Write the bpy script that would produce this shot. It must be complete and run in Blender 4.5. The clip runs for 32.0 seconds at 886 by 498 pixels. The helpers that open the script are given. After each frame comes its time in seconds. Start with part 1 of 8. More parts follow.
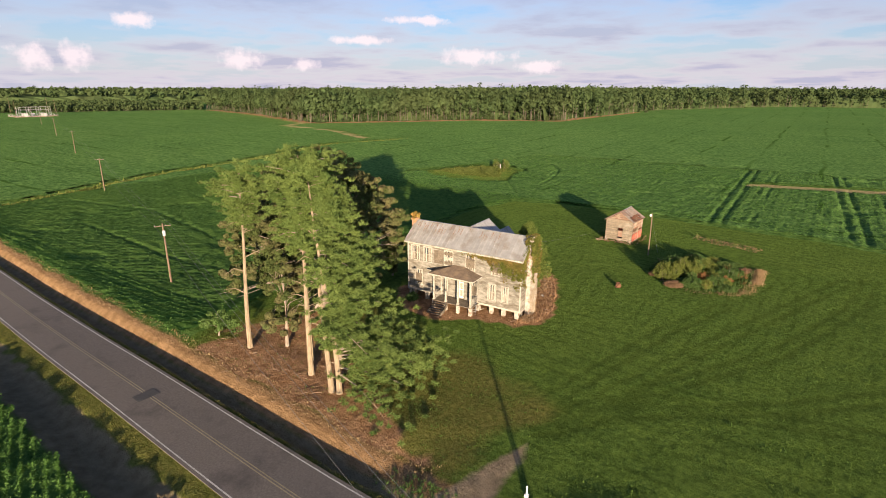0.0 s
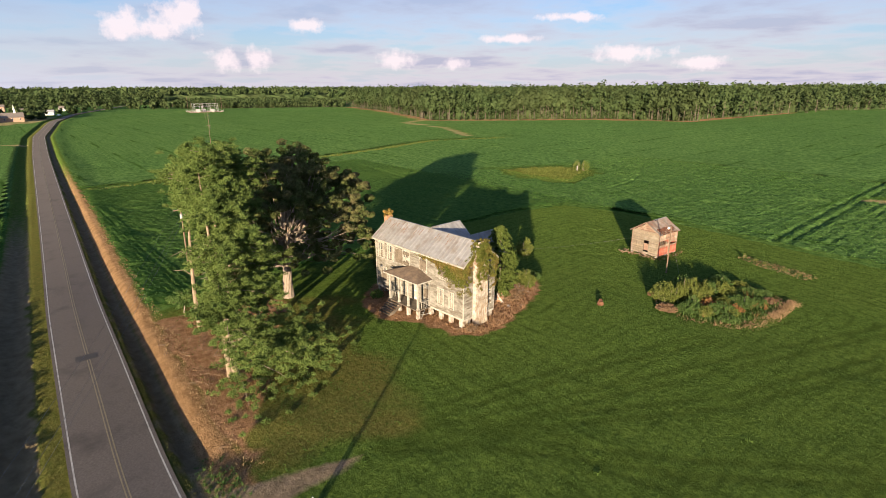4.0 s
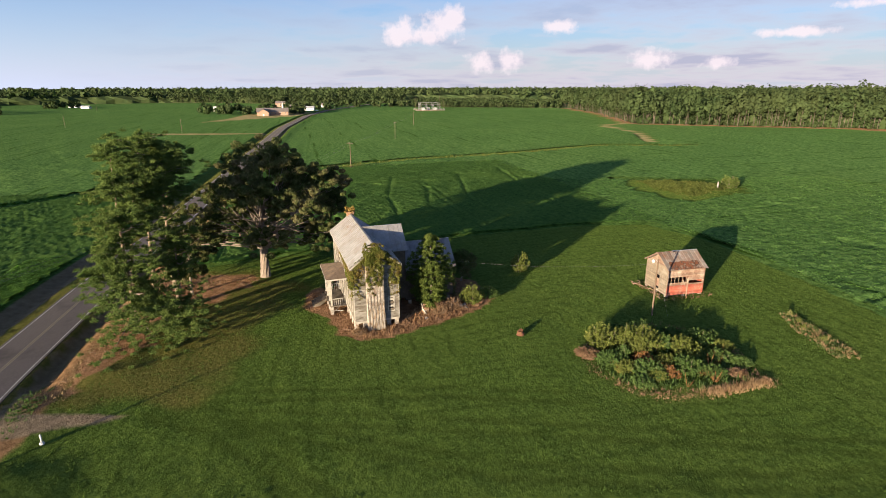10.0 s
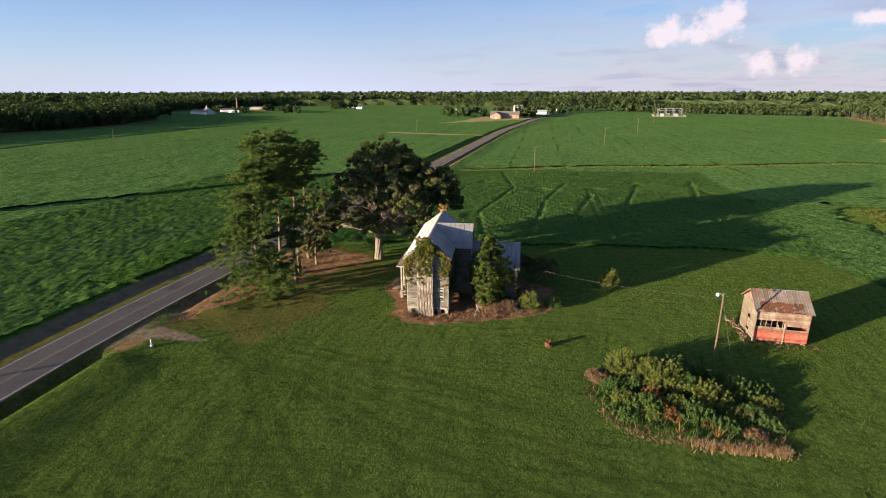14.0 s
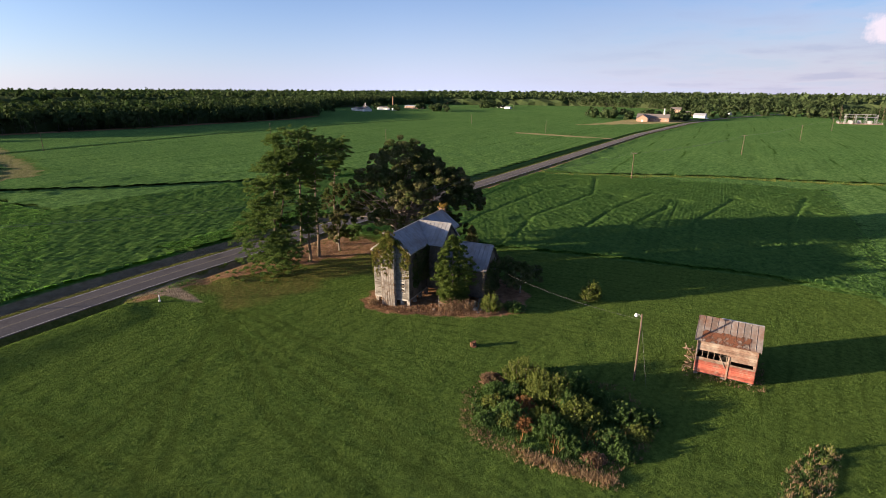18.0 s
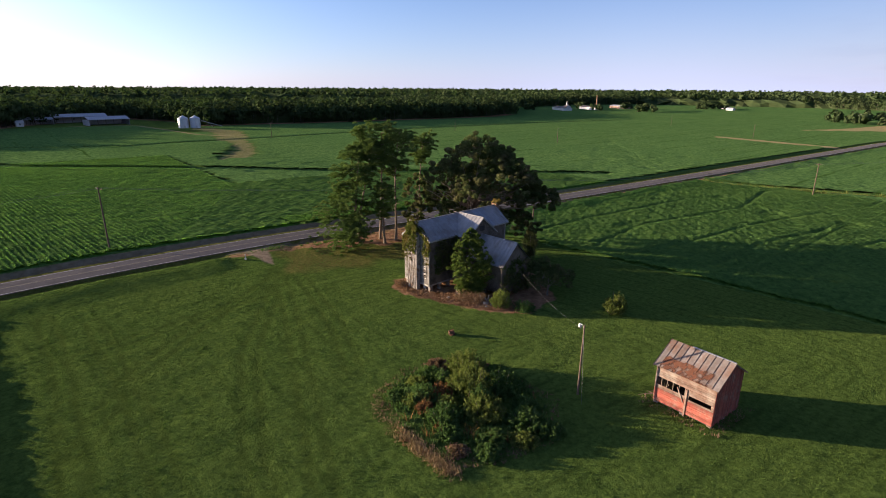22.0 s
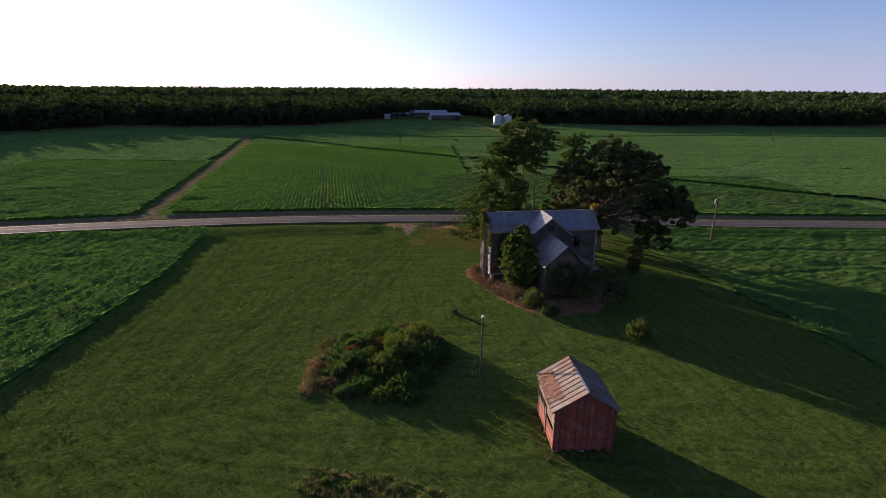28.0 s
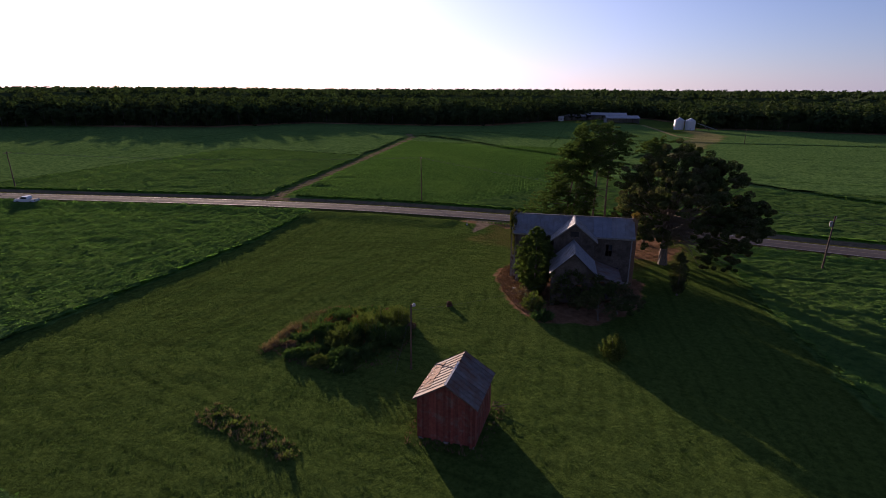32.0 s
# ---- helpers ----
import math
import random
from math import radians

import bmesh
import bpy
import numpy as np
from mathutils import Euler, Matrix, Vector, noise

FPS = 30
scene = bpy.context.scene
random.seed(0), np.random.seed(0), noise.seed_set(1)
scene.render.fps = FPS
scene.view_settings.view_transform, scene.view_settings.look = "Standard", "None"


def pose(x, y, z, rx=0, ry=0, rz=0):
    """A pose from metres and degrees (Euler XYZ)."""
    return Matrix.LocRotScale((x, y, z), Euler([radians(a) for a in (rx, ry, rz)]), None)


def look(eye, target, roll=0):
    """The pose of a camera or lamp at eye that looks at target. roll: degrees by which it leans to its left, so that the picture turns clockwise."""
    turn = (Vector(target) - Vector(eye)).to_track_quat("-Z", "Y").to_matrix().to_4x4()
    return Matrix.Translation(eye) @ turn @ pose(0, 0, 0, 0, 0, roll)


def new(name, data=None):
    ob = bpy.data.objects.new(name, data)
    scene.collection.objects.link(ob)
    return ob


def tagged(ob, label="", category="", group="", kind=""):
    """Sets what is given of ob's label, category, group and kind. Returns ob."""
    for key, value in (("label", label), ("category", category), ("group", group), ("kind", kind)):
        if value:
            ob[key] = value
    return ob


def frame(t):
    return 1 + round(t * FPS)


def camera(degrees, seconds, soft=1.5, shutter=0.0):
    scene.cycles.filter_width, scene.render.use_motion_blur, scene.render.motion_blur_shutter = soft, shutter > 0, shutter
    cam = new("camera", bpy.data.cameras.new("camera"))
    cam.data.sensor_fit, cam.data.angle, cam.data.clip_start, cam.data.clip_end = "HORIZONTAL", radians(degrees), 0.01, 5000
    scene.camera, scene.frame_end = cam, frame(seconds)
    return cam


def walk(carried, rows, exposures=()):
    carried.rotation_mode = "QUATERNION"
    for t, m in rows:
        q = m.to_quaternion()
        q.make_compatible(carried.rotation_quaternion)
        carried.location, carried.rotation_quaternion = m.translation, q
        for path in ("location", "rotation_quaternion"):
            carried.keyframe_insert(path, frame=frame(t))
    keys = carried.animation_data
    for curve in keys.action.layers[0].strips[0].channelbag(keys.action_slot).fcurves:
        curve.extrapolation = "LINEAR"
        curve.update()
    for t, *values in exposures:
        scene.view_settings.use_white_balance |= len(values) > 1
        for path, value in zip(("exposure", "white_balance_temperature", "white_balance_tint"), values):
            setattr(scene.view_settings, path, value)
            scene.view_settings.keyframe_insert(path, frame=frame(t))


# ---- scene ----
cam = camera(79.4, 32.0, soft=0.9)
METRES, EYE, TILT, LEAN, TURN = 202.46, 29.27, -0.03, -0.93, 38.0
ROWS = [
    (0.0, 0.0, 0.0, 0.0, -0.22, -16.96, 0.71),
    (0.5, 0.0134, 0.0014, -0.0, 1.32, -16.94, 0.73),
    (1.0, 0.0272, 0.0035, -0.0004, 3.41, -16.96, 0.79),
    (1.5, 0.0412, 0.0059, -0.0008, 5.15, -16.97, 0.76),
    (2.0, 0.0556, 0.0086, -0.001, 6.9, -16.96, 0.78),
    (2.5, 0.07, 0.0116, -0.0013, 8.52, -16.99, 0.82),
    (3.0, 0.0848, 0.0152, -0.0017, 10.52, -16.98, 0.83),
    (3.5, 0.0996, 0.0194, -0.0024, 12.64, -16.94, 0.91),
    (5.5, 0.1586, 0.0449, -0.0046, 20.85, -16.85, 0.89),
    (6.0, 0.1733, 0.0531, -0.0047, 22.74, -16.84, 0.91),
    (6.5, 0.1881, 0.0621, -0.0051, 23.82, -16.82, 0.92),
    (7.0, 0.2024, 0.0716, -0.0055, 24.75, -16.81, 0.91),
    (7.5, 0.2165, 0.081, -0.0058, 26.13, -16.8, 0.85),
    (8.0, 0.2299, 0.0896, -0.006, 28.64, -16.74, 0.81),
    (8.5, 0.2427, 0.0978, -0.0059, 32.16, -16.68, 0.78),
    (9.0, 0.2554, 0.1057, -0.0058, 35.98, -16.6, 0.76),
    (9.5, 0.2678, 0.1136, -0.0059, 37.8, -16.52, 0.72),
    (10.0, 0.2796, 0.1212, -0.0058, 39.55, -16.46, 0.74),
    (10.5, 0.2914, 0.129, -0.0058, 42.78, -16.39, 0.67),
    (11.0, 0.3031, 0.1372, -0.0059, 45.54, -16.31, 0.64),
    (11.5, 0.3142, 0.1455, -0.0055, 47.01, -16.24, 0.61),
    (12.0, 0.3248, 0.1542, -0.0052, 49.86, -16.19, 0.52),
    (12.5, 0.3344, 0.163, -0.0051, 54.19, -16.1, 0.55),
    (13.0, 0.3445, 0.1727, -0.0051, 57.91, -15.99, 0.5),
    (13.5, 0.3545, 0.1842, -0.0044, 62.29, -15.92, 0.46),
    (14.0, 0.3634, 0.1959, -0.004, 65.06, -15.82, 0.42),
    (14.5, 0.372, 0.2093, -0.0035, 67.46, -15.76, 0.37),
    (16.5, 0.4001, 0.2658, -0.0019, 73.83, -15.8, -0.01),
    (17.0, 0.4061, 0.2807, -0.0016, 76.16, -15.79, -0.12),
    (17.5, 0.4115, 0.2959, -0.0013, 78.87, -15.8, -0.18),
    (18.0, 0.4162, 0.3111, -0.0013, 81.81, -15.83, -0.25),
    (18.5, 0.4202, 0.3266, -0.0013, 84.85, -15.83, -0.28),
    (19.0, 0.4234, 0.342, -0.0016, 88.11, -15.88, -0.4),
    (19.5, 0.4256, 0.3577, -0.0018, 91.51, -15.92, -0.43),
    (20.0, 0.4271, 0.3735, -0.002, 94.17, -15.96, -0.49),
    (20.5, 0.4278, 0.3896, -0.0022, 97.12, -15.99, -0.54),
    (21.0, 0.4276, 0.4058, -0.0024, 100.31, -16.04, -0.55),
    (21.5, 0.4268, 0.4222, -0.0022, 102.4, -16.07, -0.57),
    (22.0, 0.4254, 0.4385, -0.0022, 104.11, -16.09, -0.63),
    (22.5, 0.423, 0.4552, -0.0024, 107.35, -16.14, -0.67),
    (23.0, 0.4201, 0.4718, -0.0023, 109.96, -16.14, -0.7),
    (23.5, 0.4164, 0.488, -0.0022, 112.29, -16.17, -0.78),
    (24.0, 0.4123, 0.5041, -0.002, 114.6, -16.2, -0.83),
    (24.5, 0.4077, 0.5198, -0.0018, 118.04, -16.23, -0.89),
    (25.0, 0.4025, 0.5353, -0.0015, 121.68, -16.25, -0.93),
    (25.5, 0.3965, 0.5506, -0.0011, 124.84, -16.28, -0.99),
    (27.5, 0.3649, 0.6057, -0.001, 136.16, -16.38, -1.14),
    (28.0, 0.355, 0.6183, -0.001, 139.49, -16.42, -1.12),
    (28.5, 0.3442, 0.6303, -0.0007, 142.68, -16.4, -1.11),
    (29.0, 0.3329, 0.6416, -0.0003, 144.47, -16.35, -1.09),
    (29.5, 0.3213, 0.652, -0.0002, 145.89, -16.36, -1.08),
    (30.0, 0.3092, 0.6616, -0.0001, 148.66, -16.45, -1.13),
    (30.5, 0.2964, 0.6708, -0.0, 151.24, -16.5, -1.11),
    (31.0, 0.2831, 0.6793, 0.0001, 153.89, -16.55, -1.14),
    (31.5, 0.2694, 0.6871, 0.0, 156.79, -16.57, -1.1),
    (32.0, 0.255, 0.6944, 0.0001, 160.01, -16.62, -1.08),
]
walk(cam, [(t, pose(0, 0, EYE, TILT, LEAN, TURN) @ pose(METRES * x, METRES * y, METRES * z, 90 + pitch, roll, yaw)) for t, x, y, z, yaw, pitch, roll in ROWS],
     exposures=[(0.0, 1.79, 6500, 12), (6.0, 1.79, 6400, 10), (13.0, 1.74, 6300, 12), (19.0, 1.76, 6200, 17), (23.0, 1.76, 6050, 20), (25.0, 1.60, 6000, 21), (28.0, 1.30, 6000, 27), (30.0, 1.05, 6000, 32), (32.0, 0.86, 6000, 34)])

# ---- sky, sun ----
SUN_AZ = Vector((0.66, -0.75))
SUN_EL = radians(7.2)
world = bpy.data.worlds.new("evening_sky")
scene.world = world
world.use_nodes = True


def build_sky():
    nt = world.node_tree
    N, L = nt.nodes, nt.links
    N.clear()
    out = N.new("ShaderNodeOutputWorld")
    bg = N.new("ShaderNodeBackground")
    sky = N.new("ShaderNodeTexSky")
    sky.sky_type = "NISHITA"
    sky.sun_disc = False
    sky.sun_elevation = SUN_EL
    sky.sun_rotation = math.atan2(SUN_AZ.x, SUN_AZ.y)
    sky.altitude = 0
    sky.air_density, sky.dust_density, sky.ozone_density = 1.0, 0.2, 4.0
    bg.inputs["Strength"].default_value = SKY_STRENGTH
    tc = N.new("ShaderNodeTexCoord")
    sep = N.new("ShaderNodeSeparateXYZ")
    L.new(tc.outputs["Generated"], sep.inputs[0])

    def m(op, a, b=None, c=None, clamp=False):
        n = N.new("ShaderNodeMath")
        n.operation, n.use_clamp = op, clamp
        for k, v in enumerate((a, b, c)):
            if v is None:
                continue
            if hasattr(v, "links"):
                L.new(v, n.inputs[k])
            else:
                n.inputs[k].default_value = v
        return n.outputs[0]

    # cloud deck: the view direction projected on a flat layer
    z = m("MAXIMUM", sep.outputs[2], 0.0)
    zz = m("ADD", z, 0.10)
    u, v = m("DIVIDE", sep.outputs[0], zz), m("DIVIDE", sep.outputs[1], zz)
    comb = N.new("ShaderNodeCombineXYZ")
    L.new(u, comb.inputs[0]), L.new(v, comb.inputs[1])
    noi = N.new("ShaderNodeTexNoise")
    noi.inputs["Scale"].default_value, noi.inputs["Detail"].default_value, noi.inputs["Roughness"].default_value = 0.75, 6, 0.55
    L.new(comb.outputs[0], noi.inputs["Vector"])
    # the deck lies away from the sun, in the north and north-west
    side = m("ADD", m("MULTIPLY", sep.outputs[0], -0.45), m("MULTIPLY", sep.outputs[1], 0.89))
    cover = m("MULTIPLY_ADD", side, 1.3, -0.1, clamp=True)
    deck = m("MULTIPLY", m("MULTIPLY_ADD", noi.outputs[0], 5.0, -2.0, clamp=True), cover, clamp=True)
    # fair-weather cumulus: puffs with a noisy rim
    n2 = N.new("ShaderNodeTexNoise")
    n2.inputs["Scale"].default_value, n2.inputs["Detail"].default_value, n2.inputs["Roughness"].default_value = 38.0, 6, 0.62
    L.new(tc.outputs["Generated"], n2.inputs["Vector"])
    total = None
    for az, el, wide, high in CUMULUS:
        d = Vector((math.sin(az) * math.cos(el), math.cos(az) * math.cos(el), math.sin(el)))
        dot = N.new("ShaderNodeVectorMath")
        dot.operation = "SUBTRACT"
        L.new(tc.outputs["Generated"], dot.inputs[0])
        dot.inputs[1].default_value = d
        sc = N.new("ShaderNodeVectorMath")
        sc.operation = "MULTIPLY"
        L.new(dot.outputs[0], sc.inputs[0])
        sc.inputs[1].default_value = (1 / wide, 1 / wide, 1 / high)
        ln = N.new("ShaderNodeVectorMath")
        ln.operation = "LENGTH"
        L.new(sc.outputs[0], ln.inputs[0])
        puff = m("MULTIPLY_ADD", m("ADD", ln.outputs["Value"], m("MULTIPLY", n2.outputs[0], 2.6)), -1.5, 3.7, clamp=True)
        total = puff if total is None else m("MAXIMUM", total, puff)
    ramp = N.new("ShaderNodeValToRGB")
    ramp.color_ramp.elements[0].position, ramp.color_ramp.elements[0].color = 0.46, (1.0, 0.93, 0.92, 1)
    ramp.color_ramp.elements[1].position, ramp.color_ramp.elements[1].color = 0.62, (0.60, 0.64, 0.76, 1)
    L.new(noi.outputs[0], ramp.inputs[0])
    lit = N.new("ShaderNodeMixRGB")
    lit.blend_type = "MULTIPLY"
    lit.inputs[0].default_value = 1
    L.new(ramp.outputs[0], lit.inputs[1])
    lit.inputs[2].default_value = (CLOUD[0], CLOUD[1], CLOUD[2], 1)
    a = N.new("ShaderNodeMixRGB")
    # pale lavender haze low down, away from the sun; a blue cast above
    toward = m("ADD", m("MULTIPLY", sep.outputs[0], SUN_AZ.x), m("MULTIPLY", sep.outputs[1], SUN_AZ.y))
    away = m("MULTIPLY_ADD", toward, -1.1, 0.75, clamp=True)
    low = m("POWER", m("SUBTRACT", 1.0, z, clamp=True), 9.0)
    cast = N.new("ShaderNodeMixRGB")
    cast.blend_type = "MULTIPLY"
    cast.inputs[0].default_value = 1
    L.new(sky.outputs[0], cast.inputs[1])
    cast.inputs[2].default_value = (1.06, 1.0, 1.12, 1)
    hz = N.new("ShaderNodeMixRGB")
    L.new(m("MULTIPLY", m("MULTIPLY", low, away), 0.85), hz.inputs[0]), L.new(cast.outputs[0], hz.inputs[1])
    hz.inputs[2].default_value = (HAZE[0], HAZE[1], HAZE[2], 1)
    # clear evening blue in the south and west
    horizon = m("POWER", m("SUBTRACT", 1.0, z, clamp=True), 4.0)
    clear = m("MULTIPLY", m("MULTIPLY_ADD", side, -1.2, 0.85, clamp=True), horizon)
    blue = N.new("ShaderNodeMixRGB")
    blue.blend_type = "ADD"
    L.new(clear, blue.inputs[0]), L.new(hz.outputs[0], blue.inputs[1])
    blue.inputs[2].default_value = (0.9, 1.15, 1.8, 1)
    hz = blue
    # glare of the hazy air round the low sun
    sd = N.new("ShaderNodeVectorMath")
    sd.operation = "DOT_PRODUCT"
    L.new(tc.outputs["Generated"], sd.inputs[0])
    sd.inputs[1].default_value = Vector((SUN_AZ.x, SUN_AZ.y, math.tan(SUN_EL))).normalized()
    near = m("MAXIMUM", sd.outputs["Value"], 0.0)
    glow = m("ADD", m("MULTIPLY", m("MULTIPLY", m("POWER", near, 2.0), GLOW[2]), horizon), m("ADD", m("MULTIPLY", m("POWER", near, 5.0), GLOW[0]), m("MULTIPLY", m("POWER", near, 40.0), GLOW[1])))
    gl = N.new("ShaderNodeMixRGB")
    gl.blend_type = "ADD"
    gl.inputs[0].default_value = 1
    tint = N.new("ShaderNodeMixRGB")
    tint.blend_type = "MULTIPLY"
    tint.inputs[0].default_value = 1
    tint.inputs[1].default_value = (1.0, 0.95, 0.92, 1)
    L.new(glow, tint.inputs[2])
    L.new(hz.outputs[0], gl.inputs[1]), L.new(tint.outputs[0], gl.inputs[2])
    L.new(m("MULTIPLY", deck, m("MAXIMUM", m("MULTIPLY", horizon, 1.1), 0.45)), a.inputs[0]), L.new(gl.outputs[0], a.inputs[1]), L.new(lit.outputs[0], a.inputs[2])
    b = N.new("ShaderNodeMixRGB")
    L.new(m("MULTIPLY", total, 0.8), b.inputs[0]), L.new(a.outputs[0], b.inputs[1])
    b.inputs[2].default_value = (CLOUD[0] * 1.25, CLOUD[1] * 1.16, CLOUD[2] * 1.12, 1)
    L.new(b.outputs[0], bg.inputs[0]), L.new(bg.outputs[0], out.inputs[0])


SKY_STRENGTH = 0.054
CLOUD = (4.7, 4.35, 4.6)
HAZE = (3.4, 3.55, 4.25)
GLOW = (6.0, 12.0, 3.4)
# azimuth (from north, to the east), height, width, thickness in radians
CUMULUS = [(radians(a), radians(e), w, h) for a, e, w, h in (
    (-81.6, 5.0, 0.030, 0.020), (-79.4, 4.7, 0.028, 0.016), (-77.6, 5.6, 0.034, 0.024), (-76.4, 6.6, 0.024, 0.018), (-73.6, 2.2, 0.024, 0.018), (-70.9, 2.3, 0.022, 0.018),
    (-57.4, 2.3, 0.030, 0.018), (-51.5, 2.0, 0.022, 0.010), (-46.0, 4.3, 0.050, 0.007), (-34.5, 2.9, 0.060, 0.014), (-28.0, 1.9, 0.036, 0.010), (-65.8, 5.4, 0.030, 0.012), (-40, 6.2, 0.05, 0.007))]
build_sky()
sun_data = bpy.data.lights.new("sun", "SUN")
sun_data.energy, sun_data.angle, sun_data.color = 5.0, radians(0.55), (1.0, 0.79, 0.52)
sun = new("sun", sun_data)
sun.matrix_world = look((0, 0, 300), Vector((0, 0, 300)) - Vector((SUN_AZ.x, SUN_AZ.y, math.tan(SUN_EL))))

# ---- helpers of the scene ----
rng = np.random.default_rng(7)


def H(x, y):
    """The lie of the land: a faint fall round the house that levels out far off."""
    sink = -0.75 * smooth(52, 100, -x) * (1 - 0.8 * smooth(45, 95, y) * (1 - smooth(130, 260, -x)))
    return 3 * np.tanh((0.0131 * x + 0.0096 * y) / 3) + sink


ROAD_X = [-4500, -1500, -1000, -740, -600, -423, -300, -200, -117, -70, -25, -8, 7, 20, 34, 50, 65, 80, 95, 110, 200, 400, 4500]
ROAD_Y = [900, 300, 150, 63, 37.5, 22.8, 20.6, 19.8, 19.2, 18.8, 19.1, 20.1, 21.6, 23.4, 26.2, 29.6, 33.6, 37.5, 41.4, 45.2, 68, 120, 1200]
_rx = np.linspace(-4500, 4500, 9001)
_ry = np.interp(_rx, ROAD_X, ROAD_Y)
_k = np.hanning(25)
_ry = np.convolve(np.pad(_ry, 12, mode="edge"), _k / _k.sum(), mode="valid")


def road_y(x):
    return np.interp(x, _rx, _ry)


def smooth(a, b, v):
    t = np.clip((v - a) / (b - a), 0, 1)
    return t * t * (3 - 2 * t)


def ditch(x, y):
    """Height of the verge and the ditches beside the road, against the lie of the land."""
    d = y - road_y(x)
    north = -0.85 * smooth(3.6, 4.6, d) * (1 - smooth(5.2, 6.8, d)) + 0.35 * smooth(5.4, 7.2, d) * (1 - smooth(9, 16, d))
    south = -0.7 * smooth(4.6, 6.4, -d) * (1 - smooth(7.0, 9.2, -d))
    gate = 1 - smooth(9.0, 5.0, np.abs(x + 18.5)) * 0.95
    gate2 = 1 - smooth(7.0, 4.0, np.abs(x - 42)) * 0.95
    bank = (0.1 + 0.08 * np.sin(x * 0.21) * np.sin(x * 0.083 + 1)) * smooth(4, 6, np.abs(d)) * (1 - smooth(8, 12, np.abs(d)))
    return 0.10 * (1 - smooth(3.0, 4.4, np.abs(d))) + north * gate + south * gate2 + bank


def land(x, y):
    return H(x, y) + ditch(x, y)


def inside(poly, x, y):
    x, y = np.asarray(x, float), np.asarray(y, float)
    r = np.zeros(np.broadcast(x, y).shape, bool)
    for (x0, y0), (x1, y1) in zip(poly, poly[1:] + poly[:1]):
        if y0 != y1:
            r ^= ((y0 > y) != (y1 > y)) & (x < (x1 - x0) * (y - y0) / (y1 - y0) + x0)
    return r


def edge_distance(poly, x, y, closed=True):
    x, y = np.asarray(x, float), np.asarray(y, float)
    best = np.full(np.broadcast(x, y).shape, 1e9)
    for (x0, y0), (x1, y1) in zip(poly, poly[1:] + (poly[:1] if closed else [])):
        ax, ay = x1 - x0, y1 - y0
        k = np.clip(((x - x0) * ax + (y - y0) * ay) / (ax * ax + ay * ay + 1e-9), 0, 1)
        best = np.minimum(best, np.hypot(x - x0 - k * ax, y - y0 - k * ay))
    return best


def signed(poly, x, y):
    """Metres inside (positive) or outside (negative) of an outline."""
    d = edge_distance(poly, x, y)
    return np.where(inside(poly, x, y), d, -d)


def mesh(name, verts, faces, mats, smooth_faces=False, index=None):
    me = bpy.data.meshes.new(name)
    if isinstance(verts, np.ndarray) and isinstance(faces, np.ndarray):
        n, k = faces.shape
        me.vertices.add(len(verts))
        me.vertices.foreach_set("co", np.ascontiguousarray(verts, dtype=np.float32).ravel())
        me.loops.add(n * k)
        me.loops.foreach_set("vertex_index", np.ascontiguousarray(faces, dtype=np.int32).ravel())
        me.polygons.add(n)
        me.polygons.foreach_set("loop_start", np.arange(0, n * k, k, dtype=np.int32))
    else:
        me.from_pydata([tuple(v) for v in verts], [], faces)
    for mt in mats if isinstance(mats, (list, tuple)) else [mats]:
        me.materials.append(mt)
    if index is not None:
        me.polygons.foreach_set("material_index", np.asarray(index, dtype=np.int32))
    me.polygons.foreach_set("use_smooth", np.full(len(me.polygons), smooth_faces))
    me.update(calc_edges=True)
    return me


def part(name, bm, material, parent=None, label="", bevel=0.0):
    """One bmesh as one mesh object under a thing."""
    me = bpy.data.meshes.new(name)
    if bevel:
        bmesh.ops.bevel(bm, geom=list(bm.edges), offset=bevel, segments=1, affect="EDGES", clamp_overlap=True)
    bm.to_mesh(me)
    bm.free()
    me.materials.append(material)
    ob = new(name, me)
    if parent is not None:
        ob.parent = parent
    return tagged(ob, label)


def thing(name, label, category, group="", kind="", at=(0, 0, 0), turn=0.0):
    ob = new(name)
    ob.empty_display_size = 0.3
    ob.matrix_world = pose(*at, 0, 0, turn)
    return tagged(ob, label, category, group, kind)


def box(bm, x0, x1, y0, y1, z0, z1, m=None):
    pts = [(x, y, z) for z in (z0, z1) for x, y in ((x0, y0), (x1, y0), (x1, y1), (x0, y1))]
    vs = [bm.verts.new(m @ Vector(p) if m else p) for p in pts]
    for f in ((3, 2, 1, 0), (4, 5, 6, 7), (0, 1, 5, 4), (1, 2, 6, 5), (2, 3, 7, 6), (3, 0, 4, 7)):
        bm.faces.new([vs[i] for i in f])
    return vs


def boxes(*rows):
    bm = bmesh.new()
    for r in rows:
        box(bm, *r)
    return bm


def prism(bm, outline, axis, a, b):
    """An outline (two coordinates) pushed along axis 0, 1 or 2 from a to b."""
    def put(p, v):
        q = list(p)
        q.insert(axis, v)
        return bm.verts.new(q)
    A, B = [put(p, a) for p in outline], [put(p, b) for p in outline]
    n = len(A)
    fs = [bm.faces.new(A[::-1]), bm.faces.new(B)]
    for i in range(n):
        fs.append(bm.faces.new((A[i], A[(i + 1) % n], B[(i + 1) % n], B[i])))
    bmesh.ops.recalc_face_normals(bm, faces=fs)


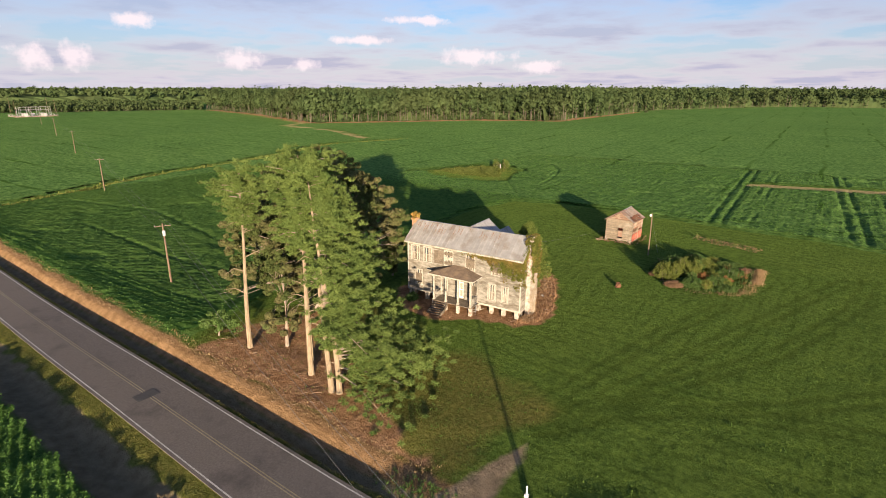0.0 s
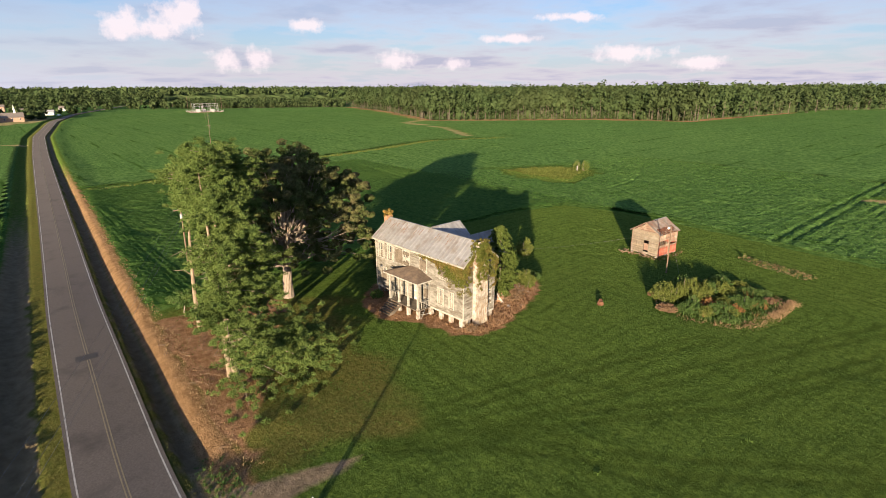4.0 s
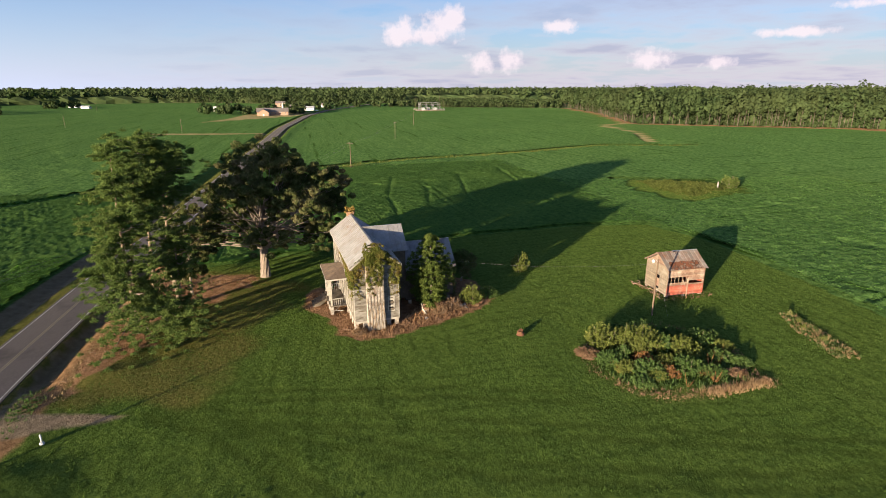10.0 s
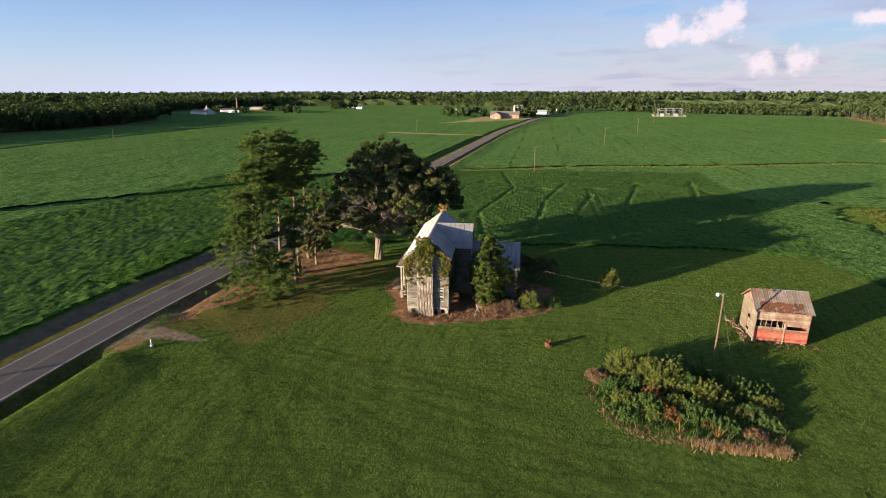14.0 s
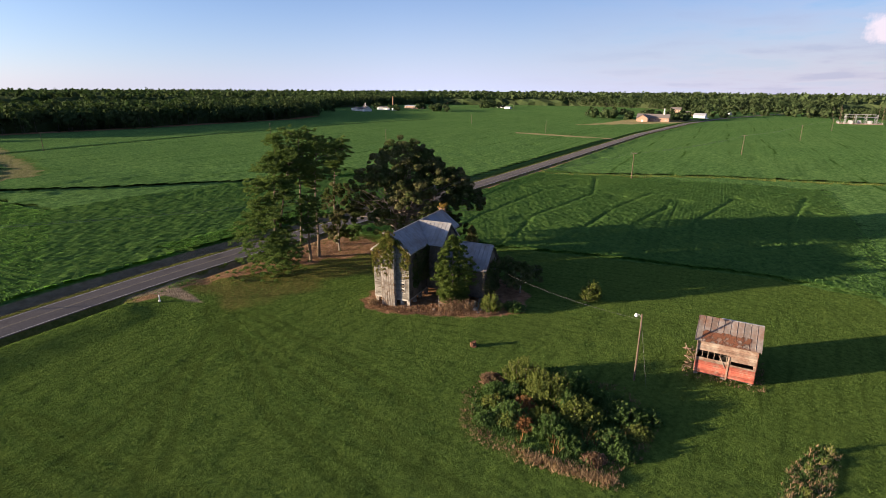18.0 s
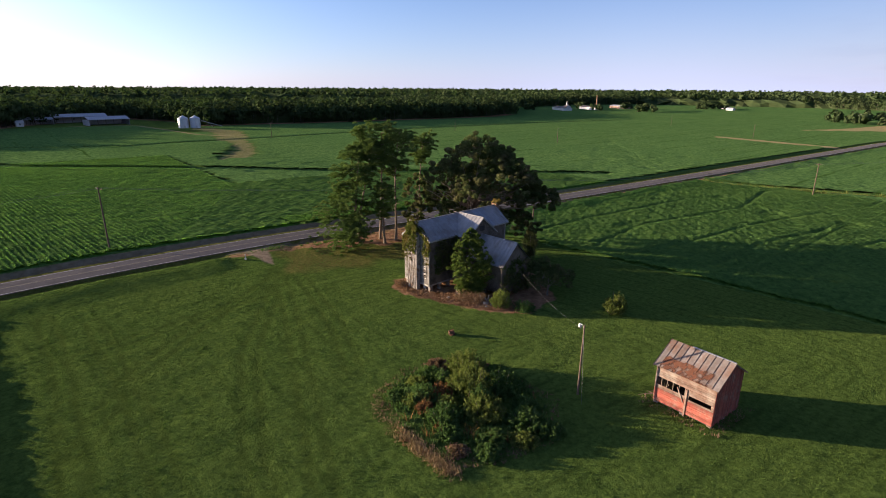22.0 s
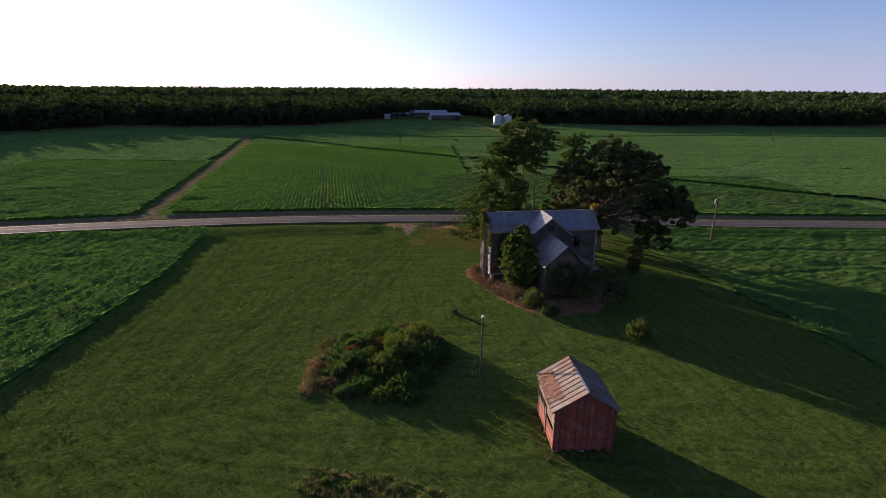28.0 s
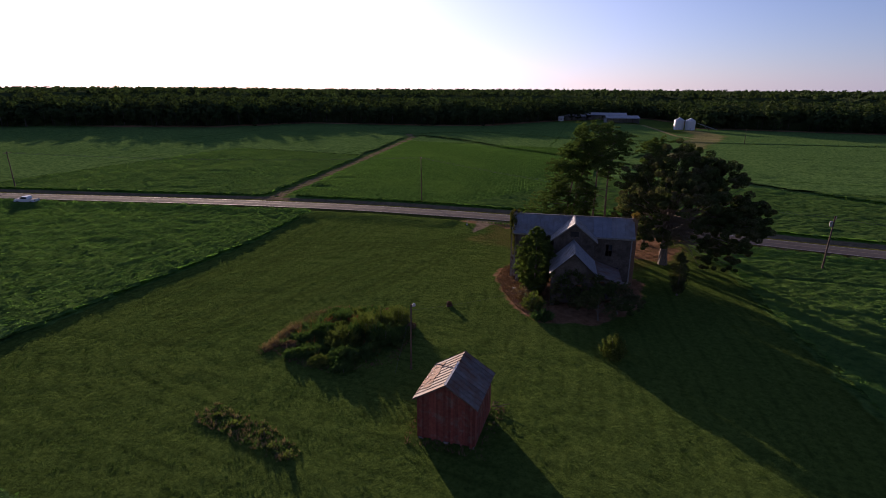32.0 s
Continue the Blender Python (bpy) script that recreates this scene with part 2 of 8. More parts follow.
def tube(bm, pts, radii, sides=7, cap=True):
    rings = []
    for i, p in enumerate(pts):
        p = Vector(p)
        a = Vector(pts[max(i - 1, 0)])
        b = Vector(pts[min(i + 1, len(pts) - 1)])
        q = (b - a).to_track_quat("Z", "Y")
        rings.append([bm.verts.new(p + q @ Vector((math.cos(2 * math.pi * k / sides), math.sin(2 * math.pi * k / sides), 0)) * radii[i]) for k in range(sides)])
    for r, s in zip(rings, rings[1:]):
        for k in range(sides):
            bm.faces.new((r[k], r[(k + 1) % sides], s[(k + 1) % sides], s[k]))
    if cap:
        bm.faces.new(rings[0][::-1])
        bm.faces.new(rings[-1])


# ---- materials ----
def surface(name, low, high, scale=3.0, rough=0.85, metal=0.0, bump=0.3, bump_scale=None, stain=None, stain_scale=0.4, stain_at=0.55,
            island=0.0, translucent=None, stretch=(1, 1, 1), stain_soft=0.12, spec=0.3, local=False, sharp=0.2):
    """Two colours mixed by fine noise, a third laid on in patches by coarse noise, with relief of its own."""
    mt = bpy.data.materials.new(name)
    mt.use_nodes = True
    nt = mt.node_tree
    N, L = nt.nodes, nt.links
    p = N["Principled BSDF"]
    if local:
        src = N.new("ShaderNodeTexCoord").outputs["Object"]
    else:
        src = N.new("ShaderNodeNewGeometry").outputs["Position"]
    mp = N.new("ShaderNodeMapping")
    mp.inputs["Scale"].default_value = stretch
    L.new(src, mp.inputs[0])
    n1 = N.new("ShaderNodeTexNoise")
    n1.inputs["Scale"].default_value, n1.inputs["Detail"].default_value, n1.inputs["Roughness"].default_value = scale, 5, 0.62
    L.new(mp.outputs[0], n1.inputs["Vector"])
    r1 = N.new("ShaderNodeMapRange")
    r1.inputs["From Min"].default_value, r1.inputs["From Max"].default_value = 0.5 - sharp, 0.5 + sharp
    L.new(n1.outputs[0], r1.inputs[0])
    c = N.new("ShaderNodeMixRGB")
    c.inputs[1].default_value, c.inputs[2].default_value = (*low, 1), (*high, 1)
    L.new(r1.outputs[0], c.inputs[0])
    col = c.outputs[0]
    if stain:
        n2 = N.new("ShaderNodeTexNoise")
        n2.inputs["Scale"].default_value, n2.inputs["Detail"].default_value = stain_scale, 6
        n2.inputs["Roughness"].default_value = 0.65
        L.new(mp.outputs[0], n2.inputs["Vector"])
        r2 = N.new("ShaderNodeMapRange")
        r2.inputs["From Min"].default_value, r2.inputs["From Max"].default_value = stain_at - stain_soft, stain_at + stain_soft
        L.new(n2.outputs[0], r2.inputs[0])
        c2 = N.new("ShaderNodeMixRGB")
        L.new(r2.outputs[0], c2.inputs[0]), L.new(col, c2.inputs[1])
        c2.inputs[2].default_value = (*stain, 1)
        col = c2.outputs[0]
    if island:
        g = N.new("ShaderNodeNewGeometry")
        oi = N.new("ShaderNodeObjectInfo")
        ad = N.new("ShaderNodeMath")
        ad.operation = "ADD"
        L.new(g.outputs["Random Per Island"], ad.inputs[0]), L.new(oi.outputs["Random"], ad.inputs[1])
        fr = N.new("ShaderNodeMath")
        fr.operation = "FRACT"
        L.new(ad.outputs[0], fr.inputs[0])
        mr = N.new("ShaderNodeMapRange")
        mr.inputs["To Min"].default_value, mr.inputs["To Max"].default_value = 1 - island, 1 + island
        L.new(fr.outputs[0], mr.inputs[0])
        mu = N.new("ShaderNodeVectorMath")
        mu.operation = "SCALE"
        L.new(col, mu.inputs[0]), L.new(mr.outputs[0], mu.inputs["Scale"])
        col = mu.outputs[0]
    L.new(col, p.inputs["Base Color"])
    p.inputs["Roughness"].default_value, p.inputs["Metallic"].default_value = rough, metal
    p.inputs["Specular IOR Level"].default_value = spec
    p.inputs["Diffuse Roughness"].default_value = 0.3 if translucent is None and rough > 0.8 else 0.0
    if bump:
        n3 = N.new("ShaderNodeTexNoise")
        n3.inputs["Scale"].default_value, n3.inputs["Detail"].default_value = bump_scale or scale * 2, 4
        L.new(mp.outputs[0], n3.inputs["Vector"])
        bu = N.new("ShaderNodeBump")
        bu.inputs["Strength"].default_value, bu.inputs["Distance"].default_value = bump, 0.05
        L.new(n3.outputs[0], bu.inputs["Height"])
        L.new(bu.outputs[0], p.inputs["Normal"])
    if translucent:
        p.inputs["Specular IOR Level"].default_value = 0.0
        tr = N.new("ShaderNodeBsdfTranslucent")
        mm = N.new("ShaderNodeVectorMath")
        mm.operation = "MULTIPLY"
        L.new(col, mm.inputs[0])
        mm.inputs[1].default_value = (1.12, 1.4, 0.75)
        L.new(mm.outputs[0], tr.inputs["Color"])
        mx = N.new("ShaderNodeMixShader")
        mx.inputs[0].default_value = translucent
        L.new(p.outputs[0], mx.inputs[1]), L.new(tr.outputs[0], mx.inputs[2])
        L.new(mx.outputs[0], N["Material Output"].inputs[0])
    return mt


M_ASPHALT = surface("old_asphalt", (0.0897, 0.0805, 0.0759), (0.136, 0.122, 0.115), 6, 0.97, bump=0.25, bump_scale=40, stain=(0.0633, 0.0575, 0.0575), stain_scale=0.25, stain_at=0.64, spec=0.03)
M_LINE = surface("worn_road_paint", (0.30, 0.295, 0.28), (0.50, 0.49, 0.47), 4, 0.7, bump=0.1, stain=(0.12, 0.115, 0.11), stain_scale=1.1, stain_at=0.62)
M_SEAM = surface("faded_centre_paint", (0.17, 0.145, 0.095), (0.235, 0.20, 0.13), 3, 0.8, bump=0)
M_CROP = surface("soybean_leaves", (0.056, 0.122, 0.031), (0.150, 0.266, 0.068), 0.9, 0.85, bump=0.9, bump_scale=5, sharp=0.22, stain=(0.150, 0.258, 0.062), stain_scale=0.03, stain_at=0.62, island=0.1, translucent=0.46, spec=0.0)
M_TUFT = surface("grass_blades", (0.052, 0.092, 0.019), (0.100, 0.158, 0.034), 0.9, 0.85, bump=0, stain=(0.108, 0.160, 0.034), stain_scale=0.06, stain_at=0.6, island=0.06, translucent=0.15, spec=0.0)
M_WEED = surface("green_weeds", (0.046, 0.084, 0.024), (0.108, 0.165, 0.052), 0.8, 0.75, bump=0, island=0.3, translucent=0.3, spec=0.0)
M_WEED_PALE = surface("pale_yellow_weeds", (0.082, 0.106, 0.026), (0.165, 0.186, 0.052), 0.8, 0.8, bump=0, island=0.35, translucent=0.3, spec=0.0)
M_VERGE = surface("olive_verge_grass", (0.072, 0.076, 0.022), (0.140, 0.130, 0.044), 0.8, 0.9, bump=0, island=0.15, translucent=0.1, spec=0.0)
M_DEADWEED = surface("dead_brown_weeds", (0.12, 0.075, 0.045), (0.235, 0.155, 0.098), 0.9, 0.9, bump=0, island=0.4, translucent=0.15)
M_STRAW = surface("dry_straw", (0.224, 0.145, 0.0792), (0.33, 0.238, 0.132), 0.8, 0.9, bump=0, island=0.3, translucent=0.15)
M_LITTER = surface("reddish_leaf_litter", (0.20, 0.115, 0.062), (0.33, 0.20, 0.118), 0.9, 0.95, bump=0, island=0.2, translucent=0.1, spec=0.0)
M_REDWEED = surface("rust_red_dying_leaves", (0.135, 0.070, 0.028), (0.225, 0.120, 0.052), 0.9, 0.9, bump=0, island=0.3, translucent=0.15)
M_PINE = surface("pine_needles", (0.058, 0.092, 0.026), (0.128, 0.170, 0.050), 0.5, 0.7, bump=0, island=0.16, translucent=0.2, spec=0.1)
M_OAK = surface("oak_leaves", (0.048, 0.066, 0.023), (0.098, 0.120, 0.041), 0.3, 0.7, bump=0, island=0.25, stain=(0.132, 0.108, 0.062), stain_scale=0.3, stain_at=0.56, translucent=0.3)
M_CEDAR = surface("cedar_foliage", (0.055, 0.082, 0.020), (0.118, 0.150, 0.040), 0.8, 0.6, bump=0, island=0.3, translucent=0.3)
M_VINE = surface("vine_leaves", (0.056, 0.072, 0.016), (0.122, 0.126, 0.032), 0.9, 0.7, bump=0, island=0.3, stain=(0.165, 0.112, 0.042), stain_scale=0.55, stain_at=0.56, translucent=0.25)
M_VINE_OLD = surface("orange_vine_leaves", (0.175, 0.118, 0.030), (0.27, 0.185, 0.055), 0.9, 0.7, bump=0, island=0.3, translucent=0.2)
M_BARK = surface("pine_bark", (0.135, 0.104, 0.072), (0.250, 0.196, 0.138), 5, 0.95, bump=0.8, bump_scale=8, stretch=(1, 1, 0.3))
M_BARK_OAK = surface("oak_bark", (0.140, 0.112, 0.090), (0.250, 0.206, 0.170), 5, 0.95, bump=0.8, bump_scale=8, stretch=(1, 1, 0.4))
M_WOODS = surface("woodland_leaves", (0.027, 0.046, 0.019), (0.060, 0.085, 0.034), 0.05, 0.75, bump=0, island=0.16, stain=(0.048, 0.063, 0.027), stain_scale=0.02, stain_at=0.55, translucent=0.17, spec=0.0)
M_WOODTRUNK = surface("woodland_trunks", (0.055, 0.045, 0.037), (0.125, 0.104, 0.084), 0.3, 0.9, bump=0, island=0.3)
M_SIDING = surface("peeling_white_weatherboard", (0.133, 0.125, 0.109), (0.218, 0.205, 0.183), 1.5, 0.85, bump=0.5, bump_scale=8, sharp=0.12, stain=(0.0911, 0.0772, 0.0605), stain_scale=1.1, stain_at=0.535, stain_soft=0.1, stretch=(0.8, 0.8, 2.4))
M_TRIM = surface("weathered_white_trim", (0.232, 0.215, 0.188), (0.342, 0.326, 0.293), 3, 0.8, bump=0.3, stain=(0.188, 0.166, 0.138), stain_scale=1.3, stain_at=0.6)
M_TIN = surface("grey_roof_tin", (0.215, 0.213, 0.216), (0.300, 0.298, 0.300), 1.2, 0.5, 0.3, bump=0.1, stain=(0.180, 0.152, 0.132), stain_scale=0.5, stain_at=0.60, island=0.05, spec=0.5)
M_TIN_DARK = surface("dull_roof_tin", (0.20, 0.21, 0.23), (0.28, 0.29, 0.31), 1.2, 0.5, 0.3, bump=0.1, island=0.05)
M_STUMP = surface("rotten_red_wood", (0.075, 0.035, 0.02), (0.14, 0.065, 0.035), 4, 0.95, bump=0.6)
M_RUST = surface("rust_streaks", (0.16, 0.09, 0.055), (0.26, 0.15, 0.09), 4, 0.9, bump=0.2)
M_PORCHROOF = surface("brown_porch_roof_metal", (0.104, 0.076, 0.056), (0.16, 0.12, 0.092), 2, 0.8, 0.1, bump=0.2, stain=(0.208, 0.152, 0.104), stain_scale=0.9, stain_at=0.6)
M_BRICKPLASTER = surface("limewashed_brick", (0.204, 0.18, 0.156), (0.348, 0.318, 0.282), 2.5, 0.95, bump=0.7, bump_scale=9, sharp=0.12, stain=(0.15, 0.099, 0.066), stain_scale=1.5, stain_at=0.56, stain_soft=0.05)
M_BRICK = surface("old_red_brick", (0.185, 0.105, 0.063), (0.265, 0.162, 0.10), 4, 0.95, bump=0.5)
# near-black colour that holds the shade of closed rooms
M_DARK = surface("unlit_interior_shade", (0.03, 0.027, 0.024), (0.05, 0.045, 0.04), 2, 0.95, bump=0)
# weathered boards, darkened further to hold the shade of the rear walls
M_BOARDS = surface("grey_weathered_and_shaded_boards", (0.085, 0.068, 0.052), (0.155, 0.128, 0.10), 5, 0.9, bump=0.4, stretch=(1, 1, 1), stain=(0.055, 0.043, 0.032), stain_scale=0.8)
M_TAN = surface("bare_tan_barn_boards", (0.115, 0.090, 0.065), (0.188, 0.153, 0.117), 4, 0.9, bump=0.4, island=0.22, stain=(0.220, 0.198, 0.165), stain_scale=0.8, stain_at=0.6)
M_RED = surface("faded_red_barn_paint", (0.190, 0.044, 0.030), (0.28, 0.080, 0.052), 3, 0.85, bump=0.3, island=0.28, stain=(0.225, 0.150, 0.112), stain_scale=1.4, stain_at=0.62)
M_PINKBOARD = surface("washed_out_red_boards", (0.13, 0.078, 0.056), (0.215, 0.14, 0.104), 4, 0.9, bump=0.3, island=0.25, stain=(0.299, 0.252, 0.204), stain_scale=1.1, stain_at=0.58)
M_RUSTTIN = surface("rusty_barn_tin", (0.130, 0.110, 0.098), (0.215, 0.186, 0.168), 2.5, 0.8, 0.15, bump=0.2, island=0.2, stain=(0.150, 0.072, 0.040), stain_scale=0.7, stain_at=0.565)
M_RUSTTIN2 = surface("red_rust_tin", (0.0922, 0.0351, 0.0189), (0.146, 0.0621, 0.0324), 2.5, 0.8, 0.15, bump=0.2, island=0.16)
M_POLE = surface("weathered_pole_wood", (0.085, 0.058, 0.04), (0.14, 0.10, 0.07), 5, 0.9, bump=0.4, stretch=(1, 1, 0.2))
M_STEEL = surface("galvanised_steel", (0.315, 0.323, 0.33), (0.435, 0.435, 0.443), 3, 0.5, 0.5, bump=0.05)
M_WIRE = surface("power_cable", (0.10, 0.10, 0.10), (0.16, 0.16, 0.16), 3, 0.6, 0.2, bump=0)
M_CERAMIC = surface("grey_transformer_can", (0.24, 0.25, 0.25), (0.34, 0.34, 0.34), 3, 0.5, bump=0)
M_WHITE = surface("clean_white_paint", (0.49, 0.49, 0.483), (0.56, 0.56, 0.553), 3, 0.6, bump=0.05)
M_BRICKTAN = surface("tan_brick", (0.294, 0.182, 0.126), (0.364, 0.238, 0.175), 2, 0.9, bump=0.1)
M_SHINGLE = surface("brown_shingles", (0.10, 0.085, 0.08), (0.17, 0.15, 0.14), 3, 0.9, bump=0.2)
M_GLASS = surface("dark_window_glass", (0.03, 0.035, 0.045), (0.05, 0.055, 0.065), 2, 0.12, bump=0, spec=0.6)
M_GREYROOF = surface("grey_shed_roofing", (0.28, 0.29, 0.31), (0.38, 0.39, 0.41), 1, 0.6, 0.2, bump=0.05)
M_SILO = surface("ribbed_silo_steel", (0.48, 0.496, 0.52), (0.592, 0.608, 0.624), 1.5, 0.45, 0.3, bump=0.05)
M_CARPAINT = surface("white_car_paint", (0.72, 0.72, 0.72), (0.78, 0.78, 0.78), 2, 0.3, bump=0, spec=0.5)
M_TYRE = surface("tyre_rubber", (0.02, 0.02, 0.02), (0.035, 0.035, 0.035), 8, 0.9, bump=0)
M_RUBBLE = surface("rubble_and_brush", (0.16, 0.105, 0.075), (0.25, 0.175, 0.126), 1.5, 0.95, bump=0.3, island=0.3)


def fray(mt, scale, share):
    """Lets the cover break up: holes by noise where the layer is worn away."""
    N, L = mt.node_tree.nodes, mt.node_tree.links
    n = N.new("ShaderNodeTexNoise")
    n.inputs["Scale"].default_value, n.inputs["Detail"].default_value = scale, 5
    L.new(N.new("ShaderNodeNewGeometry").outputs["Position"], n.inputs["Vector"])
    r = N.new("ShaderNodeMapRange")
    r.inputs["From Min"].default_value, r.inputs["From Max"].default_value = share - 0.08, share + 0.08
    L.new(n.outputs[0], r.inputs[0])
    L.new(r.outputs[0], N["Principled BSDF"].inputs["Alpha"])


fray(M_RUSTTIN2, 2.2, 0.45)

# ---- the land ----
YARD = [(-60.5, 27.3), (-66, 43), (-68, 62), (-71.5, 85), (-73, 106), (-70, 121), (-56, 125), (-37, 124), (-18, 122), (-4, 121.5), (9, 118), (20.5, 108), (20.5, 94), (20, 60), (23, 38), (22, 26.5), (-10, 24)]
CLEARING = [(-124, 147), (-119, 160), (-112, 170), (-101, 172), (-94, 164), (-89, 146), (-104, 143)]
TREE_LITTER = [(-57, 26.4), (-58, 33), (-56, 42), (-53.5, 45), (-49, 39), (-42, 35.5), (-35, 32.5), (-28, 29.5), (-22.5, 27), (-24, 25.2)]
HOUSE_LITTER = [(-46, 51), (-40, 50), (-36.5, 53.2), (-30.6, 54.4), (-28.3, 57), (-28.6, 62), (-30.6, 66.5), (-34, 73.5), (-38.5, 77), (-46, 75), (-51, 66), (-51.5, 55)]
GRAVEL = [(-21.5, 23.2), (-20.2, 28), (-19.4, 33.2), (-18.3, 37.6), (-17.0, 36.0), (-16.6, 31), (-15.6, 27), (-13.6, 23.2)]
WORN = [(-58, 26), (-60, 34), (-56, 47), (-47, 48.5), (-37, 46), (-28, 44), (-21, 40), (-20, 33), (-22, 26)]
FIELD_TRACK = [(42.5, 22), (45, 8), (62, -88), (78.6, -178), (92, -205)]
SOUTH_DITCH = [(92, -205), (53, -250), (-35, -215), (-92, -232), (-238, -250), (-408, -246), (-520, -225)]
MID_DITCH = [(88, -196), (47, -172), (14, -140), (-14, -121), (-44, -97), (-68, -77), (-92, -61), (-128, -36), (-165, -4)]
WEST_DITCH = [(-180, 30), (-182, 40), (-190, 61), (-202, 94), (-206, 120), (-216, 155), (-232, 195), (-215, 240)]
CHURCH_LANE = [(-384, -62), (-369, 12)]
CHURCH_LOT = [(-505, -58), (-560, -6), (-600, 26), (-700, 48), (-700, 10), (-660, -30), (-560, -40)]
DIRT_STRIP = [(-22, 180), (10, 187), (45, 194)]
SILO_YARD = [(-114, -318), (-119, -295), (-110, -255), (-98, -219), (-84, -164), (-70, -129), (-55, -123), (-59, -137), (-73, -161), (-87, -210), (-84, -229), (-92, -262), (-98, -300), (-94, -340), (-106, -350)]
SILO_PATH = [(-20, -402), (-50, -396), (-65, -387), (-76, -329), (-84, -280), (-95, -264), (-109, -262)]
FARM_YARD = [(-78, -300), (-66, -392), (40, -398), (40, -470), (-90, -480), (-106, -350), (-90, -300)]
WEST_WOOD = [(-720, 398), (-560, 366), (-444, 324), (-388, 306), (-331, 358), (-277, 412), (-204, 426), (-200, 620), (-720, 620)]
SOUTH_WOOD = [(300, -150), (232, -185), (205, -262), (107, -290), (62, -312), (12, -420), (-70, -500), (-100, -440), (-106, -366), (-250, -348), (-430, -346), (-485, -368), (-485, -620), (500, -620), (500, -150)]
WOOD_PATH = [(-560, 368), (-455, 333), (-393, 306), (-385, 280), (-300, 262), (-240, 232)]

# wheel tracks from the drive across the lawn
RUTS = [[(-17, 38), (-11.8, 48.4), (-5.3, 49.7), (2.2, 52.7), (12, 55)], [(-17, 38), (-14.6, 43), (-0.4, 54.6), (9, 64.5), (14, 75)], [(-18, 40), (-13.7, 46.5), (-3.1, 65.8), (3, 85), (5, 100)],
        [(-20, 39), (-15, 64.4), (-10.9, 76.6)], [(-17.8, 37.6), (-10.3, 61.7), (2, 98)], [(15, 40), (14, 60), (15, 90)], [(10, 45), (9, 70), (9, 92)]]


def spread(a, b, near0, near1, step, grow):
    """Even steps between near0 and near1, widening outwards to a and b."""
    v = list(np.arange(near0, near1 + step / 2, step))
    s, w = step, []
    while (w[-1] if w else near0) > a:
        s *= grow
        w.append((w[-1] if w else near0) - s)
    up_, s = [], step
    while (up_[-1] if up_ else v[-1]) < b:
        s *= grow
        up_.append((up_[-1] if up_ else v[-1]) + s)
    return np.array(w[::-1] + v + up_)


def breakup(x, y, size, seed=0.0):
    """Cheap smooth noise for outlines, about -1 to 1."""
    r = np.random.default_rng(int(seed * 10) + 3)
    out = np.zeros(np.broadcast(x, y).shape)
    for k in range(6):
        a, f, p = r.uniform(0, 6.28), r.uniform(0.6, 1.8) * 6.28 / size, r.uniform(0, 6.28)
        out = out + np.sin((x * np.cos(a) + y * np.sin(a)) * f + p)
    return out / 3.2


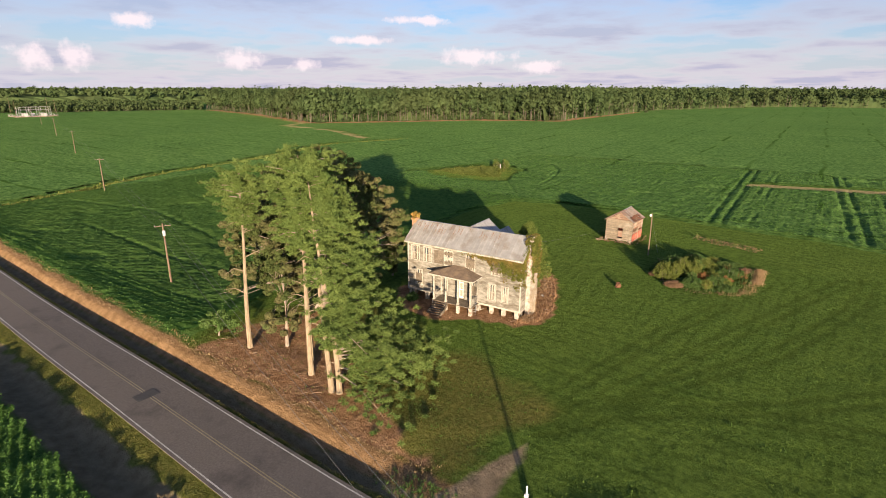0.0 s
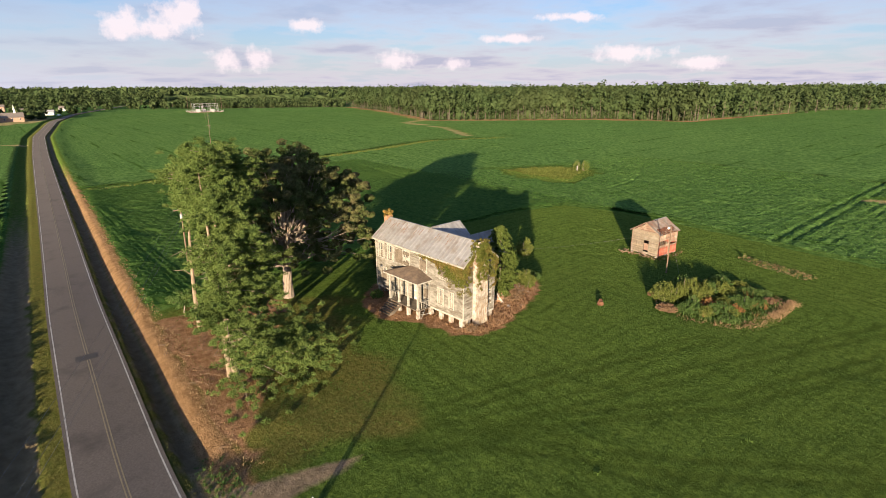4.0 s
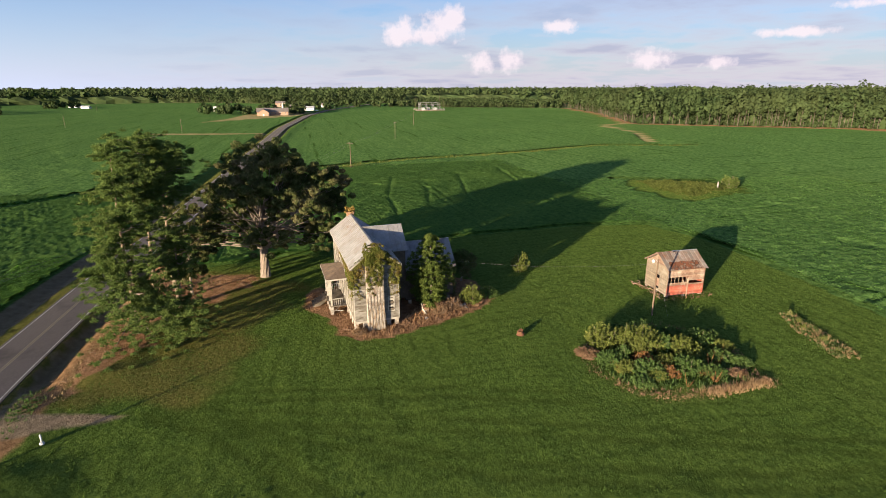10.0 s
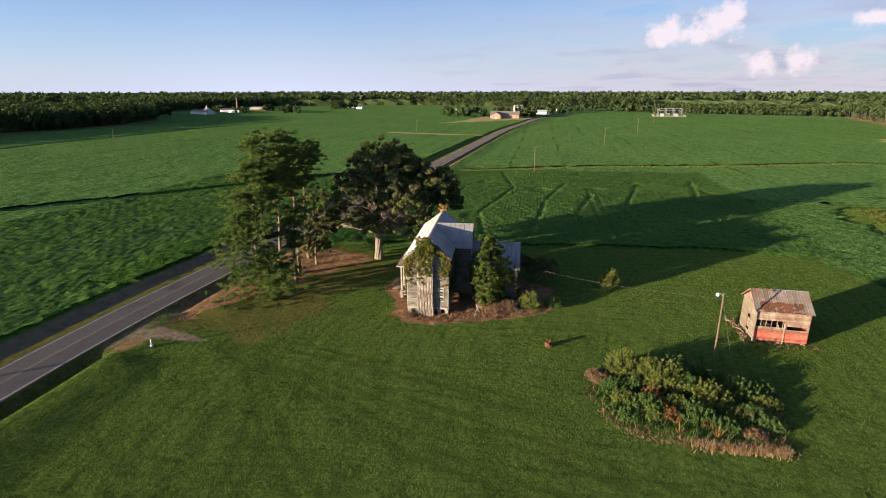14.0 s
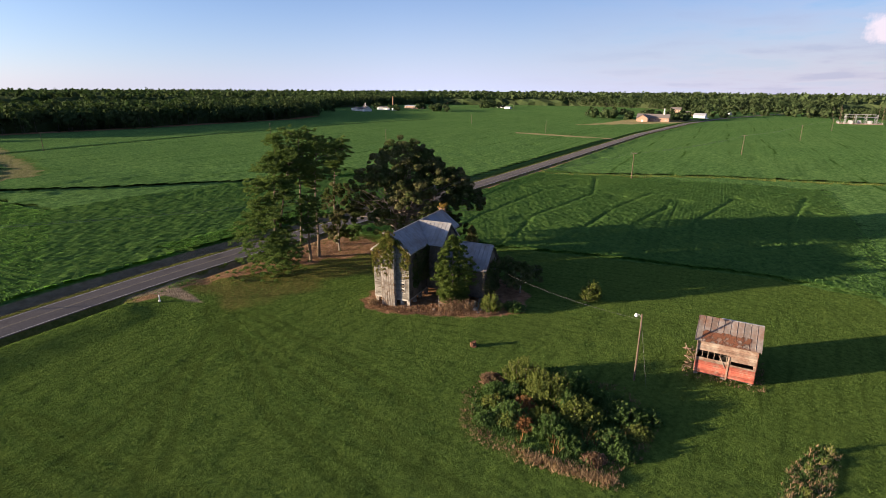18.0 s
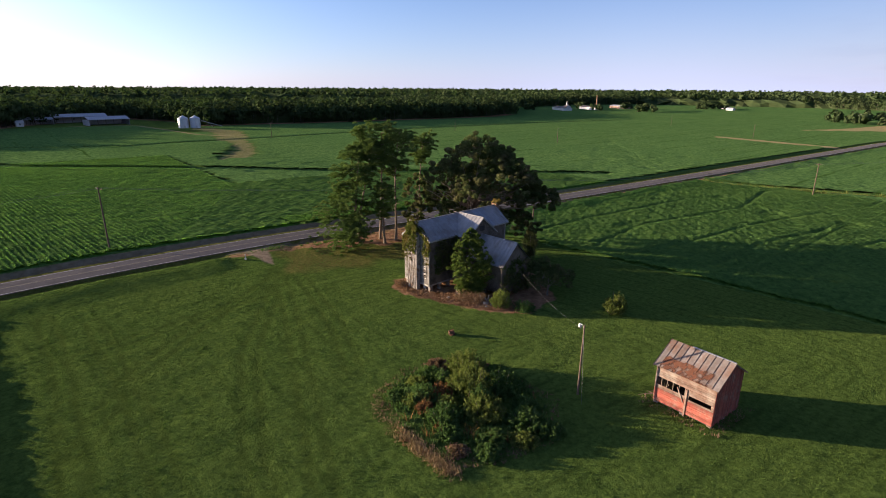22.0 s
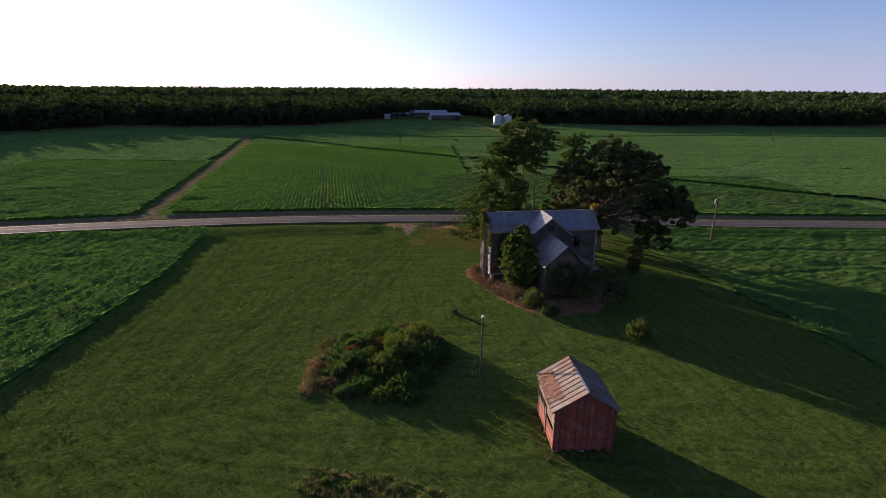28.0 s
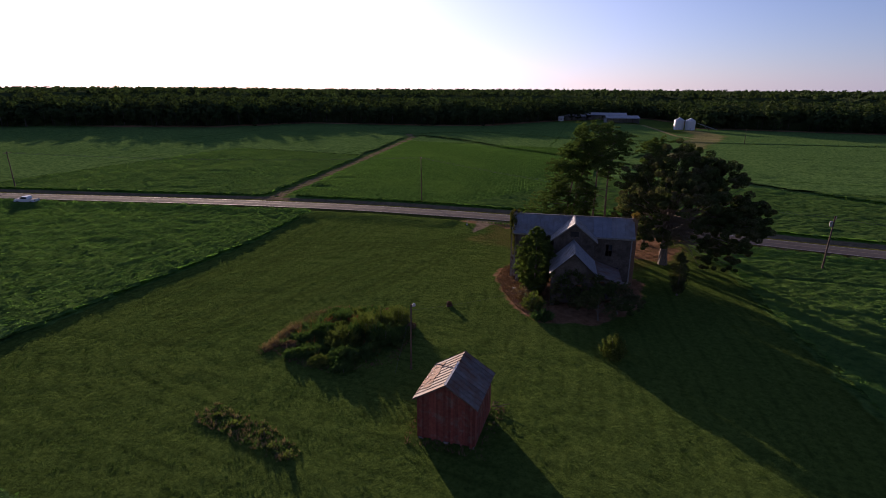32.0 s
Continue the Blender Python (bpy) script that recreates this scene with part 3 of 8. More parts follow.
def masks(X, Y):
    d = Y - road_y(X)
    n1, n2 = breakup(X, Y, 9, 1), breakup(X, Y, 4, 2)
    yard = smooth(-0.5, 0.5, signed(YARD, X, Y) + 0.3 * n2)
    verge = smooth(-10.2, -8.4, d + 0.4 * n2) * (1 - smooth(7.6, 8.6, d + 0.5 * n2))
    crop = (1 - yard) * (1 - verge)
    soil = np.zeros_like(X)
    # bare orange bank on the north side, bare dark slope on the south side
    bank = smooth(5.3, 5.9, d + 0.25 * n2) * (1 - smooth(7.4, 8.6, d + 0.5 * n1)) * smooth(-330, -120, X) * (1 - smooth(-16, -10, X))
    slope = smooth(4.9, 5.5, -d + 0.3 * n2) * (1 - smooth(8.6, 9.4, -d)) * (0.25 + 0.75 * smooth(-170, -80, X))
    litter = np.maximum(smooth(-1.2, 0.8, signed(TREE_LITTER, X, Y) + 1.6 * n1 + 0.6 * n2), smooth(-0.5, 0.5, signed(HOUSE_LITTER, X, Y) + 0.5 * n2))
    gravel = smooth(0.0, 1.2, signed(GRAVEL, X, Y) + 0.7 * n1)
    tr = edge_distance(FIELD_TRACK, X, Y, False)
    track = (1 - smooth(0.5, 0.9, np.abs(tr - 0.9) + 0.25 * n2)) * 0.9
    trackverge = 1 - smooth(2.6, 3.4, tr + 0.4 * n2)
    lane = 1 - smooth(4.2, 5.6, edge_distance(CHURCH_LANE, X, Y, False))
    lot = smooth(-3, 3, signed(CHURCH_LOT, X, Y))
    strip = 1 - smooth(3.4, 4.6, edge_distance(DIRT_STRIP, X, Y, False) + 0.5 * n1)
    silo = smooth(-4, 2, signed(SILO_YARD, X, Y) + 2 * n1)
    path = 1 - smooth(1.8, 4.2, edge_distance(WOOD_PATH, X, Y, False) + 1.0 * n1)
    clear = smooth(-3.0, -1.0, signed(CLEARING, X, Y) + 1.6 * n1)
    wd = 1 - smooth(1.8, 3.4, edge_distance(WEST_DITCH, X, Y, False) + 0.6 * n1)
    sd = 1 - smooth(2.0, 3.4, np.minimum(edge_distance(SOUTH_DITCH, X, Y, False), edge_distance(MID_DITCH, X, Y, False)))
    spath = 1 - smooth(1.2, 2.4, edge_distance(SILO_PATH, X, Y, False))
    farm = smooth(-4, 2, signed(FARM_YARD, X, Y))
    for k in (farm, sd, spath, trackverge, lane, lot, strip, silo, clear, wd, path):
        crop = crop * (1 - k)
    dry = np.maximum.reduce([lane, lot * 0.9, strip, silo * 0.55, spath * 0.9, path, np.maximum(trackverge - track, 0) * 0.3, wd * 0.35])
    cut = smooth(3.5, 3.9, d + 0.2 * n2) * (1 - smooth(5.4, 6.0, d + 0.3 * n2)) * (1 - smooth(-16, -10, X)) * 0.85
    bare = np.maximum.reduce([slope, track, cut])
    orange = bank
    rut = np.zeros_like(X)
    for line in RUTS:
        rut = np.maximum(rut, (1 - smooth(0.2, 0.62, np.abs(edge_distance(line, X, Y, False) - 0.85))) * (0.75 + 0.35 * n2))
    north = np.where(Y > 135 - 0.25 * np.minimum(X + 70, 0), (X > -185).astype(float), ((Y < 10) & (X > -20)).astype(float))
    worn = np.maximum(smooth(-3, 3, signed(WORN, X, Y) + 2.5 * n1), (1 - smooth(5.0, 6.5, np.abs(d))) * 0.8)
    for line in (WEST_WOOD, SOUTH_WOOD):
        k = smooth(-2, 4, signed(line, X, Y))
        crop, dry, litter = crop * (1 - k), dry * (1 - k), np.maximum(litter, k)
    return dict(rut=np.clip(rut, 0, 1), rows_north=north, worn=worn, edge=signed(YARD, X, Y), crop=crop, dry=dry, bare=bare, orange=orange, litter=litter * (1 - smooth(0.2, 0.8, bank)), gravel=gravel)


def ground_height(x, y):
    sd = 1 - smooth(0.8, 3.6, np.minimum(edge_distance(SOUTH_DITCH, x, y, False), edge_distance(MID_DITCH, x, y, False)))
    wd = 1 - smooth(0.5, 3.0, edge_distance(WEST_DITCH, x, y, False))
    cl = smooth(-3, 6, signed(CLEARING, x, y))
    d = y - road_y(x)
    fall = 0.4 * smooth(5.5, 7, d) * (1 - smooth(7.5, 13.5, d)) * smooth(-64, -57, x) * (1 - smooth(-27, -21, x))
    return land(x, y) - fall - 1.5 * sd - 0.4 * wd + 0.8 * cl * (0.8 + 0.3 * breakup(x, y, 7, 31))


def ground_material():
    mt = bpy.data.materials.new("grass_soil_and_crop_ground")
    mt.use_nodes = True
    N, L = mt.node_tree.nodes, mt.node_tree.links
    p = N["Principled BSDF"]
    p.inputs["Roughness"].default_value = 0.9
    p.inputs["Specular IOR Level"].default_value = 0.0
    pos = N.new("ShaderNodeNewGeometry").outputs["Position"]

    def noise_at(scale, detail=5, stretch=None, turn=0, rough=0.6):
        n = N.new("ShaderNodeTexNoise")
        n.inputs["Scale"].default_value, n.inputs["Detail"].default_value, n.inputs["Roughness"].default_value = scale, detail, rough
        src = pos
        if stretch:
            mp = N.new("ShaderNodeMapping")
            mp.inputs["Rotation"].default_value = (0, 0, radians(turn))
            mp.inputs["Scale"].default_value = stretch
            L.new(pos, mp.inputs[0])
            src = mp.outputs[0]
        L.new(src, n.inputs["Vector"])
        return n.outputs[0]

    def rng_(v, a, b):
        r = N.new("ShaderNodeMapRange")
        r.inputs["From Min"].default_value, r.inputs["From Max"].default_value = a, b
        L.new(v, r.inputs[0])
        return r.outputs[0]

    def mix(f, a, b):
        c = N.new("ShaderNodeMixRGB")
        for k, v in ((0, f), (1, a), (2, b)):
            if isinstance(v, tuple):
                c.inputs[k].default_value = (*v, 1)
            elif isinstance(v, (int, float)):
                c.inputs[k].default_value = v
            else:
                L.new(v, c.inputs[k])
        return c.outputs[0]

    def mask(name, soft=0.25):
        a = N.new("ShaderNodeAttribute")
        a.attribute_name = name
        ad = N.new("ShaderNodeMath")
        ad.operation = "MULTIPLY_ADD"
        L.new(fine, ad.inputs[0])
        ad.inputs[1].default_value = 0.7
        L.new(a.outputs["Fac"], ad.inputs[2])
        return rng_(ad.outputs[0], 0.85 - soft, 0.85 + soft)

    def attr(name):
        a = N.new("ShaderNodeAttribute")
        a.attribute_name = name
        return a.outputs["Fac"]

    def tramlines(turn, seed):
        n = noise_at(0.5, 4, (0.03, 1.0, 1), turn)
        mp = N.new("ShaderNodeMapping")
        mp.inputs["Rotation"].default_value = (0, 0, radians(turn))
        L.new(pos, mp.inputs[0])
        sp = N.new("ShaderNodeSeparateXYZ")
        L.new(mp.outputs[0], sp.inputs[0])
        wob = N.new("ShaderNodeMath")
        wob.operation = "MULTIPLY_ADD"
        L.new(noise_at(0.02, 2), wob.inputs[0])
        wob.inputs[1].default_value = 6.0
        L.new(sp.outputs[1], wob.inputs[2])
        pp = N.new("ShaderNodeMath")
        pp.operation = "PINGPONG"
        L.new(wob.outputs[0], pp.inputs[0])
        pp.inputs[1].default_value = 11.0
        line = N.new("ShaderNodeMapRange")
        line.inputs["From Min"].default_value, line.inputs["From Max"].default_value = 0.9, 0.3
        L.new(pp.outputs[0], line.inputs[0])
        br = rng_(noise_at(0.03, 4), 0.46, 0.6)
        mu = N.new("ShaderNodeMath")
        mu.operation = "MULTIPLY"
        L.new(line.outputs[0], mu.inputs[0]), L.new(br, mu.inputs[1])
        ad = N.new("ShaderNodeMath")
        ad.operation, ad.use_clamp = "MULTIPLY_ADD", True
        L.new(rng_(n, 0.5, 0.75), ad.inputs[0])
        ad.inputs[1].default_value = 0.55
        L.new(mu.outputs[0], ad.inputs[2])
        return ad.outputs[0]

    rows_x, rows_y = tramlines(-3, 1), tramlines(-93, 2)
    fine = noise_at(0.9, 6)
    grain = noise_at(5.0, 5)
    big = noise_at(0.045, 4)
    clod = noise_at(1.7, 8, rough=0.78)
    grass = mix(rng_(clod, 0.36, 0.64), (0.047, 0.082, 0.016), (0.119, 0.184, 0.037))
    grass = mix(rng_(big, 0.40, 0.75), grass, mix(rng_(clod, 0.34, 0.66), (0.058, 0.093, 0.018), (0.130, 0.188, 0.040)))
    # darker lines left by the mower, parallel to the yard's edge
    ln_ = N.new("ShaderNodeMath")
    ln_.operation = "MULTIPLY_ADD"
    L.new(noise_at(0.05, 2), ln_.inputs[0])
    ln_.inputs[1].default_value = 4.0
    L.new(attr("edge"), ln_.inputs[2])
    pp_ = N.new("ShaderNodeMath")
    pp_.operation = "PINGPONG"
    L.new(ln_.outputs[0], pp_.inputs[0])
    pp_.inputs[1].default_value = 1.05
    dk_ = N.new("ShaderNodeMath")
    dk_.operation = "MULTIPLY"
    L.new(rng_(pp_.outputs[0], 0.42, 0.08), dk_.inputs[0]), L.new(rng_(noise_at(0.3, 6), 0.40, 0.76), dk_.inputs[1])
    grass = mix(attr("rut"), grass, mix(0.62, grass, (0.046, 0.070, 0.014)))
    grass = mix(dk_.outputs[0], grass, (0.044, 0.074, 0.015))
    # trodden, weedy brown turf between the trees and the drive
    grass = mix(mask("worn", 0.4), grass, mix(rng_(clod, 0.36, 0.64), (0.075, 0.085, 0.020), (0.165, 0.150, 0.045)))
    leafy = noise_at(0.75, 8, rough=0.7)
    crop = mix(rng_(leafy, 0.40, 0.60), (0.046, 0.101, 0.028), (0.118, 0.214, 0.057))
    crop = mix(rng_(noise_at(0.012, 4), 0.4, 0.62), crop, mix(rng_(leafy, 0.40, 0.60), (0.057, 0.116, 0.031), (0.129, 0.224, 0.061)))
    # rows and tramlines, along the road in the west and south-west, away from it in the north and south
    lines = mix(attr("rows_north"), rows_x, rows_y)
    crop = mix(lines, crop, (0.040, 0.090, 0.017))
    col = mix(mask("crop"), grass, crop)
    col = mix(mask("dry"), col, mix(rng_(fine, 0.3, 0.7), (0.20, 0.175, 0.075), (0.345, 0.285, 0.145)))
    col = mix(mask("litter"), col, mix(rng_(fine, 0.35, 0.65), (0.195, 0.107, 0.056), (0.35, 0.205, 0.118)))
    col = mix(mask("bare"), col, mix(rng_(fine, 0.3, 0.7), (0.155, 0.122, 0.072), (0.25, 0.20, 0.125)))
    col = mix(mask("orange"), col, mix(rng_(fine, 0.3, 0.7), (0.18, 0.108, 0.054), (0.32, 0.200, 0.106)))
    col = mix(mask("gravel"), col, mix(rng_(fine, 0.3, 0.7), (0.17, 0.132, 0.09), (0.32, 0.25, 0.17)))
    L.new(col, p.inputs["Base Color"])
    rd = N.new("ShaderNodeMapRange")
    rd.inputs["To Min"].default_value, rd.inputs["To Max"].default_value = 0.22, 0.1
    L.new(attr("crop"), rd.inputs[0])
    L.new(rd.outputs[0], p.inputs["Diffuse Roughness"])
    bu = N.new("ShaderNodeBump")
    bu.inputs["Strength"].default_value, bu.inputs["Distance"].default_value = 1.0, 0.5
    L.new(mix(attr("crop"), noise_at(2.0, 8, rough=0.75), noise_at(0.55, 8, rough=0.72)), bu.inputs["Height"])
    L.new(bu.outputs[0], p.inputs["Normal"])
    return mt


M_GROUND = ground_material()


def build_ground():
    xs = np.concatenate([spread(-4500, -420, -420, -421, 4.0, 1.1), np.arange(-416, -150, 3.0), np.arange(-150, -74, 1.6), np.arange(-74, 24, 0.7), np.arange(24, 70, 1.2), np.arange(70, 130, 2.5), spread(130, 4500, 130, 131, 3.0, 1.12)])
    ys = np.concatenate([spread(-4500, -420, -420, -421, 3.0, 1.12), np.arange(-417, -120, 2.2), np.arange(-120, -25, 1.8), np.arange(-25, 5, 1.2), np.arange(5, 44, 0.7), np.arange(44, 125, 0.7), np.arange(125, 132, 1.2), np.arange(132, 200, 2.0), spread(200, 4500, 200, 201, 3.0, 1.06)])
    xs, ys = np.unique(xs.round(3)), np.unique(ys.round(3))
    X, Y = np.meshgrid(xs, ys)
    near = np.exp(-((Y - 20) / 60) ** 2)
    Y = Y + (road_y(np.clip(X, -1500, 400)) - 19.5) * near
    Z = ground_height(X, Y)
    inner = smooth(-1, 3, signed(YARD, X, Y))
    mk = masks(X, Y)
    Z = Z + (0.03 * breakup(X, Y, 6, 5) + 0.012 * breakup(X, Y, 2.3, 15) + 0.008 * rng.normal(size=X.shape) - 0.03 * mk["rut"]) * inner
    nx, ny = len(xs), len(ys)
    i = np.arange(nx * ny).reshape(ny, nx)
    F = np.stack([i[:-1, :-1], i[:-1, 1:], i[1:, 1:], i[1:, :-1]], -1).reshape(-1, 4)
    me = mesh("ground", np.stack([X, Y, Z], -1).reshape(-1, 3), F, M_GROUND, True)
    for k, v in mk.items():
        me.attributes.new(k, "FLOAT", "POINT").data.foreach_set("value", np.ascontiguousarray(v.ravel(), dtype=np.float32))
    tagged(new("ground", me), "mown grass yard, bare banks and soybean fields to the horizon", "ground", kind="structure")


build_ground()


def ribbon(name, offset0, offset1, z0, mat, x0=-1500, x1=400, lift=0.0, kind="structure", label="", cat="", parent=None, thick=0.12):
    xs = np.concatenate([np.arange(x0, -150, 12.0), np.arange(max(x0, -150), min(x1, 130), 2.0), np.arange(130, x1 + 1, 12.0)]) if x0 < -150 else np.arange(x0, x1 + 0.1, 1.5)
    yc = road_y(xs)
    t = np.gradient(yc, xs)
    nx, ny = -t / np.hypot(1, t), 1 / np.hypot(1, t)
    V, F = [], []
    cross = [(offset0, z0 - thick), (offset0, z0), ((offset0 + offset1) / 2, z0 + lift), (offset1, z0), (offset1, z0 - thick)]
    for o, z in cross:
        x, y = xs + nx * o, yc + ny * o
        V.append(np.stack([x, y, H(x, y) + z], -1))
    n = len(xs)
    for c in range(4):
        a, b = c * n + np.arange(n - 1), (c + 1) * n + np.arange(n - 1)
        F.append(np.stack([a, a + 1, b + 1, b], -1))
    ob = new(name, mesh(name, np.concatenate(V), np.concatenate(F), mat, False))
    if parent is not None:
        ob.parent = parent
        return tagged(ob, label)
    return tagged(ob, label, cat, kind=kind)


road = ribbon("road", -3.25, 3.25, 0.16, M_ASPHALT, label="two-lane grey asphalt road with worn white edge lines", cat="road", lift=0.04)
ribbon("edge_line", 2.85, 2.97, 0.168, M_LINE, parent=road, label="worn white edge line", thick=0.01)
ribbon("edge_line", -2.97, -2.85, 0.168, M_LINE, parent=road, label="worn white edge line", thick=0.01)
ribbon("centre_line", 0.07, 0.17, 0.202, M_SEAM, parent=road, label="faded yellow centre line", thick=0.01)
ribbon("centre_line", -0.17, -0.07, 0.202, M_SEAM, parent=road, label="faded yellow centre line", thick=0.01)
ribbon("tar_patch", -1.2, 0.9, 0.206, surface("tar_patch", (0.05, 0.047, 0.045), (0.07, 0.066, 0.062), 5, 0.8, bump=0.1), -52.6, -50.6, parent=road, label="dark tar patch", thick=0.01)


# places where the crop is laid flat or was turned over by machines
LODGED = [[(-96, 163), (-90, 149), (-79, 135.5), (-70, 124)], [(-101, 185), (-90, 182), (-82, 172), (-77, 157), (-74.7, 144)], [(-104, 188), (-92, 186), (-84, 176), (-80, 160)],
          [(-23, 122), (-26, 165), (-29, 212)], [(-20.5, 122), (-23.5, 165), (-26.5, 212)], [(2.4, 118), (-2, 170), (-5.5, 212)], [(5, 118), (0.5, 170), (-3, 212)],
          [(-76, 60), (-100, 55), (-140, 60), (-175, 52)], [(-78, 95), (-110, 92), (-150, 99)], [(-75, 110), (-120, 112), (-165, 118)], [(-70, 46), (-95, 43), (-140, 44)], [(-297, -98), (-236, -37), (-193, 5)], [(-294, -101), (-233, -40), (-190, 2)], [(-78, 70), (-118, 71), (-150, 76)], [(-80, 82), (-104, 80), (-128, 84)]]


def crop_patch(label, region, angle, spacing=0.95, step=0.8, keep=None, height=0.72, valley=0.85, leafy=5.5, leaf=0.115, tilt=0.24, rough=0.12, smooth_field=False):
    """Soybean rows: a soft ridged canopy under a cover of single leaves, cut to the field's outline."""
    ca, sa = math.cos(radians(angle)), math.sin(radians(angle))
    P = np.array(region, float)
    if spacing > 2:
        P = P + (P - P.mean(0)) / np.linalg.norm(P - P.mean(0), axis=1)[:, None] * 3.5
        region = [tuple(q) for q in P]
    U, V = P[:, 0] * ca + P[:, 1] * sa, -P[:, 0] * sa + P[:, 1] * ca

    def cover(x, y):
        ok = inside(region, x, y) & (masks(x, y)["crop"] > 0.6)
        return ok & keep(x, y) if keep is not None else ok

    def top(x, y, v):
        """Height of the canopy over the ground: rows, clumps, wheel tracks and laid crop."""
        ridge = valley + (1 - valley) * (0.5 - 0.5 * np.cos(v * 2 * np.pi / spacing))
        thin = 1 - 0.4 * smooth(0.95, 1.25, breakup(x * 0.6 + y * 0.3, y, 15, 4))
        for line in LODGED:
            thin = thin * (1 - 0.42 * (1 - smooth(0.2, 0.75, edge_distance(line, x, y, False) + 0.3 * breakup(x, y, 5, 7))))
        w = v % 27.0
        wheel = 1 - 0.3 * np.maximum(1 - smooth(0.15, 0.45, np.abs(w - 9)), 1 - smooth(0.15, 0.45, np.abs(w - 11.2))) * smooth(-0.1, 0.5, breakup(x, y, 45, 11))
        return (ridge * height + 0.08 * breakup(x, y, 1.9, 6) + 0.06 * breakup(x, y, 4.5, 12) + 0.05 * breakup(x, y, 13, 6)) * thin * wheel

    us, vs = np.arange(U.min(), U.max(), step), np.arange(math.floor(V.min() / spacing) * spacing, V.max(), spacing / 2 if spacing < 2 else spacing / 1.3)
    u, v = np.meshgrid(us, vs)
    u, v = u + rng.uniform(-0.33, 0.33, u.shape) * step, v + rng.uniform(-0.07, 0.07, u.shape) * spacing
    x, y = u * ca - v * sa, u * sa + v * ca
    ok = cover(x, y)
    z = ground_height(x, y) + top(x, y, v) - 0.06 + rng.uniform(-rough, rough, x.shape)
    ny, nx = x.shape
    i = np.arange(nx * ny).reshape(ny, nx)
    F = np.stack([i[:-1, :-1], i[:-1, 1:], i[1:, 1:], i[1:, :-1]], -1)
    F = F[ok[:-1, :-1] & ok[:-1, 1:] & ok[1:, 1:] & ok[1:, :-1]]
    used = np.unique(F)
    re = np.full(nx * ny, -1)
    re[used] = np.arange(len(used))
    P = np.stack([x, y, z], -1).reshape(-1, 3)[used]
    # single leaves over the canopy, most of them facing up
    n = int(leafy * (U.max() - U.min()) * (V.max() - V.min()))
    lu, lv = rng.uniform(U.min(), U.max(), n), rng.uniform(V.min(), V.max(), n)
    lv = lv - 0.12 * spacing * np.sin(lv * 2 * np.pi / spacing + np.pi)
    lx, ly = lu * ca - lv * sa, lu * sa + lv * ca
    k = cover(lx, ly)
    lx, ly, lv = lx[k], ly[k], lv[k]
    n = len(lx)
    c = np.column_stack([lx, ly, ground_height(lx, ly) + top(lx, ly, lv) + rng.uniform(-0.06, 0.10, n)])
    up_ = np.column_stack([rng.normal(size=(n, 2)) * tilt, np.ones(n)])
    a = np.cross(up_, rng.normal(size=(n, 3)))
    a /= np.linalg.norm(a, axis=1)[:, None] + 1e-9
    b = np.cross(up_, a)
    b /= np.linalg.norm(b, axis=1)[:, None] + 1e-9
    s = (leaf * rng.uniform(0.6, 1.4, n))[:, None]
    W = np.stack([c + a * s * 1.15, c - a * s * 0.7 + b * s * 0.9, c - a * s * 0.7 - b * s * 0.9], 1).reshape(-1, 3)
    F = np.concatenate([F[:, :3], F[:, [0, 2, 3]]])
    me = mesh("soybean_crop", np.concatenate([P, W]), np.concatenate([re[F], len(P) + np.arange(len(W)).reshape(-1, 3)]), M_CROP)
    if smooth_field:
        me.materials.clear()
        me.materials.append(M_GROUND)
        me.materials.append(M_CROP)
        me.polygons.foreach_set("material_index", (np.arange(len(me.polygons)) >= len(F)).astype(np.int32))
        P = np.concatenate([P, W])
        mk = masks(P[:, 0], P[:, 1])
        for k, q in mk.items():
            q = np.ones(len(P)) if k == "crop" else q if k in ("rows_north", "edge") else np.zeros(len(P))
            me.attributes.new(k, "FLOAT", "POINT").data.foreach_set("value", np.ascontiguousarray(q, dtype=np.float32))
    me.polygons.foreach_set("use_smooth", np.arange(len(me.polygons)) < len(F))
    return tagged(new("soybean_crop", me), label, "crop", kind="stuff")


crop_patch("low green soybean rows between the road bank and yard", [(-185, 24), (-185, 126), (-70, 126), (-59, 26)], 3, keep=lambda x, y: x < -55, valley=0.88, leafy=9.0, leaf=0.11, tilt=0.36, rough=0.09)
crop_patch("dense green soybean rows running away behind the shed", [(-130, 126), (-110, 210), (70, 210), (70, 100), (22, 100), (-20, 112), (-80, 118)], 93, valley=0.91, step=1.0, leafy=5.5, leaf=0.125, tilt=0.34, rough=0.06, smooth_field=True)
crop_patch("green soybean rows beside the mown yard", [(18, 30), (18, 112), (105, 112), (105, 44), (60, 30)], 80, valley=0.50, leafy=15.0, leaf=0.105, tilt=0.42)
NEAR_CORNER = [(-74, 2), (-74, 15), (-32, 15), (-32, 3)]
crop_patch("green soybean rows across the road", [(-150, -55), (-150, 15), (40, 15), (40, -55)], 164, keep=lambda x, y: (x < -8 - np.maximum(0, 10 - y) * 0.5 + 2.0) & ~inside(NEAR_CORNER, x, y), valley=0.68, leafy=6.5, leaf=0.11)
crop_patch("green soybean rows running straight from the road", [(-40, -150), (-40, 16), (44, 16), (76, -150)], 99, step=1.4, valley=0.56, leafy=7.5, leaf=0.14, tilt=0.5, keep=lambda x, y: x >= -8 - np.minimum(60, np.maximum(0, 10 - y)) * 0.5)
crop_patch("low green soybean rows beside the field track", [(40, -75), (40, 22), (130, 46), (130, -75)], 95, valley=0.6, leafy=3.6, leaf=0.14, tilt=0.34)

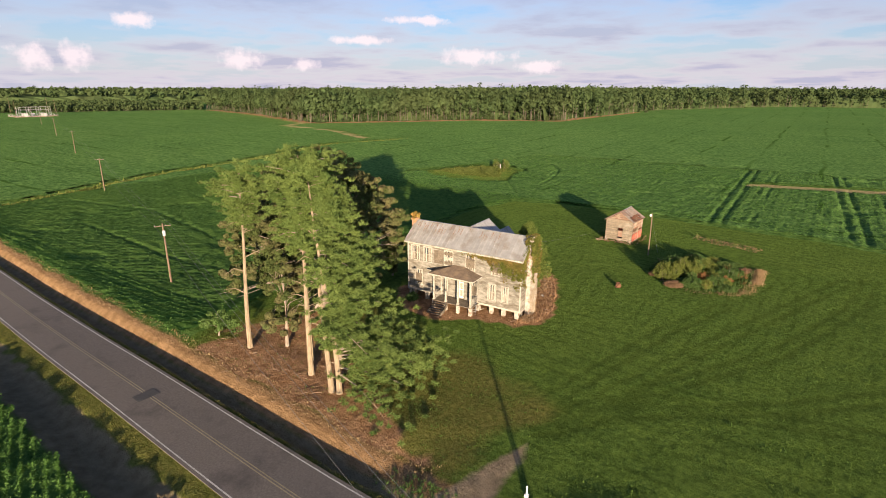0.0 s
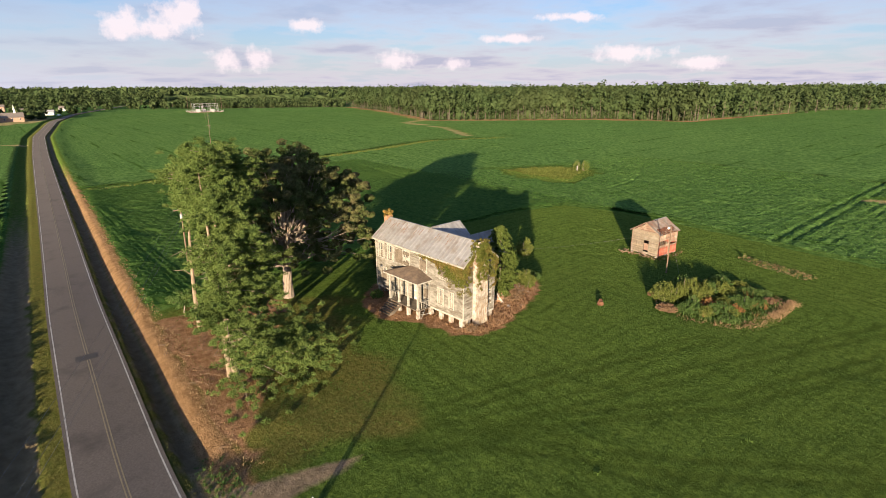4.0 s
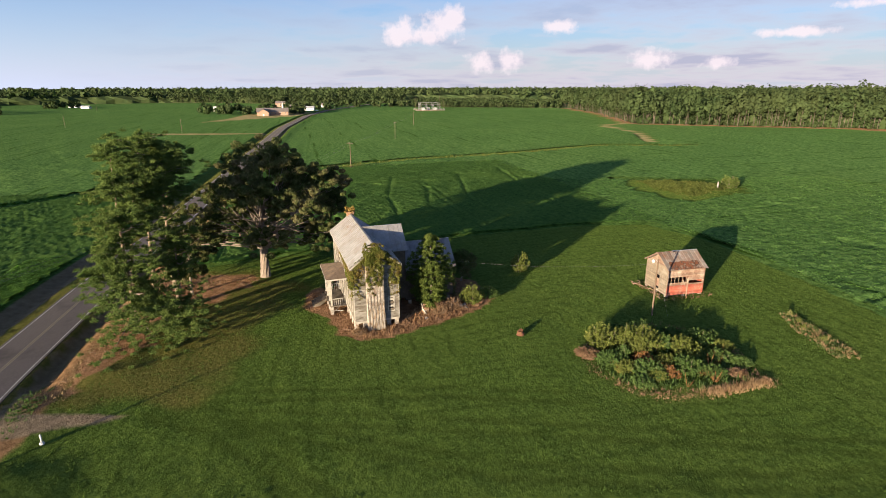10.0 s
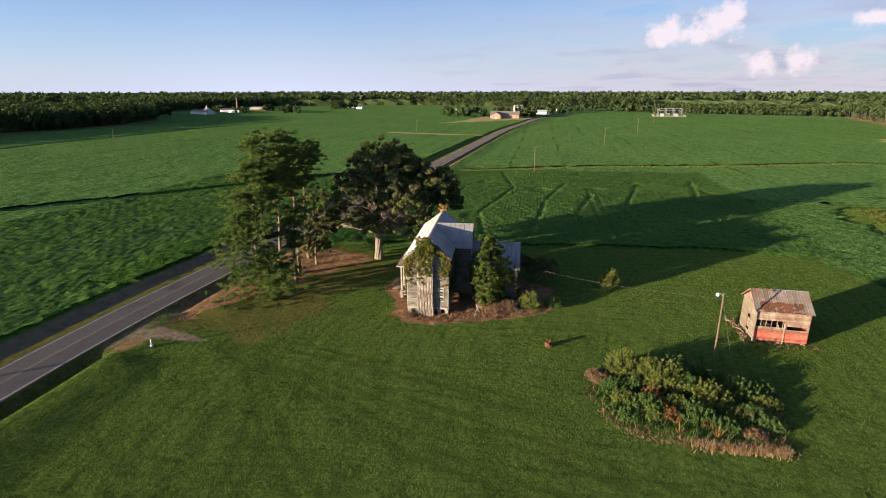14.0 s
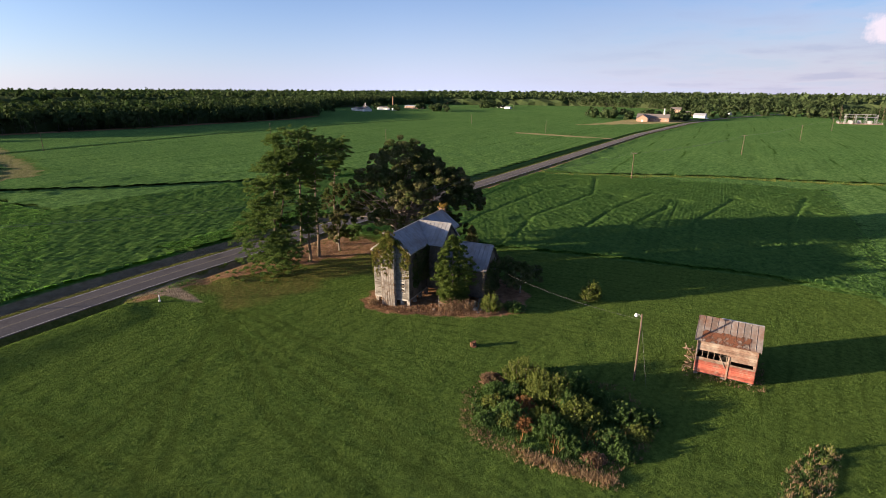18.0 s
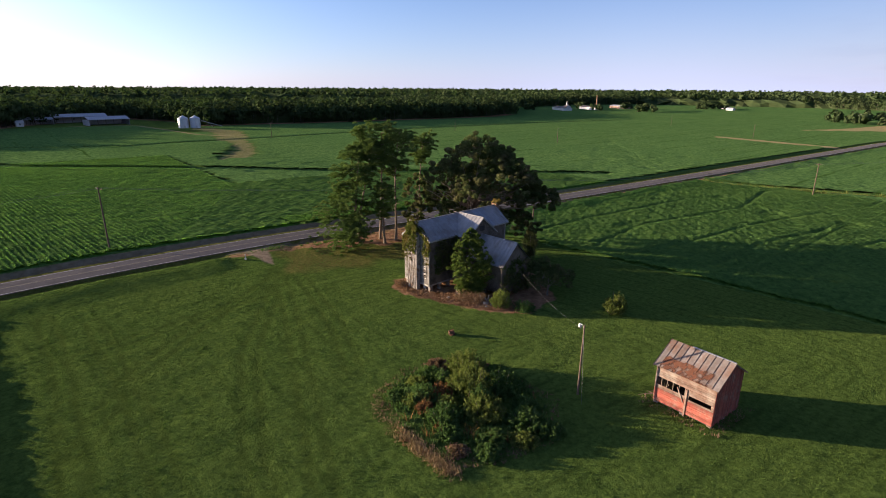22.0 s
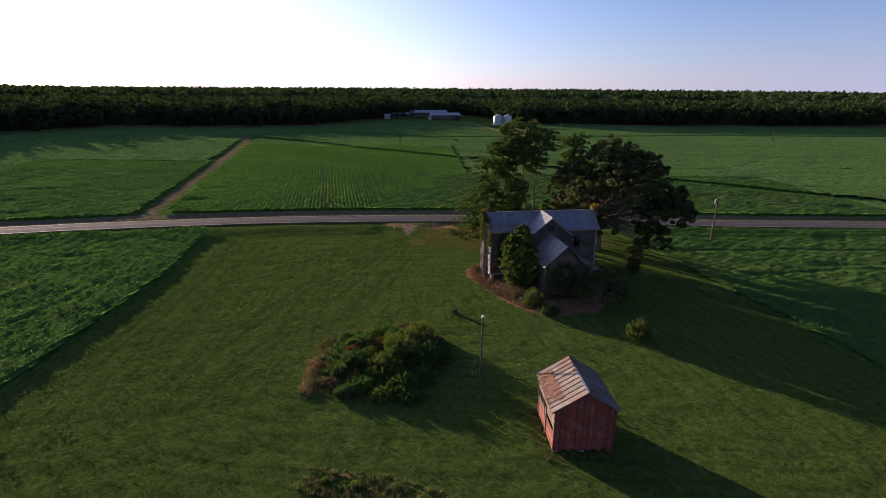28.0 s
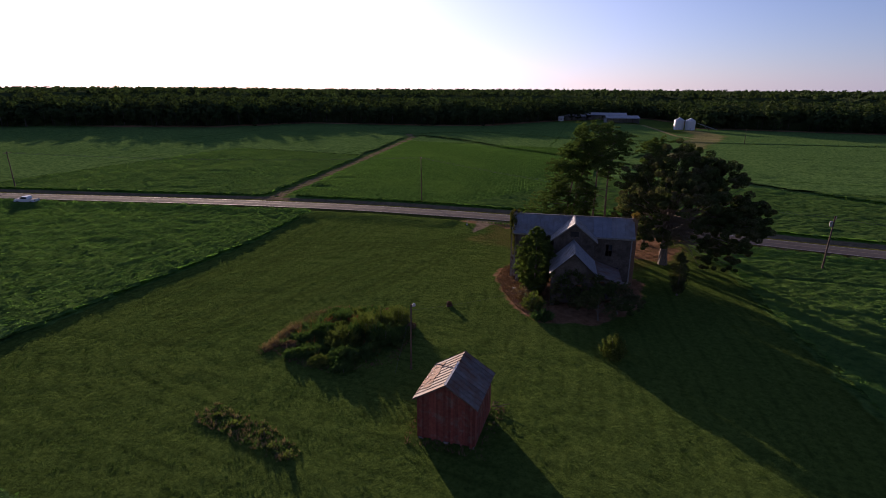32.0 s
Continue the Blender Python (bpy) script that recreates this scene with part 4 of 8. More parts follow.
crop_patch("dense green soybean plants at the field's edge by the road", NEAR_CORNER, 164, spacing=0.8, step=0.5, height=0.75, valley=0.9, rough=0.06, leafy=110, leaf=0.08, tilt=0.4)

FAR_FIELDS = (
    ([(-185, 26), (-360, 26), (-360, 240), (-300, 300), (-232, 372), (-150, 380), (-110, 210), (-130, 126), (-185, 126)], 3), ([(-110, 210), (-150, 380), (210, 380), (210, 130), (105, 108), (70, 108), (70, 210)], 93),
    ([(-150, 14), (-360, 14), (-360, -236), (-150, -218)], 164), ([(-150, -55), (-150, -218), (-112, -222), (-40, -170), (-40, -55)], 164), ([(-40, -150), (-40, -205), (80, -205), (76, -150)], 99), ([(62, -75), (82, -180), (215, -175), (250, -120), (250, 60), (130, 40), (130, -75)], 95), ([(105, 52), (250, 88), (250, 130), (105, 108)], 80))
for region, angle in FAR_FIELDS:
    crop_patch("wide green soybean field reaching to the woods", region, angle, 2.85, 2.2, valley=0.8 if 94 < angle < 100 else 0.95, leafy=0.0, rough=0.07, smooth_field=True)


# ---- tufts: blades scattered in numbers ----
def blades(points, size, per, wide=0.25, lean=0.5, droop=0.0):
    """A triangle per blade: points n x 3, size n. Returns verts and faces."""
    n = len(points)
    P = np.repeat(points, per, axis=0)
    S = np.repeat(size, per) * rng.uniform(0.6, 1.2, n * per)
    a = rng.uniform(0, 2 * np.pi, n * per)
    l = rng.uniform(0.1 if lean < 2 else 0.4 * lean, lean, n * per)
    d = np.stack([np.cos(a) * l, np.sin(a) * l, np.ones(n * per)], -1)
    d /= np.linalg.norm(d, axis=1)[:, None]
    side = np.stack([-np.sin(a), np.cos(a), np.zeros(n * per)], -1)
    off = np.stack([np.cos(a), np.sin(a), np.zeros(n * per)], -1) * (S * 0.15)[:, None]
    w = (S * wide * 0.5)[:, None]
    V = np.stack([P + off - side * w, P + off + side * w, P + off + d * S[:, None]], 1).reshape(-1, 3)
    return V, np.arange(len(V)).reshape(-1, 3)


def scatter(poly, n):
    Q = np.array(poly)
    out = []
    total = 0
    while total < n:
        x, y = rng.uniform(Q[:, 0].min(), Q[:, 0].max(), n * 2), rng.uniform(Q[:, 1].min(), Q[:, 1].max(), n * 2)
        k = inside(poly, x, y)
        out.append(np.stack([x[k], y[k]], -1))
        total += k.sum()
    return np.concatenate(out)[:n]


def tufts(name, label, cat, xy, size, per, mat, wide=0.3, lean=0.6, sink=0.03):
    z = ground_height(xy[:, 0], xy[:, 1]) - sink
    V, F = blades(np.column_stack([xy, z]), size, per, wide, lean)
    return tagged(new(name, mesh(name, V, F, mat)), label, cat, kind="stuff")


xy = scatter(YARD, 190000)
xy = xy[breakup(xy[:, 0], xy[:, 1], 0.9, 21) + 0.7 * breakup(xy[:, 0], xy[:, 1], 2.4, 22) + rng.normal(size=len(xy)) * 0.35 > -0.1]
m_ = masks(xy[:, 0], xy[:, 1])
keep = (m_["litter"] < 0.4) & (m_["gravel"] < 0.3) & (m_["orange"] < 0.3) & ~((xy[:, 0] > -49.5) & (xy[:, 0] < -31) & (xy[:, 1] > 53.5) & (xy[:, 1] < 71.5)) & (np.abs(xy[:, 1] - road_y(xy[:, 0])) > 3.6)
xy = xy[keep]
# tyre ruts and mowing swaths show in the length of the grass
rut_ = np.zeros(len(xy))
for line in RUTS:
    d_ = edge_distance(line, xy[:, 0], xy[:, 1], False)
    rut_ = np.maximum(rut_, 1 - smooth(0.25, 0.55, np.abs(d_ - 0.85)))
swath_ = 0.5 + 0.5 * np.sin(signed(YARD, xy[:, 0], xy[:, 1]) * 2 * np.pi / 2.1 + 0.8 * breakup(xy[:, 0], xy[:, 1], 25, 3))
row_ = (0.70 + 0.30 * swath_ + 0.2 * breakup(xy[:, 0], xy[:, 1], 1.7, 8)) * (1 - 0.5 * rut_)
pick_ = rng.uniform(0, 1, len(xy)) > 0.7 * rut_
xy, row_ = xy[pick_], np.clip(row_[pick_], 0.05, 1.4)
tufts("lawn_grass", "mown green grass, longer in tufts between old tyre tracks", "grass", xy, 0.05 + 0.10 * row_ * rng.uniform(0.4, 1.4, len(xy)), 4, M_TUFT, 0.36, 1.8)


# ---- the abandoned house ----
HX0, HX1, HY0, HY1 = -49.4, -31.8, 56.45, 61.95
SILL, EAVE, RIDGE = 1.3, 8.35, 10.72
# the plan below is square to the axes; the whole house stands turned a little on its plot
HOUSE_M = pose(-30.78, 56.2, 0, 0, 0, 6.2) @ pose(31.5, -56.0, 0)
HRY = (HY0 + HY1) / 2
PORCH = (-44.4, -37.2)


def lap_siding(bm, axis, at, a, b, z0, z1, out, holes=(), top=None, exposure=0.21):
    """Weatherboards as tilted lapping strips on a wall; holes: (a0, a1, z0, z1). top: highest z by place along the wall."""
    z = z0
    while z < z1 - 0.02:
        zt = min(z + exposure, z1)
        cuts = [(a, b)]
        if top is not None:
            lo, hi = a, b
            while lo < hi and top(lo) < zt:
                lo += 0.05
            while hi > lo and top(hi) < zt:
                hi -= 0.05
            cuts = [(lo, hi)] if hi - lo > 0.08 else []
        for h0, h1, hz0, hz1 in holes:
            if hz0 < zt - 0.02 and hz1 > z + 0.02:
                cuts = [c for s, e in cuts for c in ((s, min(e, h0)), (max(s, h1), e)) if c[1] - c[0] > 0.04]
        for s, e in cuts:
            p = []
            for u, zz, o in ((s, z, 0.06), (e, z, 0.06), (e, zt, 0.012), (s, zt, 0.012), (s, z, -0.01), (e, z, -0.01)):
                q = [0, 0, zz]
                q[axis], q[1 - axis] = at + out * o, u
                p.append(bm.verts.new(q))
            bm.faces.new(p[:4]), bm.faces.new((p[0], p[4], p[5], p[1]))
        z = zt


def cladding(bm, mat, parent):
    """The lapping boards of one wall, too narrow to tell apart singly."""
    ob = part("weatherboard_cladding", bm, mat, parent)
    return tagged(ob, kind="stuff")


def wall_sheet(bm, axis, at, a, b, z0, z1, holes, inner, top=None):
    """A wall with openings through it: the grid of cells that no hole covers, 0.15 m thick from at to inner."""
    cu = sorted({a, b, *[h[0] for h in holes], *[h[1] for h in holes]})
    cz = sorted({z0, z1, *[h[2] for h in holes], *[h[3] for h in holes]})
    for u0, u1 in zip(cu, cu[1:]):
        for w0, w1 in zip(cz, cz[1:]):
            if any(h[0] <= u0 and u1 <= h[1] and h[2] <= w0 and w1 <= h[3] for h in holes):
                continue
            lo, hi = min(at, inner), max(at, inner)
            if axis == 0:
                box(bm, lo, hi, u0, u1, w0, w1)
            else:
                box(bm, u0, u1, lo, hi, w0, w1)


house = thing("farmhouse", "abandoned two-storey white weatherboard farmhouse on brick piers", "house", at=(0, 0, 0))
house.matrix_world = HOUSE_M

FRONT = [(-48.7, -47.5, 5.7, 7.7), (-46.6, -45.4, 5.7, 7.7), (-43.2, -42.0, 5.7, 7.7), (-39.8, -38.6, 5.7, 7.7), (-35.9, -34.7, 5.7, 7.7),
         (-48.0, -47.0, 2.1, 4.2), (-36.4, -35.4, 2.1, 4.2), (-34.4, -33.6, 2.1, 4.2), (-41.4, -40.2, 1.35, 3.7), (-43.6, -42.8, 2.0, 3.9), (-39.0, -38.2, 2.0, 3.9)]
BACK = [(-35.6, -34.6, 2.1, 4.1), (-35.6, -34.6, 5.3, 7.1), (-46.6, -45.6, 5.3, 7.1), (-47.8, -47.0, 1.35, 3.5)]
EAST = [(60.7, 61.3, 2.3, 4.0), (60.7, 61.3, 5.5, 7.1)]
rake = lambda y: EAVE + (RIDGE - EAVE) * (1 - abs(y - HRY) / (HRY - HY0 + 0.35)) - 0.1

bm = bmesh.new()
wall_sheet(bm, 1, HY0, HX0, HX1, SILL, EAVE, FRONT, HY0 + 0.15)
clad = bmesh.new()
lap_siding(clad, 1, HY0, HX0, HX1, SILL, EAVE - 0.05, -1, FRONT)
part("front_wall", bm, M_SIDING, house, "peeling white weatherboards")
cladding(clad, M_SIDING, house)
# rear wall in the darker boards: shade of that side put into the colour
bm = bmesh.new()
wall_sheet(bm, 1, HY1, HX0, HX1, SILL, EAVE, BACK, HY1 - 0.15)
clad = bmesh.new()
lap_siding(clad, 1, HY1, HX0, HX1, SILL, EAVE - 0.05, 1, BACK)
part("back_wall", bm, M_BOARDS, house, "bare grey boards, darkened for the shade at the rear")
cladding(clad, M_BOARDS, house)
for at, out, holes, nm in ((HX1, 1, EAST, "east_wall"), (HX0, -1, [(57.2, 58.0, 2.2, 4.0), (57.2, 58.0, 5.5, 7.2)], "west_wall")):
    bm = bmesh.new()
    wall_sheet(bm, 0, at, HY0 + 0.15, HY1 - 0.15, SILL, EAVE, holes, at - out * 0.15)
    prism(bm, [(HY0 + 0.1, EAVE), (HY1 - 0.1, EAVE), (HRY, RIDGE - 0.15)], 0, min(at, at - out * 0.15), max(at, at - out * 0.15))
    clad = bmesh.new()
    lap_siding(clad, 0, at, HY0, HY1, SILL, RIDGE - 0.2, out, holes, top=rake)
    part("end_wall", bm, M_SIDING, house)
    cladding(clad, M_SIDING, house)
part("floor", boxes((HX0 + 0.15, HX1 - 0.15, HY0 + 0.15, HY1 - 0.15, 1.1, 1.3), (HX0 + 0.15, HX1 - 0.15, HY0 + 0.15, HY1 - 0.15, 4.6, 4.75), (HX0 + 0.15, HX1 - 0.15, HY0 + 0.15, HY1 - 0.15, 7.8, 7.9)), M_DARK, house, "plank floors with the shade of the rooms in their colour")
for x in (-42.4, -38.6):
    part("partition", boxes((x, x + 0.15, HY0 + 0.15, HY1 - 0.15, 1.3, 7.8)), M_DARK, house)
for x in (HX0, HX1 - 0.12):
    for y in (HY0 - 0.06, HY1 - 0.06):
        part("corner_board", boxes((x - 0.03, x + 0.15, y, y + 0.12, SILL, EAVE)), M_TRIM, house)
part("sill_beam", boxes((HX0, HX1, HY0 - 0.06, HY0 + 0.1, SILL - 0.25, SILL)), M_TRIM, house)
part("sill_beam", boxes((HX0, HX1, HY1 - 0.1, HY1 + 0.06, SILL - 0.25, SILL)), M_TRIM, house)
part("sill_beam", boxes((HX1 - 0.1, HX1 + 0.06, HY0 + 0.1, HY1 - 0.1, SILL - 0.25, SILL)), M_TRIM, house)
part("sill_beam", boxes((HX0 - 0.06, HX0 + 0.1, HY0 + 0.1, HY1 - 0.1, SILL - 0.25, SILL)), M_TRIM, house)


def pier(x, y, top, w=0.5, parent=house, mat=None):
    bm = boxes((x - w / 2, x + w / 2, y - w / 2, y + w / 2, float(H(x, y)) - 0.2, top))
    part("pier", bm, mat or M_BRICKPLASTER, parent, "limewashed brick pier", 0.02)


for x in (-49.0, -46.2, -43.6, -40.8, -38.0, -36.0, -34.2, -32.3):
    for y in (HY0 + 0.2, HY1 - 0.25):
        pier(x, y, SILL - 0.25)
for x in (-32.25, -49.05):
    for y in (57.7, 60.7):
        pier(x, y, SILL - 0.25)


def window(u0, u1, z0, z1, axis, at, out, boards=0, sash=True, parent=house):
    """A frame round an opening with meeting rail and muntins; broken panes show the dark inside."""
    def b(bm, a0, a1, c0, c1, d0, d1):
        lo, hi = sorted((at + out * d0, at + out * d1))
        if axis == 1:
            box(bm, a0, a1, lo, hi, c0, c1)
        else:
            box(bm, lo, hi, a0, a1, c0, c1)
    bm = bmesh.new()
    for a0, a1, c0, c1 in ((u0 - 0.13, u0, z0 - 0.05, z1 + 0.15), (u1, u1 + 0.13, z0 - 0.05, z1 + 0.15), (u0, u1, z1, z1 + 0.15), (u0 - 0.16, u1 + 0.16, z0 - 0.12, z0 - 0.03)):
        b(bm, a0, a1, c0, c1, 0.03, 0.085)
    # rear and kitchen frames: shade put into the colour by the darker boards
    trim = M_BOARDS if out > 0 and (axis == 1 or parent is not house) else M_TRIM
    w = part("window", bm, trim, parent, "window with weathered frame, white in front and shade-darkened behind, panes missing")
    if sash:
        bm = bmesh.new()
        zm, um = (z0 + z1) / 2, (u0 + u1) / 2
        for a0, a1, c0, c1 in ((u0, u1, zm - 0.03, zm + 0.03), (um - 0.02, um + 0.02, z0, z1), (u0, u0 + 0.05, z0, z1), (u1 - 0.05, u1, z0, z1), (u0, u1, z1 - 0.05, z1)):
            b(bm, a0, a1, c0, c1, -0.09, -0.05)
        part("sash", bm, trim, w)
        bm = bmesh.new()
        b(bm, u0, um, zm, z1, -0.075, -0.07)
        part("pane", bm, M_GLASS, w, "one dark pane left")
    if out < 0 and axis == 1:
        bm = bmesh.new()
        b(bm, u0, u1, z0, z1, -0.12, -0.1)
        part("backing", bm, M_BOARDS, w, "weathered brown boards behind the frame")
        n = 3 if z0 < 4 else 2
        for k in range(n):
            bm = bmesh.new()
            c = u0 + (u1 - u0) * (k + 0.5) / n
            b(bm, c - 0.085, c + 0.085, z0, z1 - 0.06 * k, -0.048, -0.03)
            part("upright_board", bm, M_TRIM, w, "pale upright board")
    for k in range(boards):
        zz = z0 + (z1 - z0) * (k + 0.15) / boards
        bm = bmesh.new()
        b(bm, u0 - 0.05, u1 + 0.05, zz, zz + (z1 - z0) / boards * 0.62, 0.087, 0.11)
        part("board", bm, M_BOARDS if k % 2 == 0 else trim, w, "weathered board nailed over the opening")


for i, (u0, u1, z0, z1) in enumerate(FRONT):
    if i != 8:
        window(u0, u1, z0, z1, 1, HY0, -1, boards=(0, 0, 3, 1, 1, 1, 0, 0, 0, 0, 1)[i])
for u0, u1, z0, z1 in BACK:
    window(u0, u1, z0, z1, 1, HY1, 1, boards=2 if z0 < 3 else 0)
for u0, u1, z0, z1 in EAST:
    window(u0, u1, z0, z1, 0, HX1, 1, boards=4)
for u0, u1, z0, z1 in ((57.2, 58.0, 2.2, 4.0), (57.2, 58.0, 5.5, 7.2)):
    window(u0, u1, z0, z1, 0, HX0, -1)
door = part("front_door", boxes((-41.36, -40.24, HY0 + 0.03, HY0 + 0.08, 1.35, 3.66)), M_WHITE, house, "pale closed front door")
part("door_panel", boxes((-41.25, -40.85, HY0 + 0.005, HY0 + 0.03, 1.6, 2.5), (-40.75, -40.35, HY0 + 0.005, HY0 + 0.03, 1.6, 2.5), (-41.25, -40.85, HY0 + 0.005, HY0 + 0.03, 2.65, 3.5), (-40.75, -40.35, HY0 + 0.005, HY0 + 0.03, 2.65, 3.5)), M_TRIM, door)
part("second_storey_panel", boxes((-44.9, -43.4, HY0 - 0.09, HY0 - 0.06, 5.7, 7.6)), M_BOARDS, house, "grey plywood over an upper opening")


def roof_panels(x0, x1, y_ridge, z_ridge, y_eave, z_eave, parent, n, mat, special=None, axis=0, skip=()):
    """Tin sheets side by side from ridge to eave, each with a standing seam. axis 0: ridge along x; 1: along y."""
    w = (x1 - x0) / n
    s = Vector((0, y_eave - y_ridge, z_eave - z_ridge))
    nrm = Vector((0, -s.z, s.y)) if s.y > 0 else Vector((0, s.z, -s.y))
    nrm.normalize()
    if nrm.z < 0:
        nrm = -nrm
    kinds = {}
    for i in range(n):
        if i in skip:
            continue
        mt = special.get(i, mat) if special else mat
        if mt.name not in kinds:
            bm = bmesh.new()
            steps = 4
            prof = [(0.0, 0.0), (0.03, 0.05), (0.06, 0.0), (w * 0.5, 0.006), (w - 0.004, 0.0)]
            rows = []
            for k in range(steps + 1):
                base = s * (k / steps)
                sag = -0.02 * math.sin(math.pi * k / steps)
                rows.append([bm.verts.new(Vector((u, 0, 0)) + base + nrm * (h + sag)) for u, h in prof])
            for a, b in zip(rows, rows[1:]):
                for p, q, r, t in zip(a, a[1:], b[1:], b):
                    bm.faces.new((p, q, r, t))
            under = [bm.verts.new(v.co - nrm * 0.03) for v in (rows[0][0], rows[0][-1], rows[-1][-1], rows[-1][0])]
            bm.faces.new(under[::-1])
            bm.faces.new((rows[-1][0], rows[-1][-1], under[2], under[3]))
            if axis == 1:
                bmesh.ops.transform(bm, matrix=Matrix(((0, 1, 0, 0), (1, 0, 0, 0), (0, 0, 1, 0), (0, 0, 0, 1))), verts=bm.verts)
            bmesh.ops.recalc_face_normals(bm, faces=bm.faces)
            me = bpy.data.meshes.new("roof_panel")
            bm.to_mesh(me)
            bm.free()
            me.materials.append(mt)
            kinds[mt.name] = me
        ob = new("roof_panel", kinds[mt.name])
        ob.parent = parent
        ob.location = (x0 + i * w, y_ridge, z_ridge) if axis == 0 else (y_ridge, x0 + i * w, z_ridge)


RX0, RX1 = HX0 - 0.35, HX1 + 0.3
roof = part("roof", boxes((RX0, RX1, HRY - 0.12, HRY + 0.12, RIDGE + 0.0, RIDGE + 0.05)), M_TIN, house, "grey tin roof with streaks of rust along the ridge")
roof_panels(RX0, RX1, HRY, RIDGE, HY0 - 0.45, EAVE - 0.05, roof, 27, M_TIN)
roof_panels(RX0, RX1, HRY, RIDGE, HY1 + 0.45, EAVE - 0.05, roof, 27, M_TIN, special={5: M_TIN_DARK, 6: M_TIN_DARK, 7: M_TIN_DARK, 8: M_TIN_DARK})
# streaks of rust under the ridge
r_ = random.Random(4)
slope_f = Vector((0, HY0 - 0.45 - HRY, EAVE - 0.05 - RIDGE))
for k in range(46):
    x = r_.uniform(RX0 + 0.6, RX1 - 4)
    a, ln, w = r_.uniform(0.02, 0.3), r_.uniform(0.08, 0.3), r_.uniform(0.03, 0.09)
    bm = bmesh.new()
    vs = [bm.verts.new(Vector((x + dx + r_.uniform(-0.02, 0.02), HRY, RIDGE)) + slope_f * f + Vector((0, -0.05, 0.075))) for dx, f in ((0, a), (w, a), (w * 0.6, a + ln), (w * 0.3, a + ln))]
    bm.faces.new(vs)
    part("rust_streak", bm, M_RUST, roof)
for x in (RX0 + 0.02, RX1 - 0.06):
    for sgn in (-1, 1):
        bm = bmesh.new()
        y1 = HRY + sgn * (HRY - HY0 + 0.45)
        prism(bm, [(HRY, RIDGE - 0.06), (y1, EAVE - 0.11), (y1, EAVE - 0.33), (HRY, RIDGE - 0.28)], 0, x, x + 0.04)
        part("barge_board", bm, M_TRIM, house)
for y in (HY0 - 0.42, HY1 + 0.38):
    part("eave_board", boxes((RX0 + 0.1, RX1 - 0.1, y, y + 0.04, EAVE - 0.3, EAVE - 0.1)), M_TRIM, house)
    y2 = HY0 - 0.38 if y < HRY else HY1 + 0.02
    part("soffit", boxes((RX0 + 0.1, RX1 - 0.1, y2, y2 + 0.36, EAVE - 0.32, EAVE - 0.3)), M_TRIM, house)


def chimney(x0, x1, y0, y1, shoulder, top, parent, mat, label):
    bm = bmesh.new()
    zb = float(H(x0, y0)) - 0.2
    box(bm, x0, x1, y0, y1, zb, shoulder)
    prism(bm, [(y0, shoulder), (y1, shoulder), (y1 - 0.4, shoulder + 0.6), (y0 + 0.4, shoulder + 0.6)], 0, x0, x1 - 0.1)
    box(bm, x0, x1 - 0.1, y0 + 0.4, y1 - 0.4, shoulder + 0.6, top)
    box(bm, x0 - 0.06, x1 - 0.04, y0 + 0.34, y1 - 0.34, top - 0.3, top)
    c = part("chimney", bm, mat, parent, label, 0.025)
    return c


chimney(HX1 + 0.06, HX1 + 0.7, 57.9, 60.0, 8.6, 11.0, house, M_BRICKPLASTER, "limewashed brick end chimney")
chimney(HX0 - 0.85, HX0 - 0.06, 58.3, 60.1, 7.2, 11.0, house, M_BRICK, "red brick end chimney")

# boards gone or sprung from the front and the east end: raised strips, shade of the gaps in their colour
r_ = random.Random(12)
for k in range(26):
    u, z = r_.uniform(HX0 + 0.4, HX1 - 1.6), SILL + 0.21 * r_.randint(1, 31)
    ln, hgt = r_.uniform(0.4, 1.7), 0.13 + 0.1 * (k % 4 == 0)
    if any(a - 0.2 < u + ln and b + 0.2 > u and c - 0.3 < z + hgt and d + 0.25 > z for a, b, c, d in FRONT) or (PORCH[0] < u + ln and u < PORCH[1] and z < 6.1):
        continue
    part("missing_board", boxes((u, u + ln, HY0 - 0.072, HY0 - 0.055, z, z + hgt)), M_BOARDS, house, "dark strip on the siding for the shade of a missing board")
for k in range(9):
    u, z = r_.uniform(HY0 + 0.1, HY0 + 0.7), SILL + 0.21 * r_.randint(1, 30)
    part("missing_board", boxes((HX1 + 0.055, HX1 + 0.072, u, u + r_.uniform(0.3, 0.7), z, z + 0.13)), M_BOARDS, house, "dark strip on the siding for the shade of a missing board")

# front porch
PX0, PX1, PY0 = -43.9, -37.8, 54.2
porch = part("porch", boxes((PX0, PX1, PY0, HY0 - 0.07, 1.1, 1.22)), M_BOARDS, house, "raised front porch with slender square columns")
n_ = 26
for i in range(n_):
    w = (PX1 - PX0) / n_
    part("floorboard", boxes((PX0 + i * w + 0.008, PX0 + (i + 1) * w - 0.008, PY0 - 0.06, HY0 - 0.07, 1.224, 1.26)), M_BOARDS, porch)
for x in (-43.7, -41.8, -39.9, -38.0):
    bm = boxes((x - 0.11, x + 0.11, PY0 + 0.08, PY0 + 0.30, 1.26, 4.75), (x - 0.16, x + 0.16, PY0 + 0.03, PY0 + 0.35, 1.26, 1.42), (x - 0.16, x + 0.16, PY0 + 0.03, PY0 + 0.35, 4.6, 4.75))
    part("column", bm, M_TRIM, porch, "white square column")
